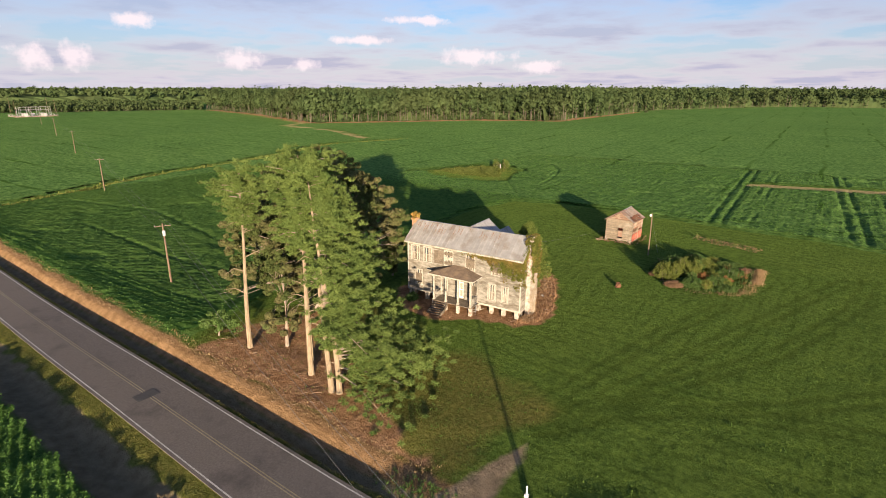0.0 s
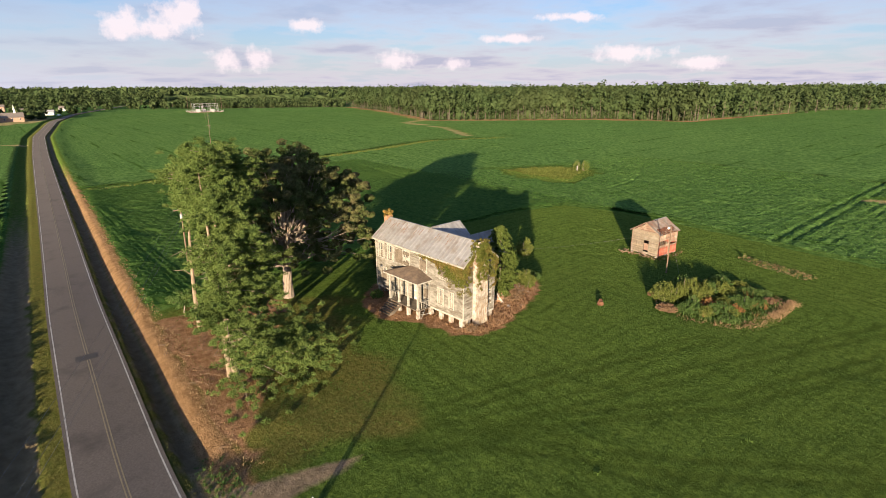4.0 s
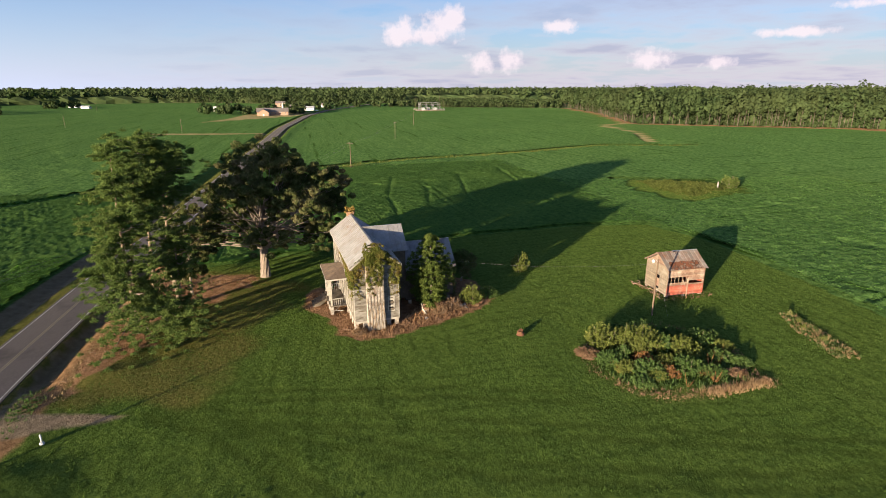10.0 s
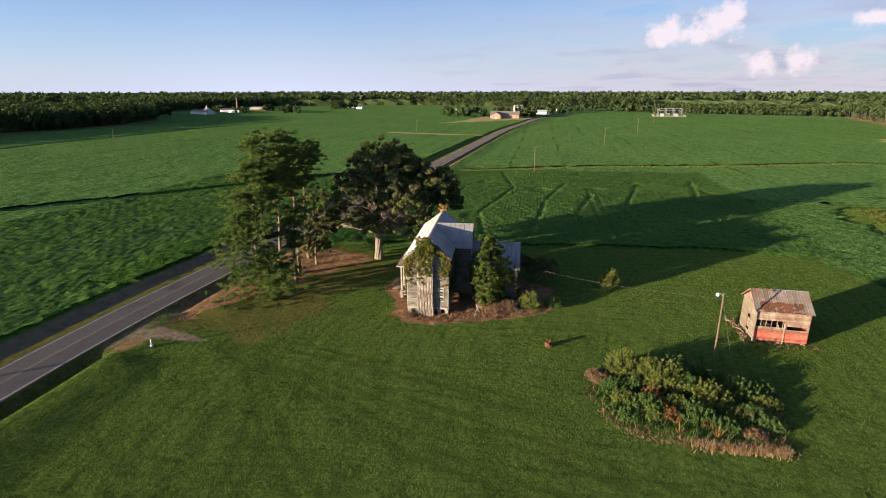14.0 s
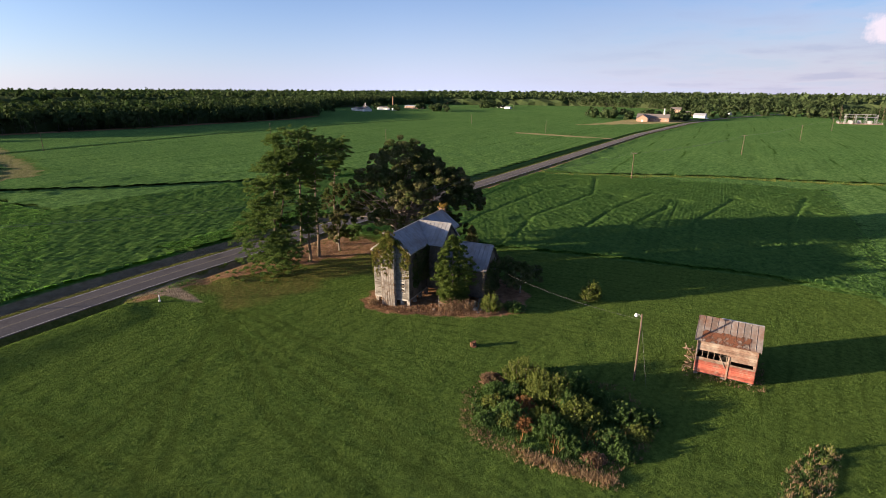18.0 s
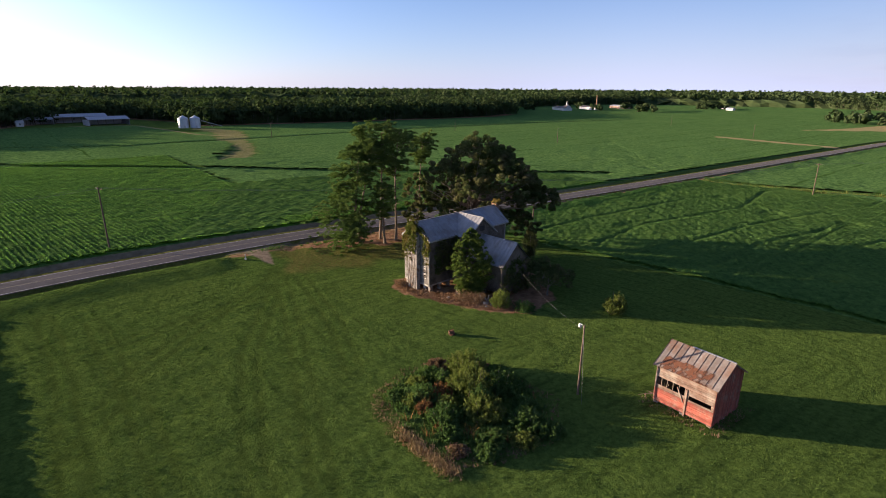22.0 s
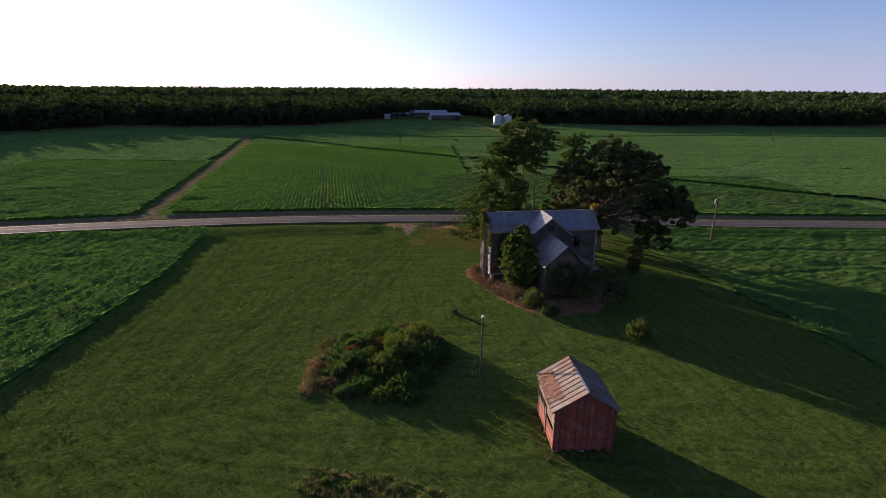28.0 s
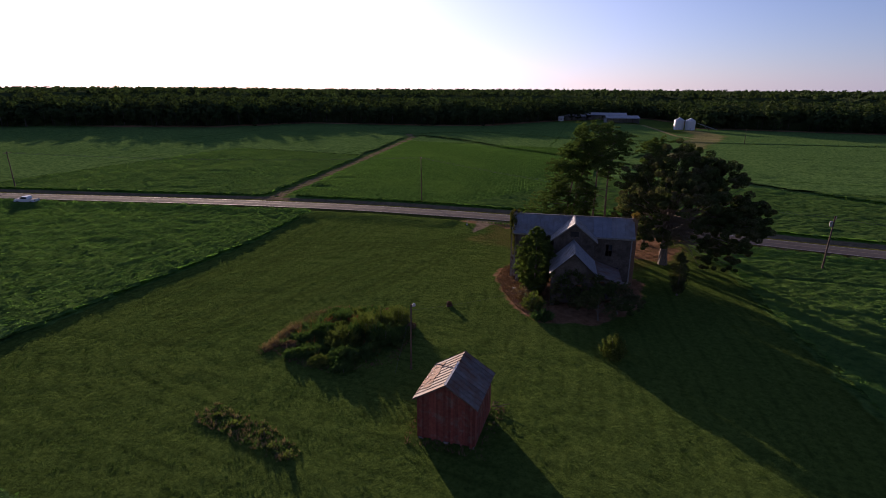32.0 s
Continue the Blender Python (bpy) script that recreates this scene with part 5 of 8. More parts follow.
for x in (-43.7, -38.0):
    part("pilaster", boxes((x - 0.1, x + 0.1, HY0 - 0.2, HY0 - 0.07, 1.26, 4.75)), M_TRIM, porch)
    part("rail", boxes((x - 0.04, x + 0.04, PY0 + 0.3, HY0 - 0.2, 2.1, 2.2)), M_TRIM, porch)
    for k in range(7):
        y = PY0 + 0.5 + k * 0.28
        part("baluster", boxes((x - 0.02, x + 0.02, y, y + 0.04, 1.26, 2.1)), M_TRIM, porch)
part("porch_beam", boxes((PX0, PX1, PY0 + 0.05, PY0 + 0.33, 4.75, 5.05), (PX0, PX0 + 0.28, PY0 + 0.33, HY0 - 0.07, 4.75, 5.05), (PX1 - 0.28, PX1, PY0 + 0.33, HY0 - 0.07, 4.75, 5.05)), M_TRIM, porch)
part("porch_ceiling", boxes((PX0 + 0.28, PX1 - 0.28, PY0 + 0.33, HY0 - 0.07, 4.95, 5.0)), M_BOARDS, porch)
bm = bmesh.new()
ov = 0.4
A = [bm.verts.new(p) for p in ((PX0 - ov, PY0 - ov, 5.07), (PX1 + ov, PY0 - ov, 5.07), (PX1 + ov, HY0 - 0.06, 5.07), (PX0 - ov, HY0 - 0.06, 5.07))]
B = [bm.verts.new(p) for p in ((PX0 + 2.3, HY0 - 0.06, 5.95), (PX1 - 2.3, HY0 - 0.06, 5.95))]
for f in ((A[0], A[1], B[1], B[0]), (A[1], A[2], B[1]), (A[3], A[0], B[0]), (A[0], A[3], A[2], A[1]), (A[2], A[3], B[0], B[1])):
    bm.faces.new(f)
part("porch_roof", bm, M_PORCHROOF, porch, "low brown hipped porch roof")
part("fascia", boxes((PX0 - ov, PX1 + ov, PY0 - ov - 0.03, PY0 - ov, 4.93, 5.09), (PX1 + ov, PX1 + ov + 0.03, PY0 - ov, HY0 - 0.06, 4.93, 5.09), (PX0 - ov - 0.03, PX0 - ov, PY0 - ov, HY0 - 0.06, 4.93, 5.09)), M_TRIM, porch)
for x in (-43.7, -41.8, -39.9, -38.0):
    pier(x, PY0 + 0.2, 1.1, 0.42, porch)


def stringer(x):
    bm = bmesh.new()
    prism(bm, [(52.2, -0.4), (52.6, -0.4), (54.2, 0.75), (54.2, 1.08), (52.2, 0.05)], 0, x, x + 0.07)
    return bm


part("stringer", stringer(-43.5), M_BOARDS, porch, "sagging side board of the front steps")
steps_ = part("steps", stringer(-41.45), M_BOARDS, porch, "sagging wooden front steps")
for i in range(6):
    part("tread", boxes((-43.55, -41.35, 52.2 + i * 0.3, 52.56 + i * 0.3, 0.12 + i * 0.19, 0.165 + i * 0.19)), M_BOARDS, steps_)
for k, (x, rz) in enumerate(((-37.0, 25), (-36.6, -30), (-37.2, 60))):
    bm = bmesh.new()
    box(bm, -0.03, 0.03, -0.9, 0.9, -0.03, 0.03, pose(x - 0.5, 54.9, 0.85, 35 - 30 * k, 0, rz))
    part("fallen_board", bm, M_TRIM, porch)

# rear cross gable and kitchen wing, their shade carried by the darker boards
WX0, WX1, WY = -43.75, -37.75, 64.4
CX = (WX0 + WX1) / 2
rear = part("rear_gable", bmesh.new(), M_SIDING, house, "weathered rear cross gable with the shade of that side in its colour")
bm = bmesh.new()
wall_sheet(bm, 1, WY, WX0, WX1, 1.2, 8.2, [(-41.35, -40.15, 8.0, 8.2)], WY - 0.15)
prism(bm, [(WX0, 8.2), (WX1, 8.2), (CX, 10.75)], 1, WY - 0.15, WY)
clad = bmesh.new()
lap_siding(clad, 1, WY, WX0, WX1, 1.2, 10.6, 1, [(-41.35, -40.15, 8.7, 9.5)], top=lambda x: 8.2 + 2.55 * (1 - abs(x - CX) / (CX - WX0)))
part("gable_wall", bm, M_BOARDS, rear)
cladding(clad, M_BOARDS, rear)
# panel laid on the solid wall, the shade of a gap in its colour
part("gable_gap_shade", boxes((-41.35, -40.15, WY + 0.001, WY + 0.01, 8.7, 9.5)), M_DARK, rear, "near-black panel on the gable wall for the shade of a gap")
for x, o in ((WX0, -1), (WX1, 1)):
    bm = bmesh.new()
    box(bm, min(x, x - o * 0.15), max(x, x - o * 0.15), HY1, WY - 0.15, 1.2, 8.2)
    clad = bmesh.new()
    lap_siding(clad, 0, x, HY1, WY, 1.2, 8.15, o)
    part("gable_side", bm, M_BOARDS, rear)
    cladding(clad, M_BOARDS, rear)
# valleys: the cross roof runs into the main roof
wing_roof = part("wing_roof", boxes((CX - 0.1, CX + 0.1, HRY + 0.2, WY + 0.3, 10.86, 10.9)), M_TIN, rear, "grey tin roof of the cross gable")
for sgn in (-1, 1):
    n = 8
    for i in range(n):
        y0, y1 = HRY + 0.1 + (WY + 0.3 - HRY - 0.1) * i / n, HRY + 0.1 + (WY + 0.3 - HRY - 0.1) * (i + 1) / n
        ym = (y0 + y1) / 2
        half = CX - WX0 + 0.45
        # below the main roof the sheet ends at the valley
        main_z = RIDGE - (RIDGE - EAVE + 0.05) * (y1 - HRY) / (HY1 + 0.45 - HRY)
        f = 1.0 if y1 > HY1 + 0.3 else min(1.0, max(0.04, (10.86 - main_z) / 2.76 + 0.04))
        bm = bmesh.new()
        prof = [(y0, 0.0), (y0 + 0.03, 0.05), (y0 + 0.06, 0.0), (y1 - 0.004, 0.0)]
        top_ = [bm.verts.new((CX, y, 10.86 + h)) for y, h in prof]
        low_ = [bm.verts.new((CX + sgn * half * f, y, 10.86 - 2.76 * f + h)) for y, h in prof]
        for a, b, c, d in zip(top_, top_[1:], low_[1:], low_):
            bm.faces.new((a, b, c, d) if sgn < 0 else (d, c, b, a))
        u = [bm.verts.new(v.co - Vector((0, 0, 0.04))) for v in (top_[0], top_[-1], low_[-1], low_[0])]
        bm.faces.new(u)
        bm.faces.new((low_[0], low_[-1], u[2], u[3]))
        part("roof_panel", bm, M_TIN, wing_roof)
    bm = bmesh.new()
    prism(bm, [(CX, 10.84), (CX + sgn * half, 8.06), (CX + sgn * half, 7.86), (CX, 10.62)], 1, WY + 0.26, WY + 0.3)
    part("barge_board", bm, M_TRIM, rear)

KX0, KX1, KY1, KE, KR = -43.57, -37.77, 71.2, 5.25, 8.25
KC = (KX0 + KX1) / 2
kitchen = part("kitchen_wing", bmesh.new(), M_BOARDS, house, "grey one-storey kitchen wing, its boards darkened for the shade")
bm = bmesh.new()
KH = [(66.0, 66.9, 2.1, 3.7), (68.6, 69.4, 2.1, 3.7)]
wall_sheet(bm, 0, KX1, WY, KY1, 0.9, KE, KH, KX1 - 0.15)
clad = bmesh.new()
lap_siding(clad, 0, KX1, WY, KY1, 0.9, KE, 1, KH)
part("side_wall", bm, M_BOARDS, kitchen)
cladding(clad, M_BOARDS, kitchen)
bm = bmesh.new()
wall_sheet(bm, 0, KX0, WY, KY1, 0.9, KE, [], KX0 + 0.15)
clad = bmesh.new()
lap_siding(clad, 0, KX0, WY, KY1, 0.9, KE, -1)
part("side_wall", bm, M_BOARDS, kitchen)
cladding(clad, M_BOARDS, kitchen)
bm = bmesh.new()
KB = [(-42.0, -41.1, 2.0, 3.6)]
wall_sheet(bm, 1, KY1, KX0 + 0.15, KX1 - 0.15, 0.9, KE, KB, KY1 - 0.15)
prism(bm, [(KX0, KE), (KX1, KE), (KC, KR - 0.1)], 1, KY1 - 0.15, KY1)
clad = bmesh.new()
lap_siding(clad, 1, KY1, KX0, KX1, 0.9, KR - 0.1, 1, KB, top=lambda x: KE + (KR - KE) * (1 - abs(x - KC) / (KC - KX0)) - 0.1)
part("gable_wall", bm, M_BOARDS, kitchen)
cladding(clad, M_BOARDS, kitchen)
part("floor", boxes((KX0 + 0.15, KX1 - 0.15, WY, KY1 - 0.15, 0.75, 0.9)), M_DARK, kitchen)
for u0, u1, z0, z1 in KH:
    window(u0, u1, z0, z1, 0, KX1, 1, boards=2, sash=False, parent=kitchen)
window(*KB[0], 1, KY1, 1, boards=3, sash=False, parent=kitchen)
for x in (KX0 + 0.3, KX1 - 0.3):
    for y in (65.0, 67.8, 70.6):
        pier(x, y, 0.75, 0.45, kitchen)
kroof = part("kitchen_roof", boxes((KC - 0.12, KC + 0.12, WY, KY1 + 0.35, KR, KR + 0.05)), M_TIN, kitchen, "blue-grey tin kitchen roof")
roof_panels(WY + 0.02, KY1 + 0.35, KC, KR, KX1 + 0.4, KE - 0.15, kroof, 11, M_TIN, axis=1)
roof_panels(WY + 0.02, KY1 + 0.35, KC, KR, KX0 - 0.4, KE - 0.15, kroof, 11, M_TIN_DARK, axis=1)
# collapsed back porch on the west side of the wing
shed = part("back_porch", boxes((-47.4, -43.62, 62.3, 68.8, 0.85, 0.97)), M_BOARDS, house, "sagging rusty lean-to back porch")
bm = bmesh.new()
for a, b in (((-43.7, 4.6), (-47.8, 3.2)),):
    prism(bm, [a, b, (b[0], b[1] + 0.06), (a[0], a[1] + 0.06)], 1, 62.1, 69.0)
part("lean_to_roof", bm, M_RUSTTIN, shed, "rusty lean-to roof")
for y in (62.4, 65.4, 68.6):
    part("post", boxes((-47.4, -47.27, y, y + 0.13, -0.4, 3.3)), M_BOARDS, shed)

# ---- the red shed ----
def build_shed():
    g0 = float(H(-35, 102))
    sh = thing("shed", "small red and bare-board farm shed with rusty tin roof", "shed")
    sh.matrix_world = Matrix.Identity(4)
    x0, x1, y0, y1 = -36.65, -31.5, 99.5, 105.25
    xc = (x0 + x1) / 2
    zs, ze, zr = g0 + 0.35, g0 + 4.3, g0 + 5.85

    def boards_h(axis, at, a, b, z0, z1, out, pick, holes=(), top=None, w=0.2):
        """Horizontal boards, each an object of its own on a shared width."""
        z, k = z0, 0
        while z < z1 - 0.03:
            zt = min(z + w, z1)
            lo, hi = a, b
            if top is not None:
                while lo < hi and top(lo) < zt:
                    lo += 0.04
                while hi > lo and top(hi) < zt:
                    hi -= 0.04
            cuts = [(lo, hi)] if hi - lo > 0.1 else []
            for h0, h1, hz0, hz1 in holes:
                if hz0 < zt - 0.03 and hz1 > z + 0.03:
                    cuts = [c for s, e in cuts for c in ((s, min(e, h0)), (max(s, h1), e)) if c[1] - c[0] > 0.05]
            for s, e in cuts:
                o = 0.015 + 0.012 * math.sin(k * 2.3)
                bm = bmesh.new()
                lo_, hi_ = sorted((at - out * 0.02, at + out * o))
                if axis == 1:
                    box(bm, s, e, lo_, hi_, z + 0.006, zt - 0.006)
                else:
                    box(bm, lo_, hi_, s, e, z + 0.006, zt - 0.006)
                part("board", bm, pick(z - g0), sh)
            z, k = zt, k + 1

    rk = lambda x: ze + (zr - ze) * (1 - abs(x - xc) / (xc - x0)) - 0.08
    # south gable: bare boards with a door; the peak still red
    boards_h(1, y0, x0, x1, zs, zr - 0.1, -1, lambda z: M_TAN if z < 4.3 else M_PINKBOARD, [(xc - 0.15, xc + 0.75, g0 + 0.9, g0 + 2.7)], rk)
    part("door", boxes((xc - 0.13, xc + 0.73, y0 + 0.03, y0 + 0.07, g0 + 1.0, g0 + 2.2)), M_PINKBOARD, sh, "faded plank door, half open at the top")
    part("door_frame", boxes((xc - 0.25, xc - 0.15, y0 - 0.05, y0 - 0.01, g0 + 0.9, g0 + 2.85), (xc + 0.75, xc + 0.85, y0 - 0.05, y0 - 0.01, g0 + 0.9, g0 + 2.85), (xc - 0.25, xc + 0.85, y0 - 0.05, y0 - 0.01, g0 + 2.75, g0 + 2.88)), M_TAN, sh)
    # east side: red below, an open band with studs, washed-out boards above
    boards_h(0, x1, y0, y1, zs, ze - 0.05, 1, lambda z: M_RED if z < 1.6 else M_PINKBOARD, [(y0 + 0.15, y0 + 3.1, g0 + 2.3, g0 + 2.95), (y0 + 3.4, y1 - 0.25, g0 + 2.1, g0 + 2.36)])
    for k, y in enumerate((0.6, 1.15, 1.75, 2.35, 2.95)):
        part("stud", boxes((x1 - 0.1, x1 - 0.03, y0 + y, y0 + y + 0.07, zs, ze)), M_TAN, sh)
    part("prop", boxes((x1 + 0.03, x1 + 0.11, y0 + 3.1, y0 + 3.26, g0 + 0.1, g0 + 2.9)), M_PINKBOARD, sh)
    bm = bmesh.new()
    box(bm, -0.03, 0.03, -0.05, 0.05, -0.75, 0.75, pose(x1 + 0.06, y0 + 2.6, g0 + 2.1, 28))
    part("loose_board", bm, M_PINKBOARD, sh)
    # north and west sides: upright dark red boards
    n = 24
    for i in range(n):
        a, b = x0 + (x1 - x0) * i / n, x0 + (x1 - x0) * (i + 1) / n
        top_ = min(rk(a), rk(b))
        part("upright_board", boxes((a + 0.006, b - 0.006, y1, y1 + 0.025 + 0.008 * (i % 3), zs - 0.15 * (i % 4 == 1), top_ + 0.05)), M_RED, sh)
        a, b = y0 + (y1 - y0) * i / n, y0 + (y1 - y0) * (i + 1) / n
        part("upright_board", boxes((x0 - 0.025 - 0.008 * (i % 3), x0, a + 0.006, b - 0.006, zs, ze)), M_RED, sh)
    for x in (x0 + 0.05, x1 - 0.15):
        for y in (y0 + 0.05, y1 - 0.15):
            part("corner_post", boxes((x, x + 0.1, y, y + 0.1, g0 - 0.1, ze)), M_TAN, sh)
    part("floor", boxes((x0 + 0.05, x1 - 0.05, y0 + 0.05, y1 - 0.05, zs - 0.1, zs)), M_DARK, sh)
    # sheet added behind the west boards, the inner shade in its colour
    part("inner_shade_sheet", boxes((x0 + 0.005, x0 + 0.03, y0 + 0.05, y1 - 0.05, zs, ze)), M_DARK, sh)
    for x in (x0 + 0.3, xc, x1 - 0.3):
        for y in (y0 + 0.25, (y0 + y1) / 2, y1 - 0.25):
            part("foundation_stone", boxes((x - 0.2, x + 0.2, y - 0.2, y + 0.2, g0 - 0.15, zs - 0.1)), M_BRICKPLASTER, sh, "", 0.03)
    rf = part("roof", boxes((xc - 0.1, xc + 0.1, y0 + 1.9, y1 + 0.24, zr + 0.12, zr + 0.15)), M_STEEL, sh, "grey tin roof rusting red along the eave")
    roof_panels(y0 - 0.3, y1 + 0.25, xc, zr + 0.1, x1 + 0.32, ze - 0.16, rf, 10, M_RUSTTIN, axis=1, special={0: M_RUSTTIN, 2: M_RUSTTIN})
    roof_panels(y0 - 0.3, y1 + 0.25, xc, zr + 0.1, x0 - 0.32, ze - 0.16, rf, 10, M_RUSTTIN, axis=1)
    # lower half of the sunny slope: a patch course of red rust sheets
    s = Vector((x1 + 0.32 - xc, 0, ze - 0.16 - zr - 0.1))
    for i in range(5):
        f0, f1 = 0.56 + 0.04 * (i % 2), 1.005
        ya, yb = y0 + 0.3 + i * 0.93, y0 + 0.3 + (i + 1) * 0.93 - 0.01
        bm = bmesh.new()
        pts = [Vector((xc, y, zr + 0.1)) + s * f + Vector((0.012, 0, 0.022)) for y, f in ((ya, f0), (yb, f0), (yb, f1), (ya, f1))]
        lo = [bm.verts.new(p) for p in pts]
        hi = [bm.verts.new(p + Vector((0.008, 0, 0.012))) for p in pts]
        bm.faces.new(hi)
        for p in range(4):
            bm.faces.new((lo[p], lo[(p + 1) % 4], hi[(p + 1) % 4], hi[p]))
        bmesh.ops.recalc_face_normals(bm, faces=bm.faces)
        part("rusty_sheet", bm, M_RUSTTIN2, rf)
    for yv in (y0 - 0.28, y1 + 0.2):
        for sg in (-1, 1):
            bm = bmesh.new()
            prism(bm, [(xc, zr + 0.07), (xc + sg * 2.88, ze - 0.2), (xc + sg * 2.88, ze - 0.33), (xc, zr - 0.08)], 1, yv, yv + 0.04)
            part("barge_board", bm, M_PINKBOARD, sh)


build_shed()


# ---- poles and wires ----
def utility_pole(x, y, h, arm=True, turn=0.0, can=False, lean=(0.0, 0.0)):
    g = float(H(x, y))
    p = thing("utility_pole", "tall brown wooden utility pole with crossarm" + (" and grey transformer" if can else ""), "utility pole", "poles of the power line", at=(x, y, g))
    bm = bmesh.new()
    tube(bm, [(0, 0, -0.6), (lean[0] * 0.5, lean[1] * 0.5, h * 0.5), (lean[0], lean[1], h)], [0.17, 0.14, 0.11], 9)
    part("pole", bm, M_POLE, p)
    if arm:
        R = pose(lean[0], lean[1], h - 0.45, 0, 0, turn)
        bm = bmesh.new()
        box(bm, -1.15, 1.15, 0.12, 0.22, -0.06, 0.06, R)
        part("crossarm", bm, M_POLE, p)
        for k in (-1.05, -0.45, 0.45, 1.05):
            bm = bmesh.new()
            tube(bm, [R @ Vector((k, 0.17, 0.06)), R @ Vector((k, 0.17, 0.16)), R @ Vector((k, 0.17, 0.2))], [0.03, 0.06, 0.03], 6)
            part("insulator", bm, M_CERAMIC, p)
    if can:
        bm = bmesh.new()
        tube(bm, [(lean[0] + 0.36, 0.0, h - 1.9), (lean[0] + 0.36, 0.0, h - 1.85), (lean[0] + 0.36, 0, h - 1.05), (lean[0] + 0.36, 0, h - 0.98)], [0.2, 0.24, 0.24, 0.12], 12)
        part("transformer", bm, M_CERAMIC, p, "grey transformer can")
    return (x + lean[0], y + lean[1], g + h - 0.25, turn)


def wire(a, b, sag, r=0.012, name="power_cable", label="thin overhead power cable between poles"):
    bm = bmesh.new()
    A, B = Vector(a), Vector(b)
    pts = [A.lerp(B, k / 14) - Vector((0, 0, sag * 4 * (k / 14) * (1 - k / 14))) for k in range(15)]
    tube(bm, pts, [r] * 15, 4)
    tagged(part(name, bm, M_WIRE), label, "cable", "overhead cables")


POLES = [utility_pole(x, y, h, turn=t, can=c, lean=l) for x, y, h, t, c, l in (
    (118, 36, 10.5, 100, False, (0.3, 0)), (3.6, 8.8, 12.2, 108, False, (0.1, 0.1)), (-82.3, 36.3, 10.2, 70, True, (-0.25, 0.1)),
    (-180, 64, 10.4, 75, False, (0.2, 0)), (-300, 97, 11.0, 75, False, (0, 0.2)), (-430, 130, 11, 75, False, (0, 0)), (-560, 160, 11, 75, False, (0, 0)), (-690, 190, 11, 75, False, (0, 0)))]
for a, b in zip(POLES, POLES[1:]):
    for off in (-1.05, 0.45, 1.05):
        wire(*[(q[0] + off * math.cos(radians(q[3])), q[1] + off * math.sin(radians(q[3])), q[2]) for q in (a, b)], sag=1.2)
for x, y in ((-245, -95), (-395, -45), (-250, -200), (-120, -235), (-470, -150), (-820, -250), (-900, -420)):
    utility_pole(x, y, 9.5, turn=30)


def yard_light(x, y):
    g = float(H(x, y))
    p = thing("yard_light_pole", "leaning weathered wooden pole with a white lamp on an arm", "lamp post", at=(x, y, g))
    bm = bmesh.new()
    tube(bm, [(0, 0, -0.4), (-0.04, 0.02, 3.7), (-0.12, 0.02, 7.62)], [0.12, 0.10, 0.08], 9)
    part("pole", bm, M_POLE, p, "weathered pole")
    bm = bmesh.new()
    tube(bm, [(-0.1, 0.02, 7.2), (-0.16, -0.25, 7.5), (-0.2, -0.5, 7.5)], [0.03, 0.03, 0.03], 6)
    part("arm", bm, M_STEEL, p)
    bm = bmesh.new()
    tube(bm, [(-0.2, -0.55, 7.56), (-0.2, -0.55, 7.45), (-0.2, -0.55, 7.27), (-0.2, -0.55, 7.15)], [0.06, 0.17, 0.19, 0.10], 12)
    part("lamp_head", bm, M_WHITE, p, "white lamp head")
    bm = bmesh.new()
    tube(bm, [(-0.1, 0.02, 6.9), (1.3, 1.5, -0.1)], [0.012, 0.012], 4)
    part("guy_wire", bm, M_WIRE, p)
    return (x - 0.1, y, g + 7.0)


lamp_top = yard_light(-26.6, 94.2)
wire(lamp_top, (-41.4, 70.6, 5.0), 0.7, 0.008, "service_cable", "drooping service cable from the kitchen wing to the yard light")


def marker_post():
    x, y = -14.9, 29.5
    p = thing("marker_post", "short white utility marker post in the grass", "post", at=(x, y, float(land(np.array(x), np.array(y)))))
    bm = bmesh.new()
    tube(bm, [(0, 0, -0.1), (0, 0, 0.8), (0, 0, 0.95), (0, 0, 1.0)], [0.07, 0.07, 0.08, 0.03], 10)
    part("tube", bm, M_WHITE, p)
    part("base_box", boxes((-0.14, 0.14, -0.14, 0.14, -0.05, 0.25)), M_WHITE, p, "", 0.02)


marker_post()


def stump():
    x, y = -25.2, 75.7
    p = thing("tree_stump", "short rotting reddish tree stump in the grass", "stump", at=(x, y, float(H(x, y))))
    bm = bmesh.new()
    r = random.Random(3)
    tube(bm, [(0, 0, -0.1), (0.02, 0, 0.25), (0, 0.03, 0.48), (0.02, 0.02, 0.6)], [0.55, 0.42, 0.36, 0.3], 11)
    for v in bm.verts:
        v.co += Vector((r.uniform(-0.06, 0.06), r.uniform(-0.06, 0.06), r.uniform(-0.08, 0.08)))
    part("trunk", bm, M_STUMP, p)


stump()


def clearing_post():
    for x, y, h in ((-100.2, 162.7, 2.4),):
        p = thing("well_post", "short pale post standing in the weedy clearing", "post", at=(x, y, float(H(x, y)) + 0.3))
        bm = bmesh.new()
        tube(bm, [(0, 0, -0.4), (0, 0, h - 0.3), (0, 0, h)], [0.2, 0.2, 0.12], 8)
        part("shaft", bm, M_TRIM, p)


clearing_post()


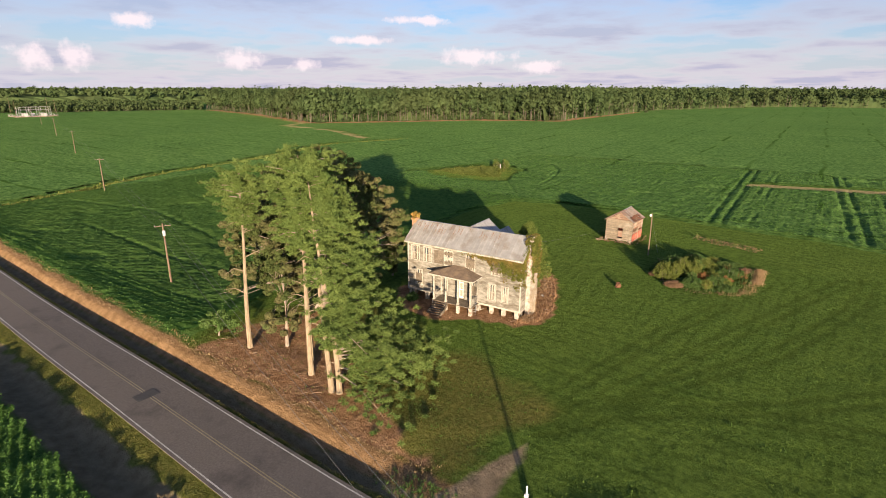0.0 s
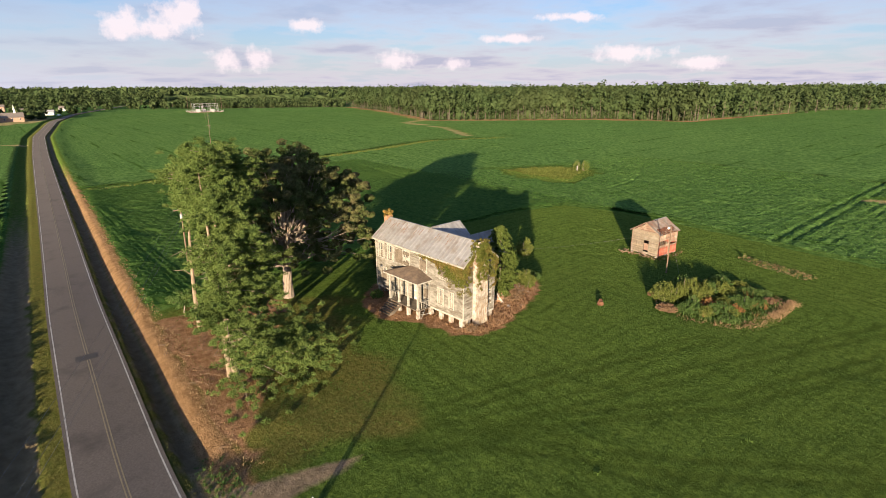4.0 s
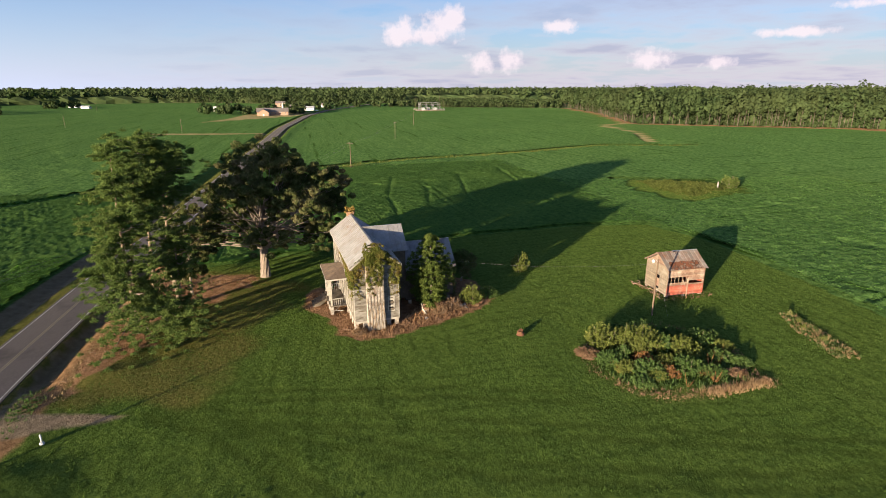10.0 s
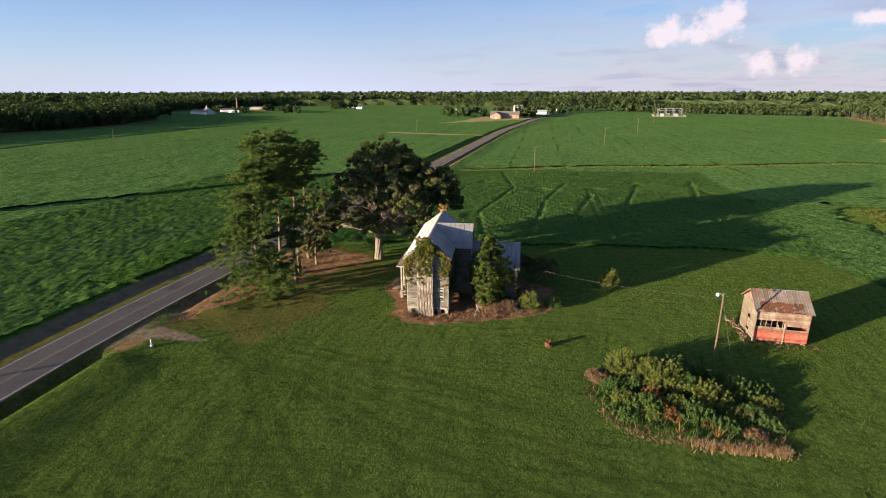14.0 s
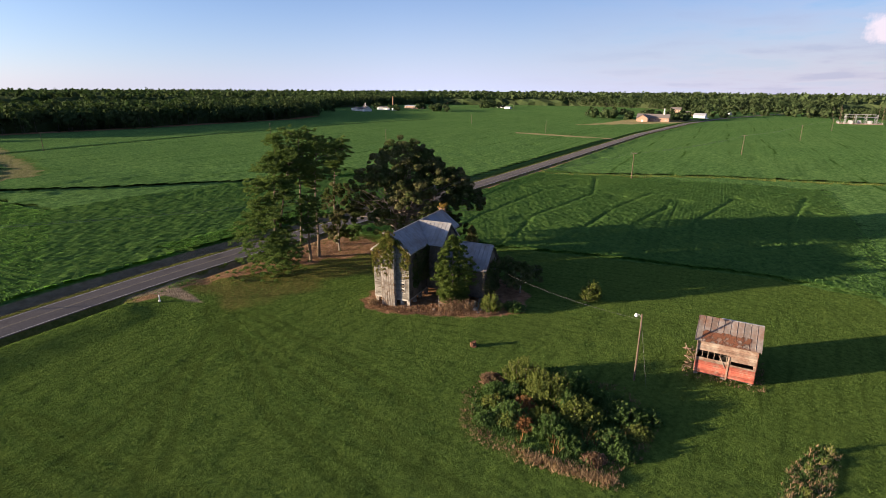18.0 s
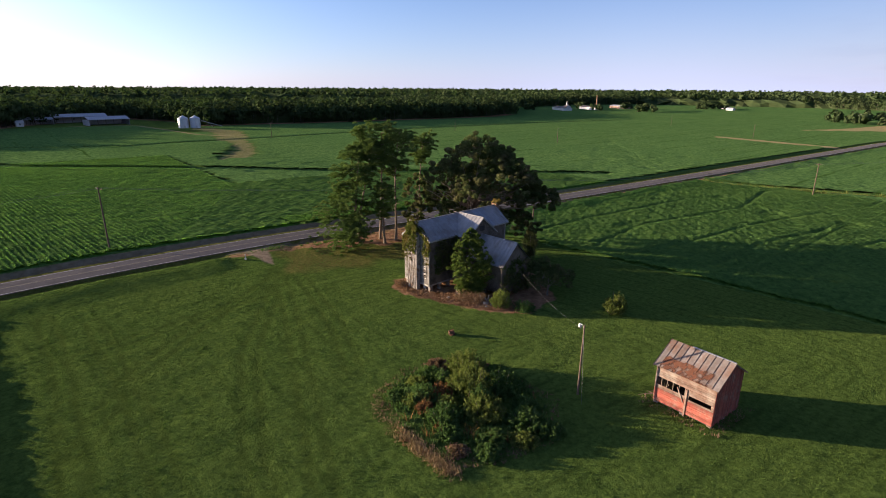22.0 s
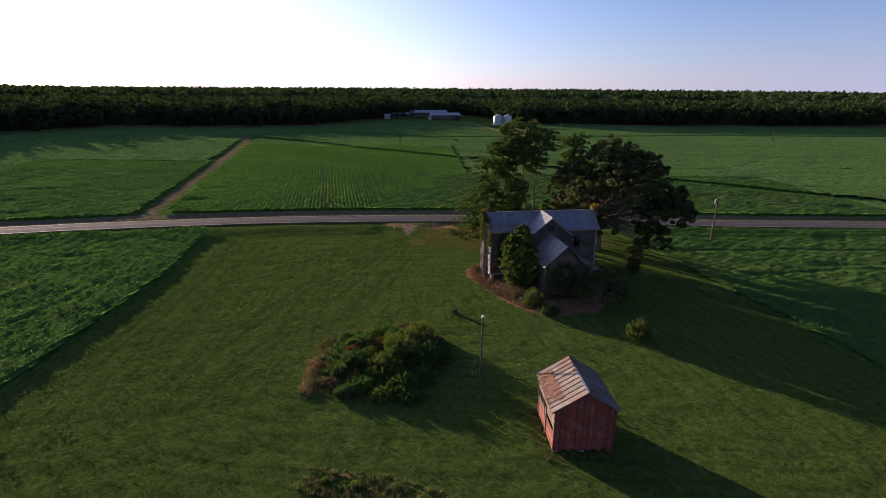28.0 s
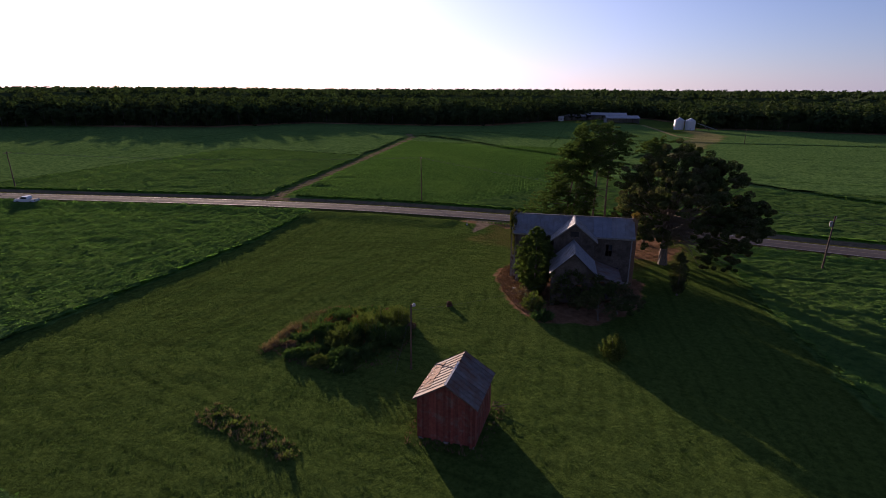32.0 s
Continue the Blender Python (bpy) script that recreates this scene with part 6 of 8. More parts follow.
def pickup(x, y, turn):
    g = float(land(np.array(x), np.array(y)))
    c = thing("pickup_truck", "white pickup truck parked on the road verge", "truck", at=(x, y, g), turn=turn)
    bm = bmesh.new()
    prism(bm, [(-2.6, 0.55), (2.6, 0.55), (2.65, 0.95), (2.45, 1.15), (1.2, 1.2), (-2.6, 1.2)], 1, -0.93, 0.93)
    part("body", bm, M_CARPAINT, c, "", 0.04)
    bm = bmesh.new()
    prism(bm, [(-0.95, 1.2), (1.25, 1.2), (0.6, 1.82), (-0.75, 1.85)], 1, -0.86, 0.86)
    part("cab", bm, M_CARPAINT, c, "", 0.05)
    for s in (-1, 1):
        bm = bmesh.new()
        prism(bm, [(-0.72, 1.27), (0.95, 1.27), (0.5, 1.74), (-0.62, 1.76)], 1, s * 0.862, s * 0.872)
        part("side_window", bm, M_GLASS, c)
    bm = bmesh.new()
    vs = [bm.verts.new(p) for p in ((1.26, -0.75, 1.24), (1.26, 0.75, 1.24), (0.68, 0.7, 1.79), (0.68, -0.7, 1.79))]
    bm.faces.new(vs)
    part("windscreen", bm, M_GLASS, c)
    # thin dark panel on the closed body, in place of an open bed
    part("load_bed_panel", boxes((-2.5, -1.05, -0.78, 0.78, 1.203, 1.21)), M_TYRE, c, "dark flat panel on top of the load bed")
    for sx in (-1.65, 1.7):
        for sy in (-0.86, 0.86):
            bm = bmesh.new()
            tube(bm, [(sx, sy - 0.12, 0.38), (sx, sy + 0.12, 0.38)], [0.38, 0.38], 16)
            w = part("wheel", bm, M_TYRE, c)
            bm = bmesh.new()
            tube(bm, [(sx, sy - 0.13, 0.38), (sx, sy + 0.13, 0.38)], [0.2, 0.2], 12)
            part("rim", bm, M_STEEL, w)
    for sy in (-0.7, 0.7):
        part("headlight", boxes((2.6, 2.67, sy - 0.15, sy + 0.15, 0.85, 1.0)), M_WHITE, c)
        part("tail_light", boxes((-2.63, -2.58, sy - 0.1, sy + 0.1, 0.85, 1.15)), M_RED, c)
    part("bumper", boxes((2.6, 2.75, -0.9, 0.9, 0.5, 0.7)), M_STEEL, c)


pickup(92.6, 50.6, 15)

# ---- trees ----
def leaf_cloud(centres, radii, count, size, flat=0.7, wide=0.55, brush=False, heart=None, loose=0.55):
    """Leaves on the skin of many small clumps, lying along it; brush: they stand out from it, as needles do. heart: the middle of the crown that a clump belongs to, one for each."""
    n = len(centres)
    k = rng.integers(0, n, count)
    d = rng.normal(size=(count, 3))
    d /= np.linalg.norm(d, axis=1)[:, None]
    if brush:
        d[:, 2] = np.abs(d[:, 2]) * 0.6 + 0.4 * d[:, 2]
    P = centres[k] + d * (1, 1, flat) * (radii[k] * rng.uniform(0.45, 1.0, count) ** 0.5)[:, None]
    out = d + rng.normal(size=(count, 3)) * loose
    if heart is not None:
        h = P - heart[k]
        out = out * 0.7 + h / (np.linalg.norm(h, axis=1)[:, None] + 1e-9)
    r = rng.normal(size=(count, 3))
    if brush:
        a = out
        b = np.cross(a, r)
    else:
        a = np.cross(out, r)
        b = np.cross(out, a)
    a = a / (np.linalg.norm(a, axis=1)[:, None] + 1e-9)
    b = b / (np.linalg.norm(b, axis=1)[:, None] + 1e-9)
    s = (size * rng.uniform(0.6, 1.4, count))[:, None]
    V = np.stack([P + a * s * 1.15, P - a * s * 0.7 + b * s * wide * 1.2, P - a * s * 0.7 - b * s * wide * 1.2], 1).reshape(-1, 3)
    return V, np.arange(len(V)).reshape(-1, 3)


def limb(t, pts, radii, bark):
    bm = bmesh.new()
    tube(bm, pts, radii, 5)
    part("limb", bm, bark, t)


def pine(x, y, h, lean, seed, low, reach, label, sun_side=0.0, dead=6, per=9, full=False, face=(0.55, 0.83)):
    """A loblolly pine: bare bowed trunk, drooping limbs in whorls, needle bursts at their outer ends."""
    r = random.Random(seed)
    g = float(ground_height(np.array(x), np.array(y)))
    t = thing("pine_tree", label, "tree", "pines by the road", at=(x, y, g))
    def axis(z):
        f = z / h
        return Vector((lean[0] * f * f + 0.25 * math.sin(f * 5 + seed), lean[1] * f * f + 0.2 * math.sin(f * 4 + seed * 2), z))
    zs = [-0.4, 0.0, 0.5] + [h * k / 10 for k in range(1, 11)]
    bm = bmesh.new()
    tube(bm, [axis(z) for z in zs], [0.44, 0.35, 0.30] + [0.28 * (1 - 0.93 * k / 10) + 0.02 for k in range(1, 11)], 9)
    part("trunk", bm, M_BARK, t, "tall bare reddish trunk")
    tips, dirs = [], []
    z = h * low
    a = r.uniform(0, 6.28)
    while z < h * 0.985:
        f = (z - h * low) / (h * (1 - low))
        for k in range(r.choice((2, 3, 3, 4))):
            a = math.atan2(face[1], face[0]) + r.gauss(0, 0.7) if full and r.random() < 0.92 * (1 - 0.75 * f) else a + 2.4 + r.uniform(-0.5, 0.5)
            d2 = Vector((math.cos(a), math.sin(a)))
            facing = 1 + sun_side * (1 - 0.7 * f) * d2.dot(Vector(face))
            shape = (0.95 - 0.62 * f) if full else (0.35 + 0.65 * math.sin(math.pi * min(1, 0.18 + 0.82 * (1 - f)) ** 0.9))
            ln = reach * shape * r.uniform(0.6, 1.15) * max(0.2, facing)
            if f > 0.85:
                ln *= 0.75
            rise = ((-0.30 if full else -0.12) + 0.5 * f) * ln * r.uniform(0.5, 1.2)
            p0 = axis(min(h * 0.985, z + r.uniform(-0.035, 0.035) * h))
            pts = [p0]
            for s in (0.35, 0.7, 1.0):
                pts.append(p0 + Vector((d2.x * ln * s + r.uniform(-0.2, 0.2), d2.y * ln * s + r.uniform(-0.2, 0.2), rise * s + 0.18 * ln * s * (1 - s) * 2)))
            limb(t, pts[:3] + [pts[2].lerp(pts[3], 0.4)], [0.08 * (1.2 - f), 0.05 * (1.2 - f), 0.03, 0.01], M_BARK_OAK)
            m = max(4, int(ln * (2.9 if full else 2.1)))
            for j in range(m):
                s = 0.3 + 0.74 * (j + r.random()) / m
                q0, q1, s0, s1 = (pts[0], pts[1], 0, 0.35) if s < 0.35 else (pts[1], pts[2], 0.35, 0.7) if s < 0.7 else (pts[2], pts[3], 0.7, 1.0)
                c = q0.lerp(q1, min(1.1, (s - s0) / (s1 - s0)))
                w = max(0.45, ln * 0.17) * (1.1 - abs(s - 0.65))
                for _ in range(3 if full else 2):
                    tips.append(c + Vector((r.gauss(0, 1) * w, r.gauss(0, 1) * w, r.gauss(0.2, 0.75) * w)))
                    dirs.append(r.uniform(0.24, 0.5))
        z += h * (1 - low) / (12 if not full else 20) * r.uniform(0.7, 1.3)
    for k in range(dead):
        zz, aa = h * r.uniform(low * 0.45, low * 1.25), r.uniform(0, 6.28)
        p0 = axis(zz)
        ln = r.uniform(0.8, 2.8)
        limb(t, [p0, p0 + Vector((math.cos(aa) * ln * 0.5, math.sin(aa) * ln * 0.5, ln * 0.25)), p0 + Vector((math.cos(aa + 0.3) * ln, math.sin(aa + 0.3) * ln, ln * r.uniform(-0.1, 0.5)))], [0.055, 0.04, 0.012], M_BARK)
    V, F = leaf_cloud(np.array([tuple(v) for v in tips]), np.array(dirs), len(tips) * per, 0.19, 0.8, 0.13, True, None, 0.5)
    ob = new("crown", mesh("crown", V, F, M_PINE))
    ob.parent = t
    return t


pine(-36.9, 30.5, 22.3, (-1.9, -0.2), 1, 0.13, 5.6, "large pine clothed in needles almost to the ground", 0.95, 3, 78, True, (0.8, 0.6))
pine(-37.7, 30.5, 20.2, (-3.4, 1.2), 2, 0.66, 3.6, "leaning pine with a long bare trunk", 0.3, 8, 84)
pine(-41.9, 31.4, 23.0, (-0.9, 0.9), 3, 0.62, 4.6, "tall pine with a bare trunk and broad top", 0.15, 12, 84)
pine(-44.2, 33.3, 21.8, (-1.2, 0.9), 4, 0.62, 4.6, "tall pine with broken dead limbs", 0.2, 14, 84)
pine(-52.3, 31.1, 20.6, (-0.2, 0.6), 5, 0.74, 2.9, "slender pine with a bare trunk", 0.0, 10, 84)
pine(-41.0, 34.6, 12.5, (0.8, 0.6), 6, 0.45, 2.6, "younger pine with boughs low on its trunk", 0.4, 4, 70)


def broadleaf(x, y, h, name, label, lobes, trunk_r, seed, leaves, mat, bark, leaf=0.26, dead=10, group="", clumps=150, cat="tree"):
    """A trunk that forks into limbs, and a crown of clumps gathered in lobes: (dx, dy, z, radius, flatness)."""
    r = random.Random(seed)
    g = float(ground_height(np.array(x), np.array(y)))
    t = thing(name, label, cat, group, at=(x, y, g))
    fork = h * 0.2
    bm = bmesh.new()
    tube(bm, [(0, 0, -0.4), (0, 0, 0.1), (0.05, 0.02, fork * 0.5), (0.1, 0.1, fork), (0.1, 0.2, h * 0.42), (0, 0, h * 0.7)], [trunk_r * 1.5, trunk_r * 1.15, trunk_r * 0.9, trunk_r * 0.8, trunk_r * 0.5, trunk_r * 0.15], 10)
    part("trunk", bm, bark, t)
    C, R = [], []
    weights = [l[3] ** 2 for l in lobes]
    for k in range(int(clumps * 2.6)):
        dx, dy, z, rad, fl = r.choices(lobes, weights)[0]
        v = Vector((r.gauss(0, 1), r.gauss(0, 1), r.gauss(0, 1))).normalized()
        if v.z < -0.35:
            v.z *= -0.6
        c = Vector((dx, dy, z)) + Vector((v.x, v.y, v.z * fl)) * rad * (r.uniform(0.55, 1.02) ** 0.6)
        C.append(tuple(c))
        R.append(r.uniform(0.4, 0.95) * (0.4 + rad * 0.10))
        if k % 10 == 0:
            p0 = Vector((0.1, 0.1, fork * r.uniform(0.9, 2.2)))
            mid = p0.lerp(c, 0.5) + Vector((r.uniform(-0.6, 0.6), r.uniform(-0.6, 0.6), r.uniform(-0.2, 0.8)))
            limb(t, [p0, p0.lerp(mid, 0.5) + Vector((0, 0, 0.2)), mid, c], [trunk_r * 0.2, trunk_r * 0.13, trunk_r * 0.07, 0.02], bark)
    for k in range(dead):
        dx, dy, z, rad, fl = r.choice(lobes)
        a = r.uniform(0, 6.28)
        c = Vector((dx + math.cos(a) * rad * 1.0, dy + math.sin(a) * rad * 1.0, z + r.uniform(-0.5, 0.4) * rad))
        p0 = Vector((0, 0, fork * r.uniform(1, 2)))
        limb(t, [p0, p0.lerp(c, 0.55) + Vector((r.uniform(-0.8, 0.8), r.uniform(-0.8, 0.8), 0.4)), c], [trunk_r * 0.13, trunk_r * 0.075, 0.015], bark)
    V, F = leaf_cloud(np.array(C), np.array(R), int(leaves * 3.2), leaf * 0.54)
    ob = new("crown", mesh("crown", V, F, mat))
    ob.parent = t
    return t


broadleaf(-55.3, 43.8, 22, "oak_tree", "huge spreading dark oak with pale bare limbs showing", [(-0.6, 1.2, 16.3, 6.6, 0.9), (4.0, -1.6, 13.2, 5.3, 0.9), (-5.8, 1.8, 14.4, 5.9, 0.9), (-11.0, 3.5, 9.4, 4.8, 0.95), (-9.6, 9.2, 9.0, 4.3, 0.9), (-1.5, 9.0, 13.2, 5.6, 0.85), (-4, -5.5, 10.5, 5.4, 0.9), (4.4, 6.4, 11.4, 4.6, 0.9), (-6.5, 10.0, 8.6, 4.6, 0.9), (2.0, -5.0, 8.0, 4.0, 0.8), (-9.5, -2.5, 7.5, 4.4, 0.9), (6.0, 2.0, 7.0, 3.6, 0.9), (-3.5, -8.5, 6.0, 3.4, 0.9), (3.5, 9.5, 7.0, 3.6, 0.9), (-7.0, 7.0, 5.0, 3.2, 0.8), (-8.0, 8.5, 3.4, 3.0, 0.8), (-10.5, 1.0, 3.6, 3.2, 0.8)], 0.75, 11, 78000, M_OAK, M_BARK_OAK, 0.25, 100, clumps=450)
broadleaf(-49.6, 34.0, 15, "young_oak", "smaller leafy tree filling the gap between pines", [(0, 0, 9.8, 3.2, 1.2), (-1.5, 1.5, 7, 3.0, 1.0), (1.6, 0.8, 6.0, 2.4, 1.0), (0.3, -0.6, 3.2, 2.2, 0.9), (-1.2, 0.6, 2.4, 2.0, 0.9)], 0.2, 12, 12000, M_OAK, M_BARK_OAK, 0.22, 0, clumps=70)
broadleaf(-58.5, 30.5, 4.2, "roadside_shrub", "low leafy shrub at the edge of the bank", [(0, 0, 1.6, 1.9, 0.8), (1.5, 0.6, 1.2, 1.4, 0.8)], 0.08, 13, 1500, M_WEED, M_BARK_OAK, 0.17, 0, clumps=26, cat="shrub")


def cedar(x, y, h, rad, seed, leaves, mat, label, name="cedar_tree", lump=1.0):
    """A conical evergreen: upswept sprays round a stem, with an uneven, feathered outline."""
    r = random.Random(seed)
    g = float(ground_height(np.array(x), np.array(y)))
    t = thing(name, label, "tree", at=(x, y, g))
    bm = bmesh.new()
    tube(bm, [(0, 0, -0.3), (0, 0.05, h * 0.4), (0.05, 0, h * 0.95)], [0.2, 0.13, 0.02], 7)
    part("trunk", bm, M_BARK_OAK, t)
    C, R = [], []
    for k in range(760):
        f = r.random() ** 1.15
        a = r.uniform(0, 6.28)
        rr = rad * min(1, 1.6 * (f + 0.16)) * (1 - f) ** 0.6 * (0.75 + 0.25 * math.sin(a * 3 + seed)) * r.uniform(0.62, 1.25)
        C.append((math.cos(a) * rr, math.sin(a) * rr, 0.5 + f * (h - 0.6)))
        R.append((0.17 + 0.25 * (1 - f)) * lump)
    V, F = leaf_cloud(np.array(C), np.array(R), leaves * 3, 0.15, 1.2, 0.24, True)
    ob = new("crown", mesh("crown", V, F, mat))
    ob.parent = t


cedar(-35.8, 66.9, 10.4, 4.7, 21, 15000, M_CEDAR, "shaggy green cedar growing against the rear of the farmhouse")
cedar(-56.4, 59.6, 6.8, 2.0, 22, 2600, M_OAK, "dark pointed cedar at the edge of the yard")
broadleaf(-45.4, 73.6, 5.0, "yard_tree", "dark bushy tree behind the kitchen wing", [(0, 0, 3.0, 2.3, 0.9), (-2.5, 1, 2.2, 1.9, 0.9), (1.8, -0.6, 2.0, 1.6, 0.9)], 0.14, 23, 2600, M_OAK, M_BARK_OAK, 0.2, 2, clumps=44)
broadleaf(-47.8, 70.5, 5.0, "yard_tree", "dark bushy tree beside the back porch", [(0, 0, 2.8, 2.1, 0.9), (-1.8, 1, 2.0, 1.6, 0.9)], 0.12, 24, 1800, M_OAK, M_BARK_OAK, 0.2, 2, clumps=34)


def shrub(x, y, rad, h, seed, leaves, mat, label, leaf=0.15, name="shrub", group="", upright=0.5):
    """A bush of arching stems, each set with small leaves along its upper part."""
    r = random.Random(seed)
    g = float(ground_height(np.array(x), np.array(y)))
    t = thing(name, label, "shrub", group, at=(x, y, g))
    bm = bmesh.new()
    C, R = [], []
    for k in range(int(40 + 42 * rad)):
        a, rr = r.uniform(0, 6.28), rad * math.sqrt(r.random())
        tip = Vector((math.cos(a) * rr, math.sin(a) * rr, h * r.uniform(0.55, 1.1) * (1 - 0.6 * (rr / rad) ** 2)))
        foot = Vector((tip.x * upright, tip.y * upright, -0.1))
        mid = foot.lerp(tip, 0.55) + Vector((0, 0, tip.z * 0.18))
        if k % 8 == 0:
            tube(bm, [foot, mid, tip], [0.03, 0.02, 0.006], 4)
        for j in range(6):
            f = 0.25 + 0.75 * j / 5
            p = foot.lerp(mid, f / 0.55) if f < 0.55 else mid.lerp(tip, (f - 0.55) / 0.45)
            C.append((p.x + r.gauss(0, 0.08), p.y + r.gauss(0, 0.08), max(0.08, p.z)))
            R.append(r.uniform(0.08, 0.19) * (0.6 + 0.25 * rad) * (1.15 - 0.6 * f))
    tagged(part("stems", bm, M_BARK_OAK, t), kind="stuff")
    V, F = leaf_cloud(np.array(C), np.array(R), int(leaves * 2.4), leaf * 0.62, 1.0, 0.42, False, None, 0.8)
    ob = new("leaves", mesh("leaves", V, F, mat))
    ob.parent = t


shrub(-47.5, 84.0, 1.7, 3.1, 31, 5200, M_WEED_PALE, "single bright green shrub standing in the lawn")
shrub(-36.6, 72.8, 1.8, 2.6, 32, 2600, M_WEED_PALE, "yellow-green bush beside the ruined rear of the farmhouse")
shrub(-35.0, 69.6, 1.6, 1.7, 33, 1700, M_DEADWEED, "brown dying bush beside the farmhouse", 0.09)
shrub(-34.2, 67.6, 1.6, 1.6, 34, 1700, M_DEADWEED, "brown dying bush beside the farmhouse", 0.09)
shrub(-38.2, 75.6, 1.8, 1.4, 35, 1800, M_WEED, "low green weeds at the end of the brush")
shrub(-30.0, 57.0, 1.0, 1.0, 36, 900, M_DEADWEED, "dead brown brush by the end chimney", 0.09)
shrub(-47.0, 53.6, 1.0, 1.2, 37, 1100, M_WEED, "green weeds by the porch steps")

# ---- vines, brush, weeds ----
def leaf_thing(name, label, cat, C, R, count, size, mat, flat=1.0, wide=0.5, kind="stuff", group=""):
    V, F = leaf_cloud(np.array(C), np.array(R), count, size, flat, wide)
    return tagged(new(name, mesh(name, V, F, mat)), label, cat, group, kind)


def vines():
    r = random.Random(77)
    C, R = [], []
    for k in range(320):                      # the east gable, thick at the top
        y = r.uniform(56.2, 62.2)
        hi = EAVE + 2.5 * (1 - abs(y - HRY) / 3.0)
        z = hi - abs(r.gauss(0, 0.6 + 1.1 * (abs(y - HRY) > 1.6)))
        C.append((HX1 + r.uniform(0.05, 0.25) + (0.65 if 57.9 < y < 60.1 and z < 11.2 else 0), y, z))
        R.append(r.uniform(0.14, 0.34))
    for k in range(60):                      # a mat over the chimney's top and the ridge end
        C.append((HX1 + r.uniform(-0.35, 0.95), r.uniform(57.8, 60.1), r.uniform(9.3, 11.2)))
        R.append(r.uniform(0.14, 0.28))
    for k in range(130):                       # streaks down the chimney
        y = r.uniform(57.9, 60.0)
        C.append((HX1 + 0.76, y, 9.6 - abs(r.gauss(0, 2.0))))
        R.append(r.uniform(0.1, 0.28))
    for k in range(230):                      # round the corner on to the front
        x = HX1 - abs(r.gauss(0, 2.7))
        C.append((x, HY0 - r.uniform(0.08, 0.3), EAVE - 0.25 - abs(r.gauss(0, 1.6)) * max(0.12, 1 - (HX1 - x) / 6.5)))
        R.append(r.uniform(0.15, 0.42))
    leaf_thing("climbing_vine", "green and yellowing vine covering the gable end and chimney", "vine", C, R, 56000, 0.068, M_VINE).matrix_world = HOUSE_M
    C, R = [], []
    for k in range(22):
        C.append((HX0 - 0.5 + r.uniform(-0.5, 0.5), 59.15 + r.uniform(-0.7, 0.7), r.uniform(10.75, 11.6)))
        R.append(r.uniform(0.14, 0.34))
    leaf_thing("chimney_creeper", "orange creeper on the red brick chimney", "vine", C, R, 1600, 0.075, M_VINE_OLD).matrix_world = HOUSE_M
    C, R = [], []
    for k in range(150):                       # dark creeper on the back wall and kitchen
        C.append((r.uniform(-38.0, -33), HY1 + 0.2, r.uniform(3, 8) ** 1.0))
        R.append(r.uniform(0.2, 0.5))
    for k in range(130):
        C.append((r.uniform(-44.5, -37.8), KY1 + 0.2, r.uniform(0.6, 5.6)))
        R.append(r.uniform(0.25, 0.6))
    leaf_thing("wall_creeper", "dark green creeper on the shaded rear walls", "vine", C, R, 7000, 0.15, M_OAK).matrix_world = HOUSE_M
    # bare stems on the chimney
    t = thing("vine_stem", "bare brown vine stems climbing the chimney", "vine")
    t.matrix_world = HOUSE_M
    for k in range(17):
        y = 57.95 + k * 0.125
        bm = bmesh.new()
        pts = [(HX1 + 0.74, y + 0.25 * math.sin(z * 0.9 + k * 2) * (0.4 + 0.05 * z), z) for z in np.linspace(0.1, r.uniform(6.5, 10), 14)]
        tube(bm, pts, [0.02 - 0.0009 * j for j in range(14)], 4)
        part("stem", bm, M_BARK, t)


vines()


def sticks(name, label, poly, n, seed, mat, ln=(0.6, 2.2), rad=0.02, h=0.25):
    """Fallen branches lying criss-cross."""
    r = random.Random(seed)
    bm = bmesh.new()
    xy = scatter(poly, n)
    z = ground_height(xy[:, 0], xy[:, 1])
    for (x, y), zz in zip(xy, z):
        a, l = r.uniform(0, 6.28), r.uniform(*ln)
        d = Vector((math.cos(a), math.sin(a), r.uniform(-0.1, 0.35)))
        p = Vector((x, y, zz + r.uniform(0.02, h)))
        tube(bm, [p - d * l * 0.5, p + Vector((r.uniform(-0.1, 0.1), r.uniform(-0.1, 0.1), 0.05)), p + d * l * 0.5], [rad * 1.4, rad, rad * 0.4], 4, False)
    return tagged(part(name, bm, mat), label, "brush", kind="stuff")


EAST_BRUSH = [(-31.2, 54.8), (-28.8, 57.2), (-29.0, 62), (-31, 67), (-34.4, 73), (-38, 76), (-37.8, 72), (-36, 64.5), (-31.8, 62.4)]
sticks("dead_branches", "grey dead branches lying beside the farmhouse", EAST_BRUSH, 90, 5, M_RUBBLE, (0.3, 1.3), 0.016, 0.35)
sticks("fallen_branches", "broken pine branches in the leaf litter", TREE_LITTER, 120, 6, M_RUBBLE, (0.3, 1.6), 0.018, 0.12)
xy = scatter(EAST_BRUSH, 1700)
tufts("dead_brush", "brown dead weeds round the farmhouse", "weeds", xy, rng.uniform(0.15, 0.42, len(xy)), 10, M_LITTER, 0.16, 1.6)
xy = scatter(HOUSE_LITTER, 1100)
k_ = ~((xy[:, 0] > HX0 - 0.3) & (xy[:, 0] < HX1 + 0.3) & (xy[:, 1] > HY0 - 0.2) & (xy[:, 1] < 71))
tufts("dead_weeds", "brown dead weeds along the farmhouse walls", "weeds", xy[k_], rng.uniform(0.12, 0.35, k_.sum()), 8, M_LITTER, 0.16, 1.6)
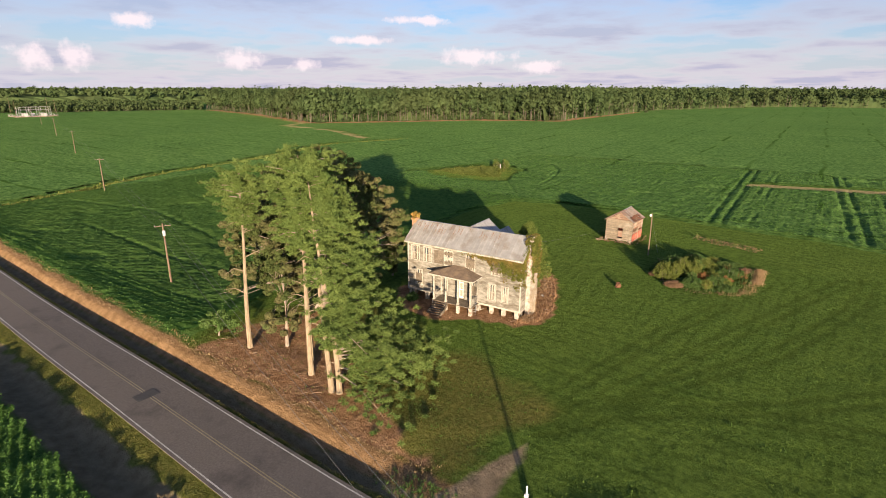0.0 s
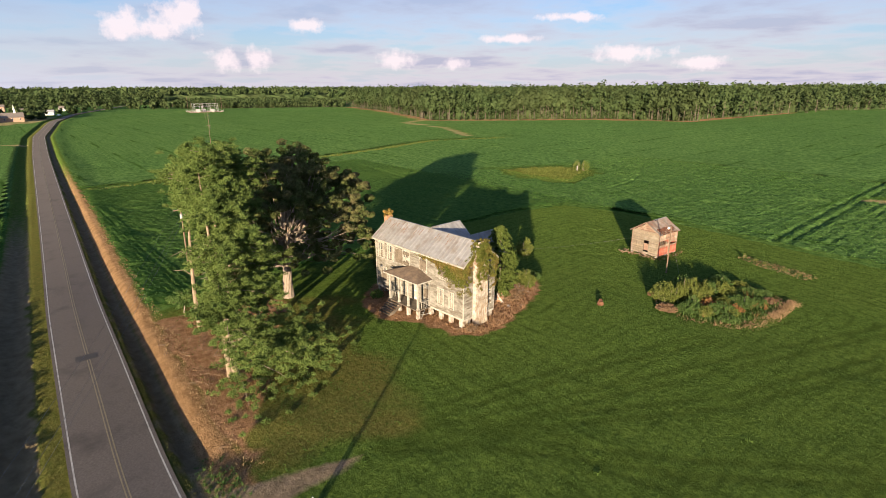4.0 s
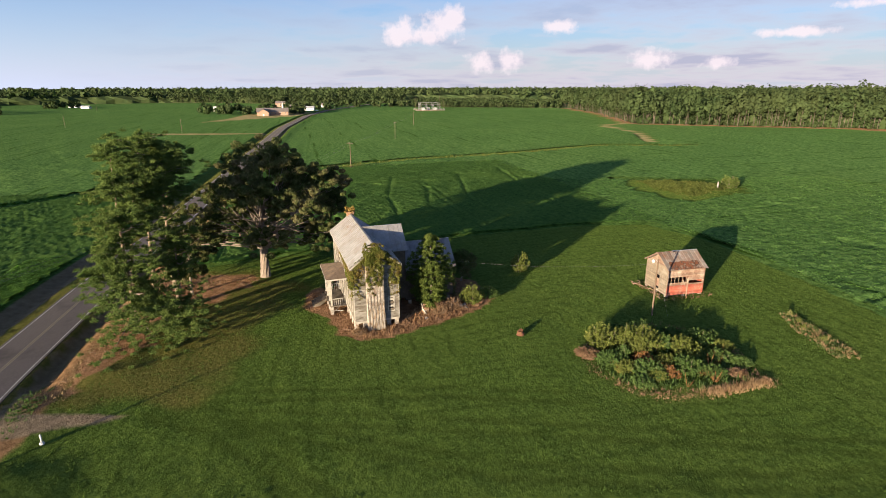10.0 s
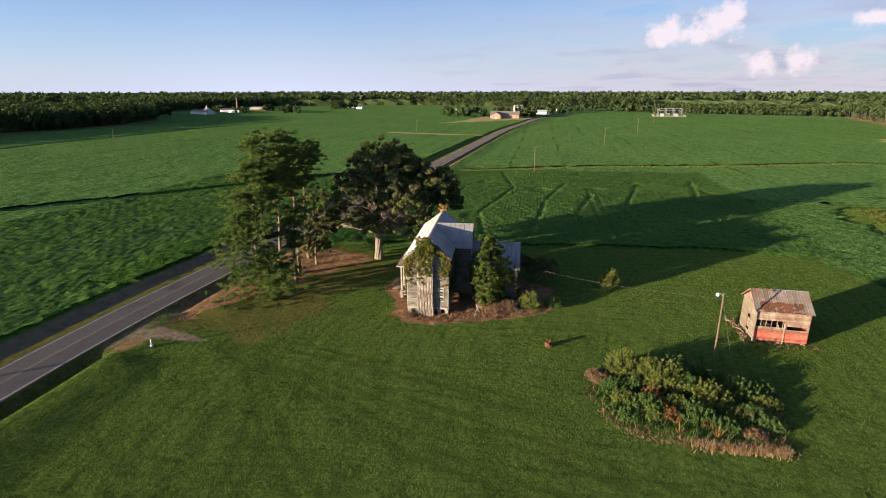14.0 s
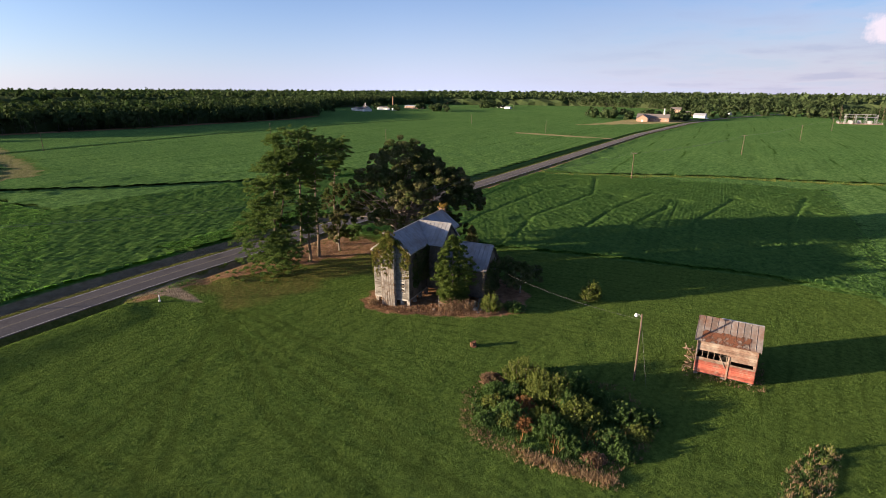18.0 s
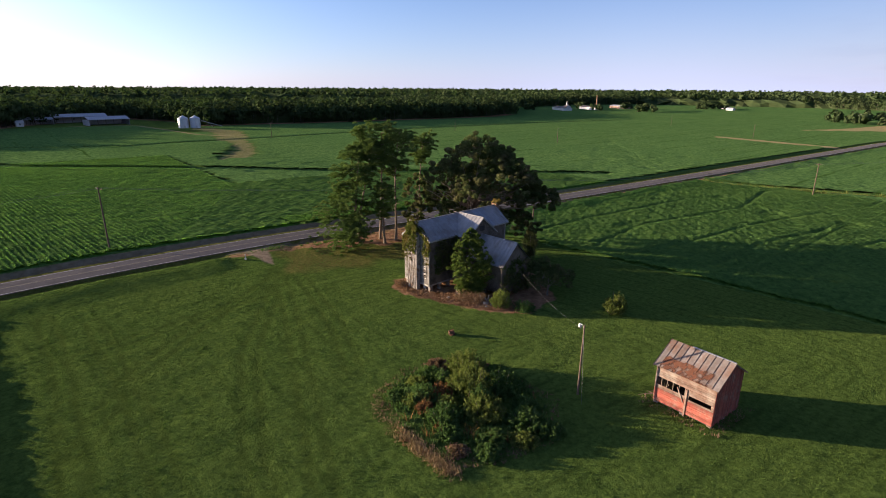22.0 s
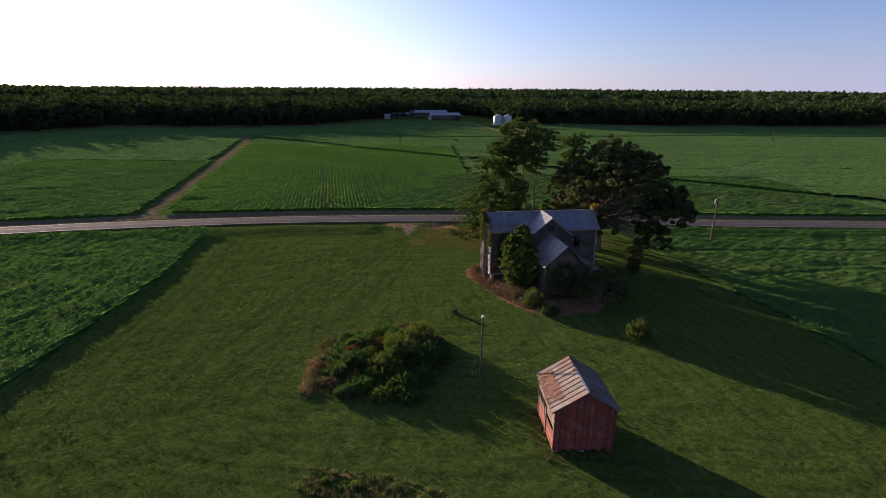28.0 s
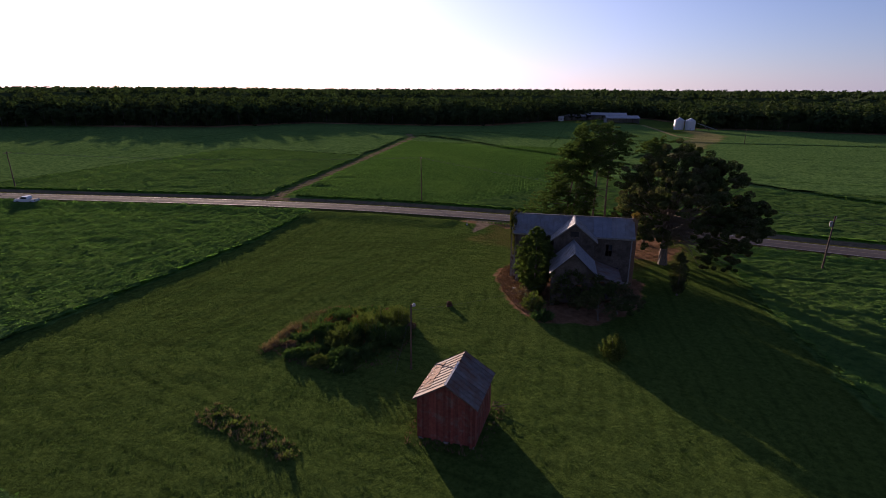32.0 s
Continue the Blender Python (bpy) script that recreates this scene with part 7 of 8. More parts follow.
xy = scatter(TREE_LITTER, 8000)
tufts("pine_straw", "reddish pine straw and dead weeds under the trees", "weeds", xy, rng.uniform(0.04, 0.10, len(xy)), 3, M_LITTER, 0.5, 1.8)
xy = scatter([(-60, 28), (-60, 44), (-50, 50), (-30, 44), (-22, 38), (-26, 30), (-40, 27)], 1400)
tufts("rough_grass", "rough green and straw grass between the trees", "grass", xy, rng.uniform(0.07, 0.18, len(xy)), 6, M_TUFT, 0.3, 1.4)

# rubble of the fallen rear chimney
for k, (x, y, z, s) in enumerate(((-35.4, 70.9, 0.35, 0.45), (-34.9, 71.6, 0.2, 0.3), (-35.9, 71.7, 0.25, 0.35), (-32.6, 65.7, 0.2, 0.3))):
    bm = bmesh.new()
    bmesh.ops.create_icosphere(bm, subdivisions=2, radius=s)
    r_ = random.Random(90 + k)
    for v in bm.verts:
        v.co = Vector((v.co.x * 1.2, v.co.y, v.co.z * 0.8)) * r_.uniform(0.8, 1.12)
    ob = part("rubble_heap", bm, M_BRICKPLASTER)
    ob.location = (x, y, z)
    tagged(ob, "pale heap of fallen brick and plaster in brush", "rubble", "rubble heaps")

def ruined_stub(x, y):
    """What is left of the rear chimney: ragged courses of brick with boards fallen against them."""
    t = thing("ruined_chimney", "ragged stub of a fallen red brick chimney in the brush", "chimney", at=(x, y, float(ground_height(np.array(x), np.array(y)))), turn=14)
    r = random.Random(41)
    for k in range(9):
        bm = bmesh.new()
        z, e = 0.17 * k - 0.1, 0.05 * max(0, k - 4)
        for i in range(3):
            for j in range(2):
                if k > 5 and r.random() < 0.4:
                    continue
                u, v = -0.54 + 0.36 * i, -0.36 + 0.36 * j
                box(bm, u + e + r.uniform(-0.03, 0.03), u + 0.34 - e * 0.3, v + e + r.uniform(-0.03, 0.03), v + 0.34, z, z + 0.16)
        if bm.verts:
            part("brick_course", bm, M_BRICK if k % 3 else M_BRICKPLASTER, t)
    for k, (dx, ln, a) in enumerate(((0.75, 1.7, 28), (0.95, 1.3, 38), (-0.7, 1.5, -32))):
        ob = part("fallen_board", boxes((-0.07, 0.07, -0.015, 0.015, 0, ln)), M_TRIM, t, "pale fallen board")
        ob.matrix_local = pose(dx, -0.3 + 0.2 * k, -0.05, 8, -a, 20 * k)


ruined_stub(-34.7, 65.9)
r_ = random.Random(43)
for k in range(6):
    x, y, ln = -36.1 + r_.uniform(-0.9, 0.9), 70.6 + r_.uniform(-0.7, 0.7), r_.uniform(0.8, 1.5)
    b_ = part("scrap_board", boxes((-0.09, 0.09, -0.015, 0.015, 0, ln)), M_TRIM)
    b_.matrix_world = pose(x, y, float(ground_height(np.array(x), np.array(y))) - 0.08, r_.uniform(-30, 30), r_.uniform(-30, 30), r_.uniform(0, 180))
    tagged(b_, "pale broken board standing in the brush", "board", "broken boards in the brush")

# thicket in the lawn
THICKET = [(-20.0, 80.3), (-15.0, 79.6), (-10.0, 81.8), (-8.4, 88), (-8.8, 95), (-13, 97.3), (-19, 98.2), (-24.5, 93.5), (-24, 86)]
for k, (x, y, rad, h, mt) in enumerate((
        (-20.5, 84.0, 2.3, 2.6, M_WEED_PALE), (-18.2, 87.4, 2.6, 2.9, M_WEED_PALE), (-20.8, 89.0, 2.3, 2.2, M_WEED), (-16.4, 82.8, 1.7, 1.3, M_WEED), (-16.6, 91.2, 2.2, 2.0, M_WEED_PALE),
        (-13.6, 85.4, 1.9, 1.4, M_WEED), (-13.2, 89.6, 1.8, 1.5, M_WEED), (-18.6, 94.6, 1.9, 1.5, M_WEED), (-14.4, 94.6, 1.6, 1.0, M_WEED), (-15.6, 86.0, 1.2, 1.3, M_REDWEED),
        (-11.9, 91.8, 1.2, 0.9, M_WEED), (-18.7, 81.2, 1.4, 0.7, M_DEADWEED), (-11.8, 83.6, 1.2, 0.7, M_WEED), (-12.6, 87.2, 1.0, 1.0, M_REDWEED), (-11.2, 94.0, 1.1, 0.5, M_DEADWEED), (-22.6, 86.8, 1.5, 1.2, M_WEED), (-17.0, 84.4, 0.9, 1.7, M_WEED),
        (-20.6, 92.6, 1.4, 1.1, M_WEED), (-12.6, 85.6, 1.2, 1.0, M_WEED_PALE), (-13.0, 95.8, 1.3, 0.8, M_WEED), (-19.5, 96.8, 1.4, 1.0, M_WEED), (-16.5, 96.6, 1.3, 0.9, M_WEED_PALE), (-22.8, 89.4, 1.2, 1.0, M_WEED), (-14.6, 83.4, 1.3, 1.1, M_WEED_PALE), (-22.4, 84.4, 1.0, 0.5, M_DEADWEED), (-17.4, 89.6, 1.2, 2.2, M_WEED), (-14.8, 88.0, 1.1, 1.3, M_WEED_PALE), (-19.4, 86.0, 1.2, 2.9, M_WEED_PALE))):
    shrub(x, y, rad, h, 50 + k, int(2300 * rad * (0.5 if mt is M_REDWEED else 1)), mt, {"green_weeds": "dense leafy green bramble in the thicket", "cedar_foliage": "bright green sapling in the thicket", "rust_red_dying_leaves": "rust-red dying bush in the thicket", "dead_brown_weeds": "brown withered bush in the thicket", "dry_straw": "low tan clump of dry weeds in the thicket", "pale_yellow_weeds": "yellow-green bush in the thicket"}[mt.name], 0.115, "bramble_bush", "thicket in the lawn", 0.7)
xy = scatter(THICKET, 2600)
e_ = signed(THICKET, xy[:, 0], xy[:, 1])
k_ = (e_ < 1.3) & (rng.uniform(0, 1, len(xy)) < 0.75)
tufts("dry_fringe", "brown and straw weeds fringing the thicket", "weeds", xy[k_], rng.uniform(0.15, 0.45, k_.sum()), 7, M_DEADWEED, 0.16, 1.4)
tufts("thicket_weeds", "tall green weeds filling the thicket", "weeds", xy[e_ >= 1.0][::2], rng.uniform(0.25, 0.6, (e_ >= 1.0).sum())[::2], 7, M_WEED, 0.22, 1.3)
xy = scatter(THICKET, 420)
xy = xy[(signed(THICKET, xy[:, 0], xy[:, 1]) > 1.2) & (breakup(xy[:, 0], xy[:, 1], 5, 33) > 0.45)]
tufts("rust_weeds", "thin rust-red dying weeds among the brambles", "weeds", xy, rng.uniform(0.6, 1.2, len(xy)), 9, M_REDWEED, 0.08, 0.9)
for k, (x, y, h) in enumerate(((-22.4, 111.2, 1.1), (-20.4, 110.6, 0.9), (-18.6, 109.4, 1.2), (-15.4, 109.0, 0.9), (-13.0, 108.4, 0.7))):
    shrub(x, y, 0.32 + 0.08 * (k % 2), h * 0.7, 120 + k, 90, M_WEED_PALE, "upright green weed clump in the lawn", 0.13, "weed_clump", "weed clumps in the lawn")
line_ = np.array([(-14.5, 80.4), (-11.0, 81.8), (-9.2, 84.2), (-8.7, 88.0), (-8.9, 92.0), (-9.2, 96.0)])
q_ = rng.uniform(0, 1, 1000) ** 0.55 * 5
xy = np.column_stack([np.interp(q_, range(6), line_[:, 0]), np.interp(q_, range(6), line_[:, 1])]) + rng.normal(size=(1000, 2)) * 0.4
tufts("straw_band", "band of reddish-tan dry grass along the thicket's edge", "weeds", xy, np.where(q_ > 3.2, 0.5, 0.2) * rng.uniform(0.5, 1.1, 1000), 9, M_STRAW, 0.12, 1.2)
STRIP = [(-23.5, 110.5), (-18, 107.8), (-11.5, 106.6), (-10.6, 109.4), (-16, 110.6), (-22, 112)]
xy = scatter(STRIP, 480)
tufts("weed_strip", "strip of tall green and straw weeds in the lawn", "weeds", xy, rng.uniform(0.15, 0.4, len(xy)), 8, M_WEED, 0.2, 1.3)
xy = scatter(STRIP, 260)
tufts("straw_weeds", "dry straw weeds along the strip", "weeds", xy, rng.uniform(0.15, 0.45, len(xy)), 12, M_STRAW, 0.16, 1.4)
xy = scatter(CLEARING, 4200)
xy = xy[rng.uniform(0, 1, len(xy)) < 0.25 + 0.75 * smooth(1, 6, signed(CLEARING, xy[:, 0], xy[:, 1]))]
tufts("clearing_weeds", "pale yellow-green weeds in the field clearing", "weeds", xy, rng.uniform(0.35, 0.9, len(xy)) * (0.4 + 0.9 * smooth(1, 6, signed(CLEARING, xy[:, 0], xy[:, 1]))), 6, M_WEED_PALE, 0.35, 2.0)
for k, (x, y) in enumerate(((-103, 170.5), (-107, 171), (-100.5, 167))):
    shrub(x, y, 1.6, 3.4, 80 + k, 700, M_CEDAR, "small green sapling at the clearing's edge", 0.2, "sapling", "saplings in the clearing")
# long grass on the verges and banks
xs_ = rng.uniform(-170, 60, 9000)
d_ = np.where(rng.uniform(0, 1, 9000) < 0.6, -rng.uniform(3.5, 4.8, 9000), rng.uniform(3.4, 3.8, 9000))
tufts("verge_grass", "long yellow-green grass along the road's edge", "grass", np.column_stack([xs_, road_y(xs_) + d_]), rng.uniform(0.10, 0.20, 9000), 7, M_VERGE, 0.16, 1.6)
xs_ = rng.uniform(-170, -22, 2600)
tufts("bank_weeds", "straw-coloured weeds on the bare bank", "weeds", np.column_stack([xs_, road_y(xs_) + rng.uniform(7.2, 9.2, 2600)]), rng.uniform(0.08, 0.25, 2600), 4, M_STRAW, 0.3, 1.2)
xs_ = rng.normal(-21.5, 2.0, 160)
tufts("culvert_weeds", "bright green weeds at the driveway's culvert", "weeds", np.column_stack([xs_, road_y(xs_) + rng.uniform(4.5, 7.0, 160)]), rng.uniform(0.15, 0.35, 160), 16, M_WEED, 0.16, 1.5)
# weeds along the field ditch in the west
t_ = rng.uniform(0, 1, 2600)
P_ = np.array(WEST_DITCH)
s_ = np.concatenate([[0], np.cumsum(np.hypot(*np.diff(P_, axis=0).T))])
q_ = t_ * s_[-1]
xy = np.column_stack([np.interp(q_, s_, P_[:, 0]), np.interp(q_, s_, P_[:, 1])]) + rng.normal(size=(2600, 2)) * 1.1
tufts("ditch_weeds", "tall yellow-green weeds lining a field ditch", "weeds", xy, rng.uniform(0.4, 1.2, 2600), 5, M_WEED_PALE, 0.3, 0.9)

# weeds added along the ditches so that these read as dark shaded lines
for line in (MID_DITCH, SOUTH_DITCH):
    P_ = np.array(line, float)
    s_ = np.concatenate([[0], np.cumsum(np.hypot(*np.diff(P_, axis=0).T))])
    n_ = int(s_[-1] * 7)
    q_ = rng.uniform(0, s_[-1], n_)
    xy = np.column_stack([np.interp(q_, s_, P_[:, 0]), np.interp(q_, s_, P_[:, 1])]) + rng.normal(size=(n_, 2)) * 1.0
    tufts("ditch_weeds", "tall green weeds added along a field ditch to deepen its shade", "weeds", xy, rng.uniform(0.5, 1.5, n_), 5, M_WEED, 0.3, 0.9)

xs_, ys_ = rng.uniform(-37.9, -30.3, 420), rng.uniform(98.3, 106.4, 420)
k_ = ~((xs_ > -36.6) & (xs_ < -31.6) & (ys_ > 99.6) & (ys_ < 105.2))
tufts("shed_weeds", "brown and straw weeds round the foot of the shed", "weeds", np.column_stack([xs_, ys_])[k_], rng.uniform(0.15, 0.5, k_.sum()), 5, M_DEADWEED, 0.15, 1.2)
sticks("scrap_boards", "old boards and branches lying against the shed", [(-38, 98), (-31.5, 98.2), (-31.5, 99.3), (-37.6, 99.3)], 22, 15, M_RUBBLE, (0.6, 1.8), 0.04, 0.5)

# ---- woods ----
def forest(name, label, P, h, crown, per, size, trunks=True, lumps=5, low=0.3, mat=None):
    """Many trees as one: trunks, and crowns of leaves on rounded lumps. P n x 2, h n."""
    n = len(P)
    g = H(P[:, 0], P[:, 1])
    k = np.repeat(np.arange(n), lumps)
    half = h * (0.97 - low) / 2
    heart = np.column_stack([P, g + h * low + half * 0.85])
    d = rng.normal(size=(n * lumps, 3))
    d /= np.linalg.norm(d, axis=1)[:, None]
    f = rng.uniform(0.5, 0.85, (n * lumps, 1))
    C = heart[k] + d * f * np.column_stack([crown[k], crown[k], half[k]])
    V, F = leaf_cloud(C, crown[k] * rng.uniform(0.35, 0.6, n * lumps), n * per, size, 0.9, 0.75, False, heart[k], 0.4)
    tagged(new(name, mesh(name, V, F, mat or M_WOODS)), label, "woods", kind="stuff")
    if trunks:
        V, F = [], []
        w = rng.uniform(0.1, 0.24, n)
        for dx, dy in ((1, 0), (0, 1)):
            o = np.column_stack([dx * w, dy * w, 0 * w])
            b = np.column_stack([P, g - 0.3])
            t = b + np.column_stack([rng.uniform(-0.5, 0.5, n), rng.uniform(-0.5, 0.5, n), h * 0.45])
            V.append(np.stack([b - o, b + o, t + o * 0.4, t - o * 0.4], 1).reshape(-1, 3))
        V = np.concatenate(V)
        tagged(new("woodland_trunks", mesh("woodland_trunks", V, np.arange(len(V)).reshape(-1, 4), M_WOODTRUNK)), "pale straight trunks along the wood's edge", "tree trunks", kind="stuff")


def normals(line, side):
    """Unit directions into the wood, one for each stretch of its edge."""
    P = np.array(line, float)
    d = np.diff(P, axis=0)
    d /= np.linalg.norm(d, axis=1)[:, None]
    return P, np.column_stack([-d[:, 1], d[:, 0]]) * side


def along(line, depth0, depth1, gap, side):
    """Places in a band beside a line, depth metres to the given side, with its outer corners filled."""
    P, Nn = normals(line, side)
    out = []
    for k in range(len(Nn)):
        ln = np.linalg.norm(P[k + 1] - P[k])
        n = int(ln * (depth1 - depth0) / gap ** 2)
        t, d = rng.uniform(0, 1, (n, 1)), rng.uniform(depth0, depth1, (n, 1))
        out.append(P[k] + (P[k + 1] - P[k]) * t + Nn[k] * d)
        if k + 1 < len(Nn):
            turn = (Nn[k][0] * Nn[k + 1][1] - Nn[k][1] * Nn[k + 1][0]) * side
            if turn < 0:
                n = int(0.5 * abs(math.asin(max(-1, turn))) * (depth1 ** 2 - depth0 ** 2) / gap ** 2)
                w = rng.uniform(0, 1, (n, 1))
                v = Nn[k] * (1 - w) + Nn[k + 1] * w
                v /= np.linalg.norm(v, axis=1)[:, None]
                out.append(P[k + 1] + v * np.sqrt(rng.uniform(depth0 ** 2, depth1 ** 2, (n, 1))))
    return np.concatenate(out)


def canopy_core(line, side, h, deep):
    """A light block for the inside of a wood: an uneven wall behind the front trees and a rough sheet under the tops.
    """
    P, Nn = normals(line, side)
    base, into = [], []
    for k in range(len(Nn)):
        n = max(2, int(np.linalg.norm(P[k + 1] - P[k]) / 5))
        for t in np.linspace(0, 1, n):
            base.append(P[k] + (P[k + 1] - P[k]) * t)
            into.append(Nn[k])
        if k + 1 < len(Nn):
            for w in np.linspace(0.1, 0.9, 9):
                v = Nn[k] * (1 - w) + Nn[k + 1] * w
                base.append(P[k + 1])
                into.append(v / np.linalg.norm(v))
    B, I = np.array(base), np.array(into)
    V = []
    prof = [(17, -0.5), (17, 0.28 * h), (18, 0.38 * h), (20, 0.44 * h), (26, 0.46 * h)] + [(d, 0.46 * h) for d in range(36, int(deep), 10)]
    for d, z in prof:
        Q = B + I * (d + rng.uniform(-1.6, 1.6, (len(B), 1)))
        V.append(np.column_stack([Q, H(Q[:, 0], Q[:, 1]) + z + (rng.uniform(-0.09, 0.09, len(B)) * h if z > 0 else 0)]))
    i = np.arange(len(prof) * len(B)).reshape(len(prof), len(B))
    F = np.stack([i[:-1, :-1], i[:-1, 1:], i[1:, 1:], i[1:, :-1]], -1).reshape(-1, 4)
    tagged(new("woodland_interior", mesh("woodland_interior", np.concatenate(V), F, M_WOODS)), "solid leaf sheet added inside the wood to keep the light out", "woods", kind="stuff")


def wood(label, line, side, h, deep, front=26, gap=6.0, inner_gap=10.0, crown=4.3, name="woodland", per=64, low=0.07, leaf=1.1):
    P = along(line, 0, front, gap, side)
    roll = 1 + 0.10 * breakup(P[:, 0], P[:, 1], 70, 14)
    forest(name, label, P, roll * rng.choice((0.72, 0.85, 0.95, 1.0, 1.1), len(P)) * rng.uniform(0.93, 1.07, len(P)) * h, rng.uniform(0.7, 1.4, len(P)) * crown, per, leaf, True, 9, low)
    canopy_core(line, side, h, deep)
    if low > 0.1:
        U = along(line, 7, 19, 3.6, side)
        forest(name, "bushy undergrowth in the shade of the wood", U, rng.uniform(4, 11, len(U)), rng.uniform(1.6, 3.2, len(U)), 40, 0.75, False, 5, 0.02)
    P = along(line, front - 8, deep, inner_gap, side)
    forest(name, label, P, (1 + 0.10 * breakup(P[:, 0], P[:, 1], 70, 14)) * rng.uniform(0.82, 1.1, len(P)) * h, rng.uniform(0.8, 1.3, len(P)) * crown * 1.3, 34, 1.45, False, 6, 0.36)


wood("tall mixed woodland edge with pale trunks beyond the fields", [(-720, 398), (-560, 366), (-444, 324), (-388, 306), (-331, 358), (-277, 412), (-204, 426)], 1, 30.5, 190, low=0.24, gap=5.4, per=150, leaf=1.0, crown=5.2)
wood("woodland edge running away from the fields", [(-204, 426), (-192, 560), (-194, 680), (-90, 905), (250, 980)], 1, 29, 150, gap=8, inner_gap=13, per=60, crown=5.2)
wood("dark shaded woodland behind the grain silos", [(380, -100), (300, -150), (232, -185), (205, -262), (107, -290), (62, -312), (12, -420), (-70, -500), (-100, -440), (-106, -366), (-250, -348), (-430, -346), (-485, -368), (-640, -520)], 1, 23, 190, inner_gap=12, per=80, leaf=1.05)
wood("rows of young plantation pines beyond the fields", [(-1000, 210), (-790, 240), (-760, 330), (-725, 396)], 1, 10.5, 200, gap=5.0, inner_gap=9, crown=2.2, name="pine_plantation", per=34)
wood("low woodland behind the church and houses", [(-1150, -330), (-1080, -120), (-1000, -20), (-1000, 120), (-1000, 210)], 1, 22, 120, gap=8, inner_gap=12, per=50, crown=5)
wood("woodland beyond the low school buildings", [(-640, -520), (-860, -560), (-1050, -520), (-1150, -330)], 1, 23, 120, gap=8, inner_gap=12, per=50, crown=5)


def far_ring():
    """Wooded country to the skyline."""
    n = 5600
    rad = 1150 + 2500 * rng.uniform(0, 1, n) ** 1.6
    az = np.radians(rng.uniform(-130, 170, n)) 
    P = np.column_stack([-np.cos(az) * rad, -np.sin(az) * rad])
    forest("far_woodland", "wooded country reaching to the skyline", P, rng.uniform(20, 29, len(P)), rng.uniform(6, 11, len(P)), 16, 3.8, False, 6, 0.35)
    a = np.radians(np.linspace(-132, 172, 430))
    rr = np.concatenate([[1150, 1151, 1158], np.linspace(1180, 3700, 40)])
    A, R = np.meshgrid(a, rr)
    R = R + rng.uniform(-6, 6, R.shape)
    X, Y = -np.cos(A) * R, -np.sin(A) * R
    Z = H(X, Y) + np.where(rr[:, None] < 1150.5, -1, np.where(rr[:, None] < 1152, 7.0, 13.0)) + rng.uniform(-2, 2, X.shape)
    i = np.arange(X.size).reshape(X.shape)
    F = np.stack([i[:-1, :-1], i[:-1, 1:], i[1:, 1:], i[1:, :-1]], -1).reshape(-1, 4)
    tagged(new("far_woodland_interior", mesh("far_woodland_interior", np.column_stack([X.ravel(), Y.ravel(), Z.ravel()]), F, M_WOODS)), "wooded country below the skyline", "woods", kind="stuff")


far_ring()
for k, (x, y, s) in enumerate(((-655, -60, 15), (-668, -74, 14), (-690, -52, 16), (-900, 30, 15), (-930, 70, 17), (-890, 95, 14), (-960, 45, 16), (-850, 110, 15), (-870, 140, 16), (-845, 158, 15), (-830, 180, 14), (-815, 200, 13), (-700, -330, 12), (-745, -345, 13), (-880, -330, 13), (-905, -318, 12), (-120, -378, 15), (-112, -392, 17), (-600, -462, 15), (-735, -460, 14), (-770, -402, 12), (-690, -402, 10), (-640, -20, 13), (-665, -5, 14), (-672, 18, 15), (-700, 27, 14), (-655, 22, 12), (-760, 62, 15), (-790, 40, 14))):
    P = np.column_stack([x + rng.normal(size=7) * 7, y + rng.normal(size=7) * 7])
    forest("tree_clump", "clump of leafy trees among the distant houses", P, rng.uniform(0.75, 1.1, 7) * s, rng.uniform(3.5, 5.0, 7), 70, 1.5, True, 6, 0.05)


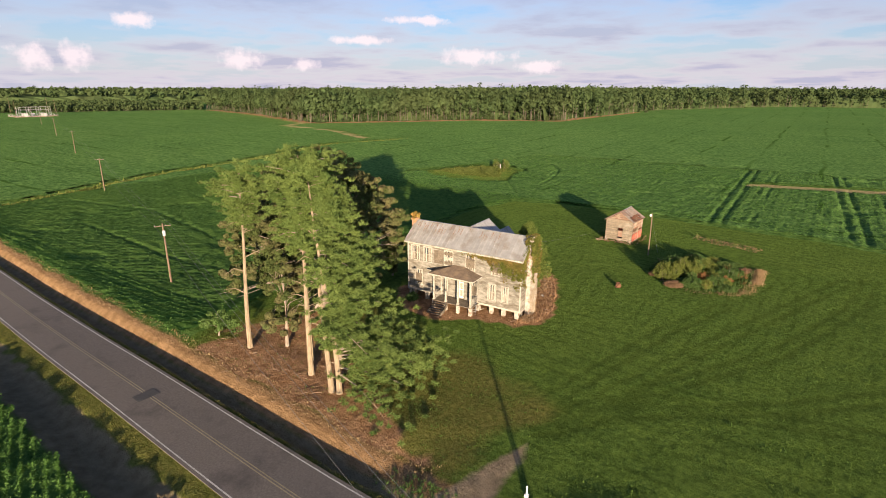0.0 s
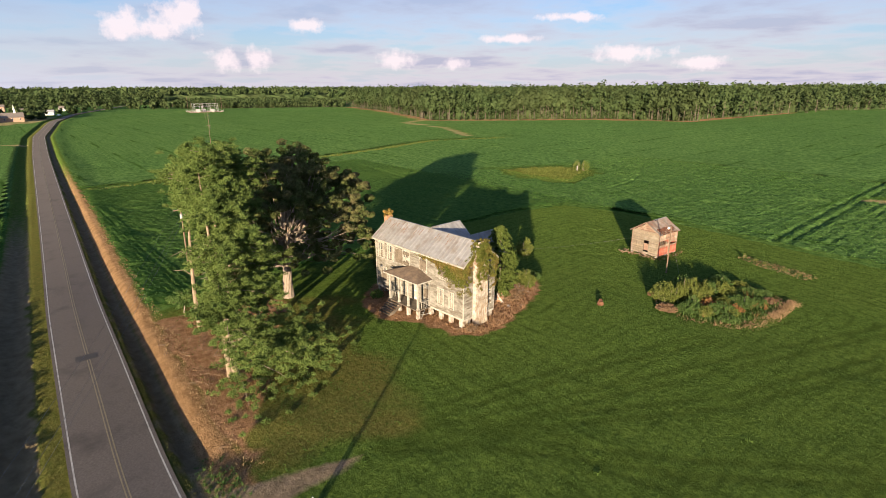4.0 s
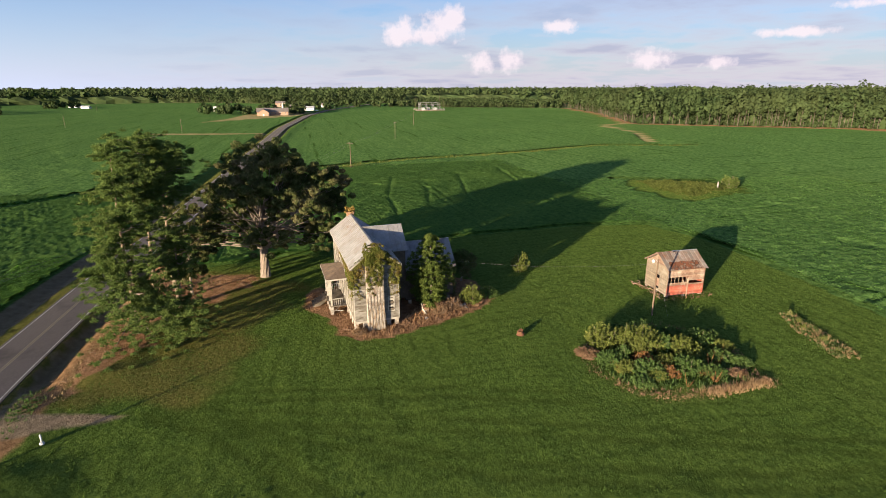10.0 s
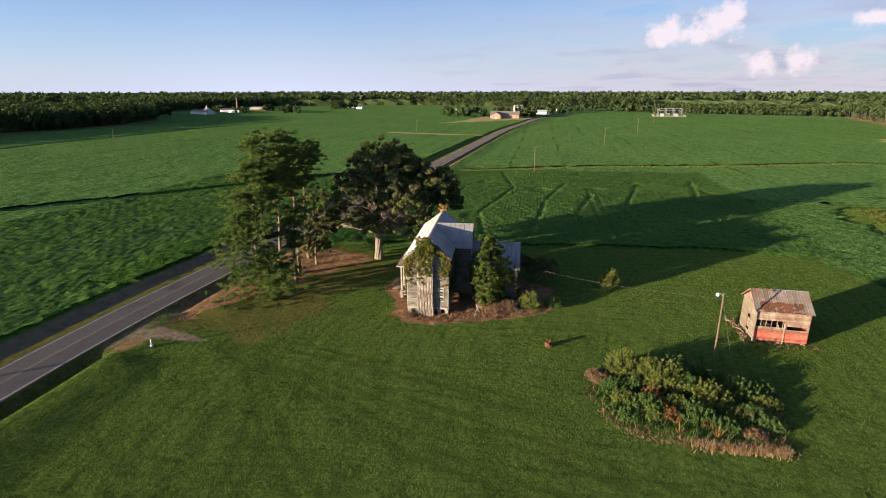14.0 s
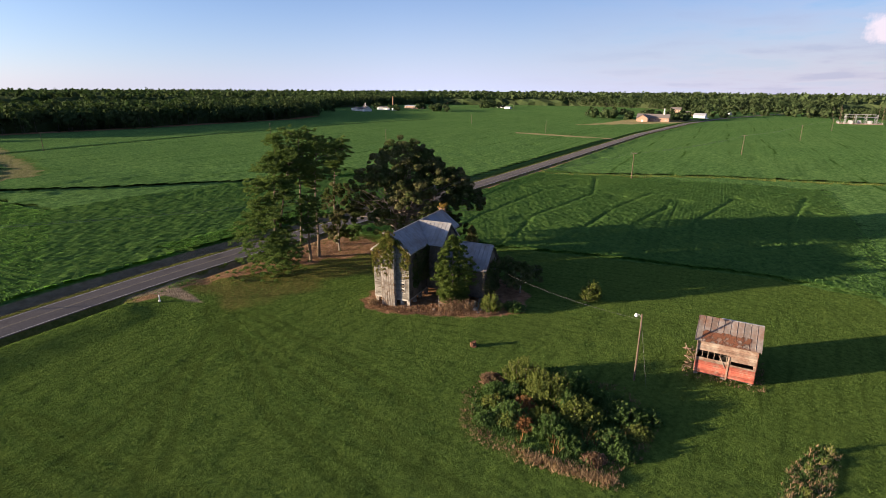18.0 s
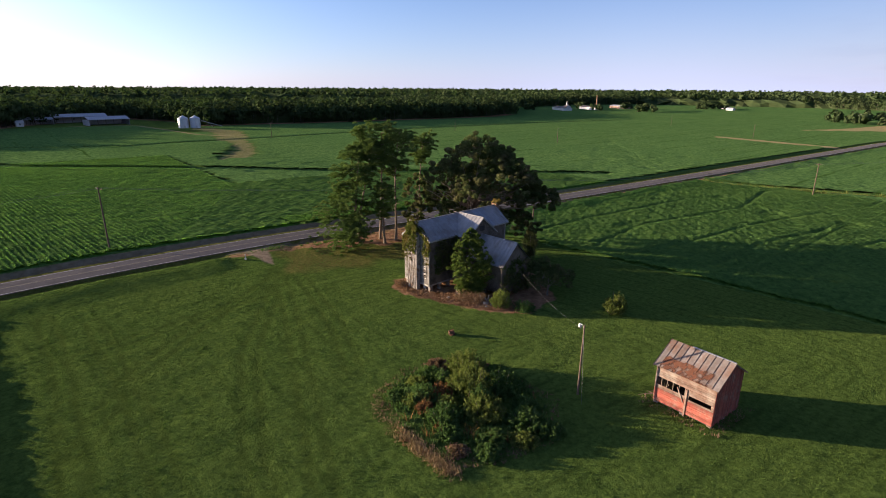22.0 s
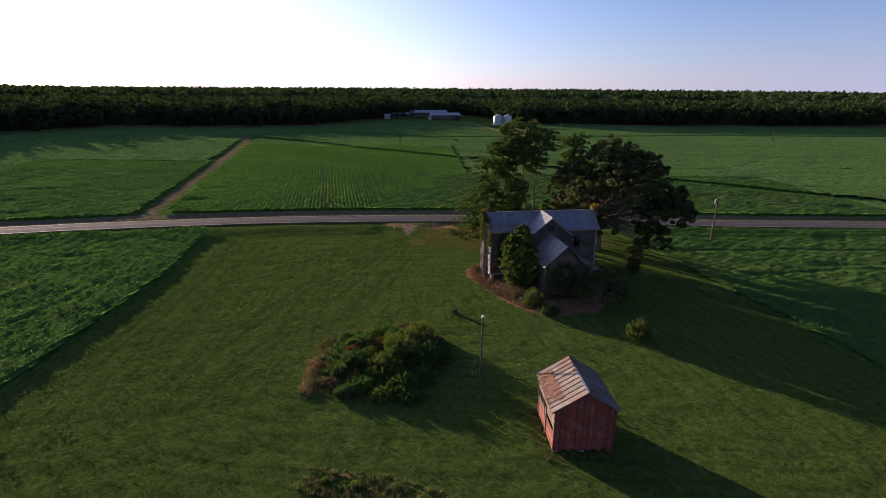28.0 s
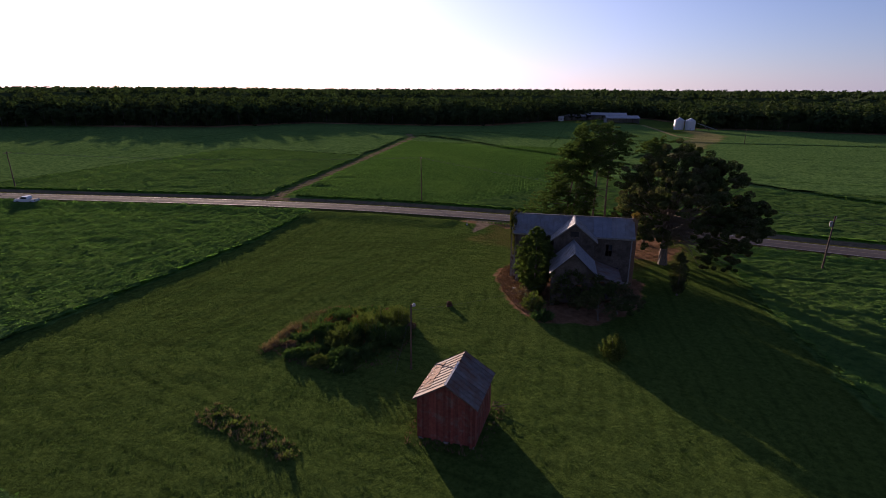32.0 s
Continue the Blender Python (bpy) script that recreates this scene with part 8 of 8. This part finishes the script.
# ---- far buildings ----
def building(name, label, x, y, w, d, eave, ridge, turn, wall, roof_m, wins=4, category="building", along_x=True, door_=True, steeple=None, group=""):
    """A gabled building w along its ridge, d deep, with windows and a door cut proud of the walls."""
    g = float(H(x, y))
    b = thing(name, label, category, group, at=(x, y, g), turn=turn)
    bm = bmesh.new()
    prism(bm, [(-d / 2, -0.3), (d / 2, -0.3), (d / 2, eave), (0, ridge - 0.15), (-d / 2, eave)], 0, -w / 2, w / 2)
    part("wall", bm, wall, b)
    for s in (-1, 1):
        bm = bmesh.new()
        o, t = 0.5, 0.18
        k = (ridge - eave) / (d / 2)
        prism(bm, [(0, ridge), (s * (d / 2 + o), eave - o * k), (s * (d / 2 + o), eave - o * k + t), (0, ridge + t)], 0, -w / 2 - 0.5, w / 2 + 0.5)
        part("roof", bm, roof_m, b)
    for s in (-1, 1):
        for i in range(wins):
            u = -w / 2 + w * (i + 0.5) / wins
            yy = s * d / 2
            lo, hi = sorted((yy + s * 0.02, yy + s * 0.08))
            wn = part("window", boxes((u - 0.6, u + 0.6, lo, hi, eave * 0.35, eave * 0.82)), M_WHITE, b)
            lo, hi = sorted((yy + s * 0.081, yy + s * 0.1))
            part("pane", boxes((u - 0.48, u + 0.48, lo, hi, eave * 0.39, eave * 0.79)), M_GLASS, wn)
    if door_:
        for s in (-1, 1):
            lo, hi = sorted((s * w / 2 + s * 0.02, s * w / 2 + s * 0.1))
            part("door", boxes((lo, hi, -0.8, 0.8, 0, 2.2)), M_WHITE, b)
    if steeple:
        sx, sh = steeple
        bm = bmesh.new()
        box(bm, sx - 0.8, sx + 0.8, -0.8, 0.8, ridge - 1.0, ridge + 2.2)
        st = part("steeple", bm, M_WHITE, b, "white steeple")
        bm = bmesh.new()
        tube(bm, [(sx, 0, ridge + 2.4), (sx, 0, ridge + 2.41 + (sh - ridge - 2.4))], [0.9, 0.05], 8)
        part("spire", bm, M_WHITE, st)
    return b


building("church", "tan brick church with brown roof and white steeple", -626, 0, 34, 13, 4.2, 8.0, 92, M_BRICKTAN, M_SHINGLE, 6, "church", steeple=(11, 15))
b_ = building("church_porch", "tan brick gabled front hall of the church", -616, -9, 14, 11, 4.0, 7.4, 2, M_BRICKTAN, M_SHINGLE, 3, "church")
building("house", "white roadside house with grey roof", -742, 38, 14, 9, 3.2, 5.6, 80, M_WHITE, M_GREYROOF, 3, "house", group="distant houses")
building("house", "low pale house with brown roof among trees", -800, 18, 16, 9, 3.2, 5.8, 95, M_BRICKTAN, M_SHINGLE, 3, "house", group="distant houses")
building("house", "white house partly hidden by trees", -855, 62, 13, 9, 3.2, 6.0, 70, M_WHITE, M_SHINGLE, 3, "house", group="distant houses")
building("house", "tan two-storey house among trees", -880, -8, 15, 10, 5.6, 8.4, 85, M_BRICKTAN, M_SHINGLE, 3, "house", group="distant houses")
building("house", "bright white house behind the crop", -735, -75, 15, 9, 3.6, 6.4, 100, M_WHITE, M_WHITE, 3, "house", group="distant houses")
building("mobile_home", "long low white mobile home at the field's far edge", -930, -318, 20, 5, 3.0, 3.8, 75, M_WHITE, M_GREYROOF, 4, "house", group="distant houses")
building("mobile_home", "small low grey house at the field's far edge", -880, -285, 12, 6, 2.8, 4.0, 75, M_WHITE, M_GREYROOF, 3, "house", group="distant houses")
building("school_hall", "low school hall with blue-white walls", -650, -432, 46, 14, 3.6, 5.4, 62, M_WHITE, M_SHINGLE, 9, "school", group="school buildings")
building("school_hall", "long low school wing with dark roof", -705, -420, 50, 13, 3.6, 5.2, 66, M_WHITE, M_SHINGLE, 10, "school", group="school buildings")
building("school_hall", "long orange brick school wing", -790, -425, 40, 14, 3.8, 5.4, 70, M_BRICKTAN, M_GREYROOF, 8, "school", group="school buildings")
building("school_chapel", "raised brown-roofed hall with white steeple", -668, -438, 13, 8, 4.6, 7.2, 62, M_WHITE, M_SHINGLE, 4, "school", steeple=(0, 12.5), group="school buildings")


def brick_stack(x, y, h):
    t = thing("brick_chimney_stack", "tall orange brick chimney stack beside the school", "chimney", at=(x, y, float(H(x, y))))
    bm = bmesh.new()
    tube(bm, [(0, 0, -0.3), (0, 0, h * 0.5), (0, 0, h - 0.5), (0, 0, h - 0.5), (0, 0, h)], [1.5, 1.2, 0.95, 1.15, 1.15], 14)
    part("shaft", bm, M_BRICK, t)


brick_stack(-735, -432, 21)


def farm_shed(x, y, w, d, h, turn, label):
    g = float(H(x, y))
    t = thing("farm_shed", label, "shed", "farm sheds", at=(x, y, g), turn=turn)
    bm = bmesh.new()
    prism(bm, [(-d / 2, h), (0, h + d * 0.14), (d / 2, h), (d / 2, h + 0.2), (0, h + d * 0.14 + 0.2), (-d / 2, h + 0.2)], 0, -w / 2 - 0.6, w / 2 + 0.6)
    part("roof", bm, M_GREYROOF, t)
    part("wall", boxes((-w / 2, w / 2, -d / 2, -d / 2 + 0.15, -0.2, h)), M_GREYROOF, t)
    part("wall", boxes((-w / 2, -w / 2 + 0.15, -d / 2 + 0.15, d / 2, -0.2, h)), M_GREYROOF, t)
    part("wall", boxes((w / 2 - 0.15, w / 2, -d / 2 + 0.15, d / 2, -0.2, h)), M_GREYROOF, t)
    n = max(3, int(w / 6))
    for i in range(n + 1):
        u = -w / 2 + 0.2 + (w - 0.6) * i / n
        part("post", boxes((u, u + 0.22, d / 2 - 0.25, d / 2, -0.2, h)), M_POLE, t)


farm_shed(-46, -412, 30, 16, 4.6, 12, "open-fronted grey farm shed")
farm_shed(-30, -452, 40, 16, 5.4, 8, "long grey-roofed farm shed at the wood's edge")
farm_shed(2, -440, 24, 12, 4.2, 5, "low grey farm shed")
building("pump_house", "small white hut at the end of the farm yard", 12, -421, 5, 4, 3.2, 4.6, 10, M_WHITE, M_WHITE, 1, "hut")


def silo(x, y, rad, h):
    t = thing("grain_silo", "white corrugated steel grain silo with conical roof", "silo", "grain silos", at=(x, y, float(H(x, y))))
    bm = bmesh.new()
    n = 16
    zs, rs = [], []
    for i in range(n + 1):
        zs += [h * i / n, h * (i + 0.5) / n] if i < n else [h]
        rs += [rad, rad + 0.05] if i < n else [rad]
    tube(bm, [(0, 0, z - (0.2 if z == 0 else 0)) for z in zs], rs, 28)
    part("drum", bm, M_SILO, t)
    bm = bmesh.new()
    tube(bm, [(0, 0, h), (0, 0, h + rad * 0.5), (0, 0, h + rad * 0.5 + 0.3)], [rad + 0.15, 0.5, 0.4], 28)
    part("roof", bm, M_SILO, t)
    part("door", boxes((-0.4, 0.4, rad - 0.02, rad + 0.1, 0.3, 2.0)), M_STEEL, t)


silo(-92.0, -351, 3.9, 7.6)
silo(-100.4, -349, 3.9, 7.6)


def auger():
    t = thing("grain_auger", "long inclined steel grain auger beside the silos", "auger", at=(-114, -352, float(H(-114, -352))), turn=-20)
    bm = bmesh.new()
    tube(bm, [(-8, 0, 0.5), (8, 0, 5.2)], [0.25, 0.25], 8)
    part("tube", bm, M_STEEL, t)
    for sy in (-0.9, 0.9):
        bm = bmesh.new()
        tube(bm, [(-1, sy, 0.0), (3, sy * 0.3, 3.6)], [0.07, 0.07], 6)
        part("leg", bm, M_STEEL, t)
        bm = bmesh.new()
        tube(bm, [(-1, sy - 0.1, 0.4), (-1, sy + 0.1, 0.4)], [0.4, 0.4], 12)
        part("wheel", bm, M_TYRE, t)


auger()


def substation(x, y):
    t = thing("electric_substation", "fenced steel lattice electric substation in the field", "substation", at=(x, y, float(H(x, y))))
    part("gravel_pad", boxes((-14, 14, -19, 19, -0.3, 0.25)), M_RUBBLE, t)
    for gx in (-6, 2, 8):
        for gy in (-13, -4, 5, 14):
            bm = bmesh.new()
            for dx, dy in ((-0.35, -0.35), (0.35, -0.35), (0.35, 0.35), (-0.35, 0.35)):
                tube(bm, [(gx + dx, gy + dy, 0.2), (gx + dx * 0.5, gy + dy * 0.5, 10.0)], [0.06, 0.045], 4)
            for k in range(9):
                z = 0.8 + k * 1.0
                tube(bm, [(gx - 0.33, gy - 0.33, z), (gx + 0.33, gy + 0.33, z + 0.9)], [0.03, 0.03], 3)
            part("lattice_tower", bm, M_STEEL, t)
        bm = bmesh.new()
        for z in (7.0, 9.8):
            tube(bm, [(gx, -13.4, z), (gx, 14.4, z)], [0.075, 0.075], 4)
        part("gantry", bm, M_STEEL, t)
    for k, (px, py, h) in enumerate(((-10, -17, 19), (-10, 17, 20), (10, -18, 17), (10, 18, 18))):
        bm = bmesh.new()
        tube(bm, [(px, py, 0), (px, py, h)], [0.2, 0.12], 7)
        part("mast", bm, M_POLE, t)
    for k, (px, py) in enumerate(((-2, -8), (-2, 0), (-2, 9), (5, -8), (5, 9))):
        part("transformer", boxes((px - 1.3, px + 1.3, py - 1.6, py + 1.6, 0.25, 3.4)), M_CERAMIC, t, "", 0.1)
    bm = bmesh.new()
    for a, b in (((-14, -19), (14, -19)), ((14, -19), (14, 19)), ((14, 19), (-14, 19)), ((-14, 19), (-14, -19))):
        for k in range(11):
            f = k / 10
            p = (a[0] + (b[0] - a[0]) * f, a[1] + (b[1] - a[1]) * f)
            tube(bm, [(*p, 0), (*p, 2.3)], [0.05, 0.05], 4)
        for z in (0.4, 1.3, 2.2):
            tube(bm, [(*a, z), (*b, z)], [0.03, 0.03], 3)
    part("fence", bm, M_STEEL, t)


substation(-712, 198)


def far_car(x, y, turn, mat, label):
    c = thing("car", label, "car", "distant cars", at=(x, y, float(H(x, y)) + 0.12), turn=turn)
    bm = bmesh.new()
    prism(bm, [(-2.2, 0.4), (2.2, 0.4), (2.2, 0.85), (1.2, 0.95), (0.6, 1.45), (-1.2, 1.45), (-2.0, 0.95)], 1, -0.85, 0.85)
    part("body", bm, mat, c, "", 0.05)
    for sx in (-1.35, 1.35):
        for sy in (-0.8, 0.8):
            bm = bmesh.new()
            tube(bm, [(sx, sy - 0.1, 0.33), (sx, sy + 0.1, 0.33)], [0.33, 0.33], 12)
            part("wheel", bm, M_TYRE, c)


far_car(-716, 48, 70, M_CARPAINT, "white car parked by the distant road")
far_car(-690, 20, 20, M_CARPAINT, "white car parked beside the church")
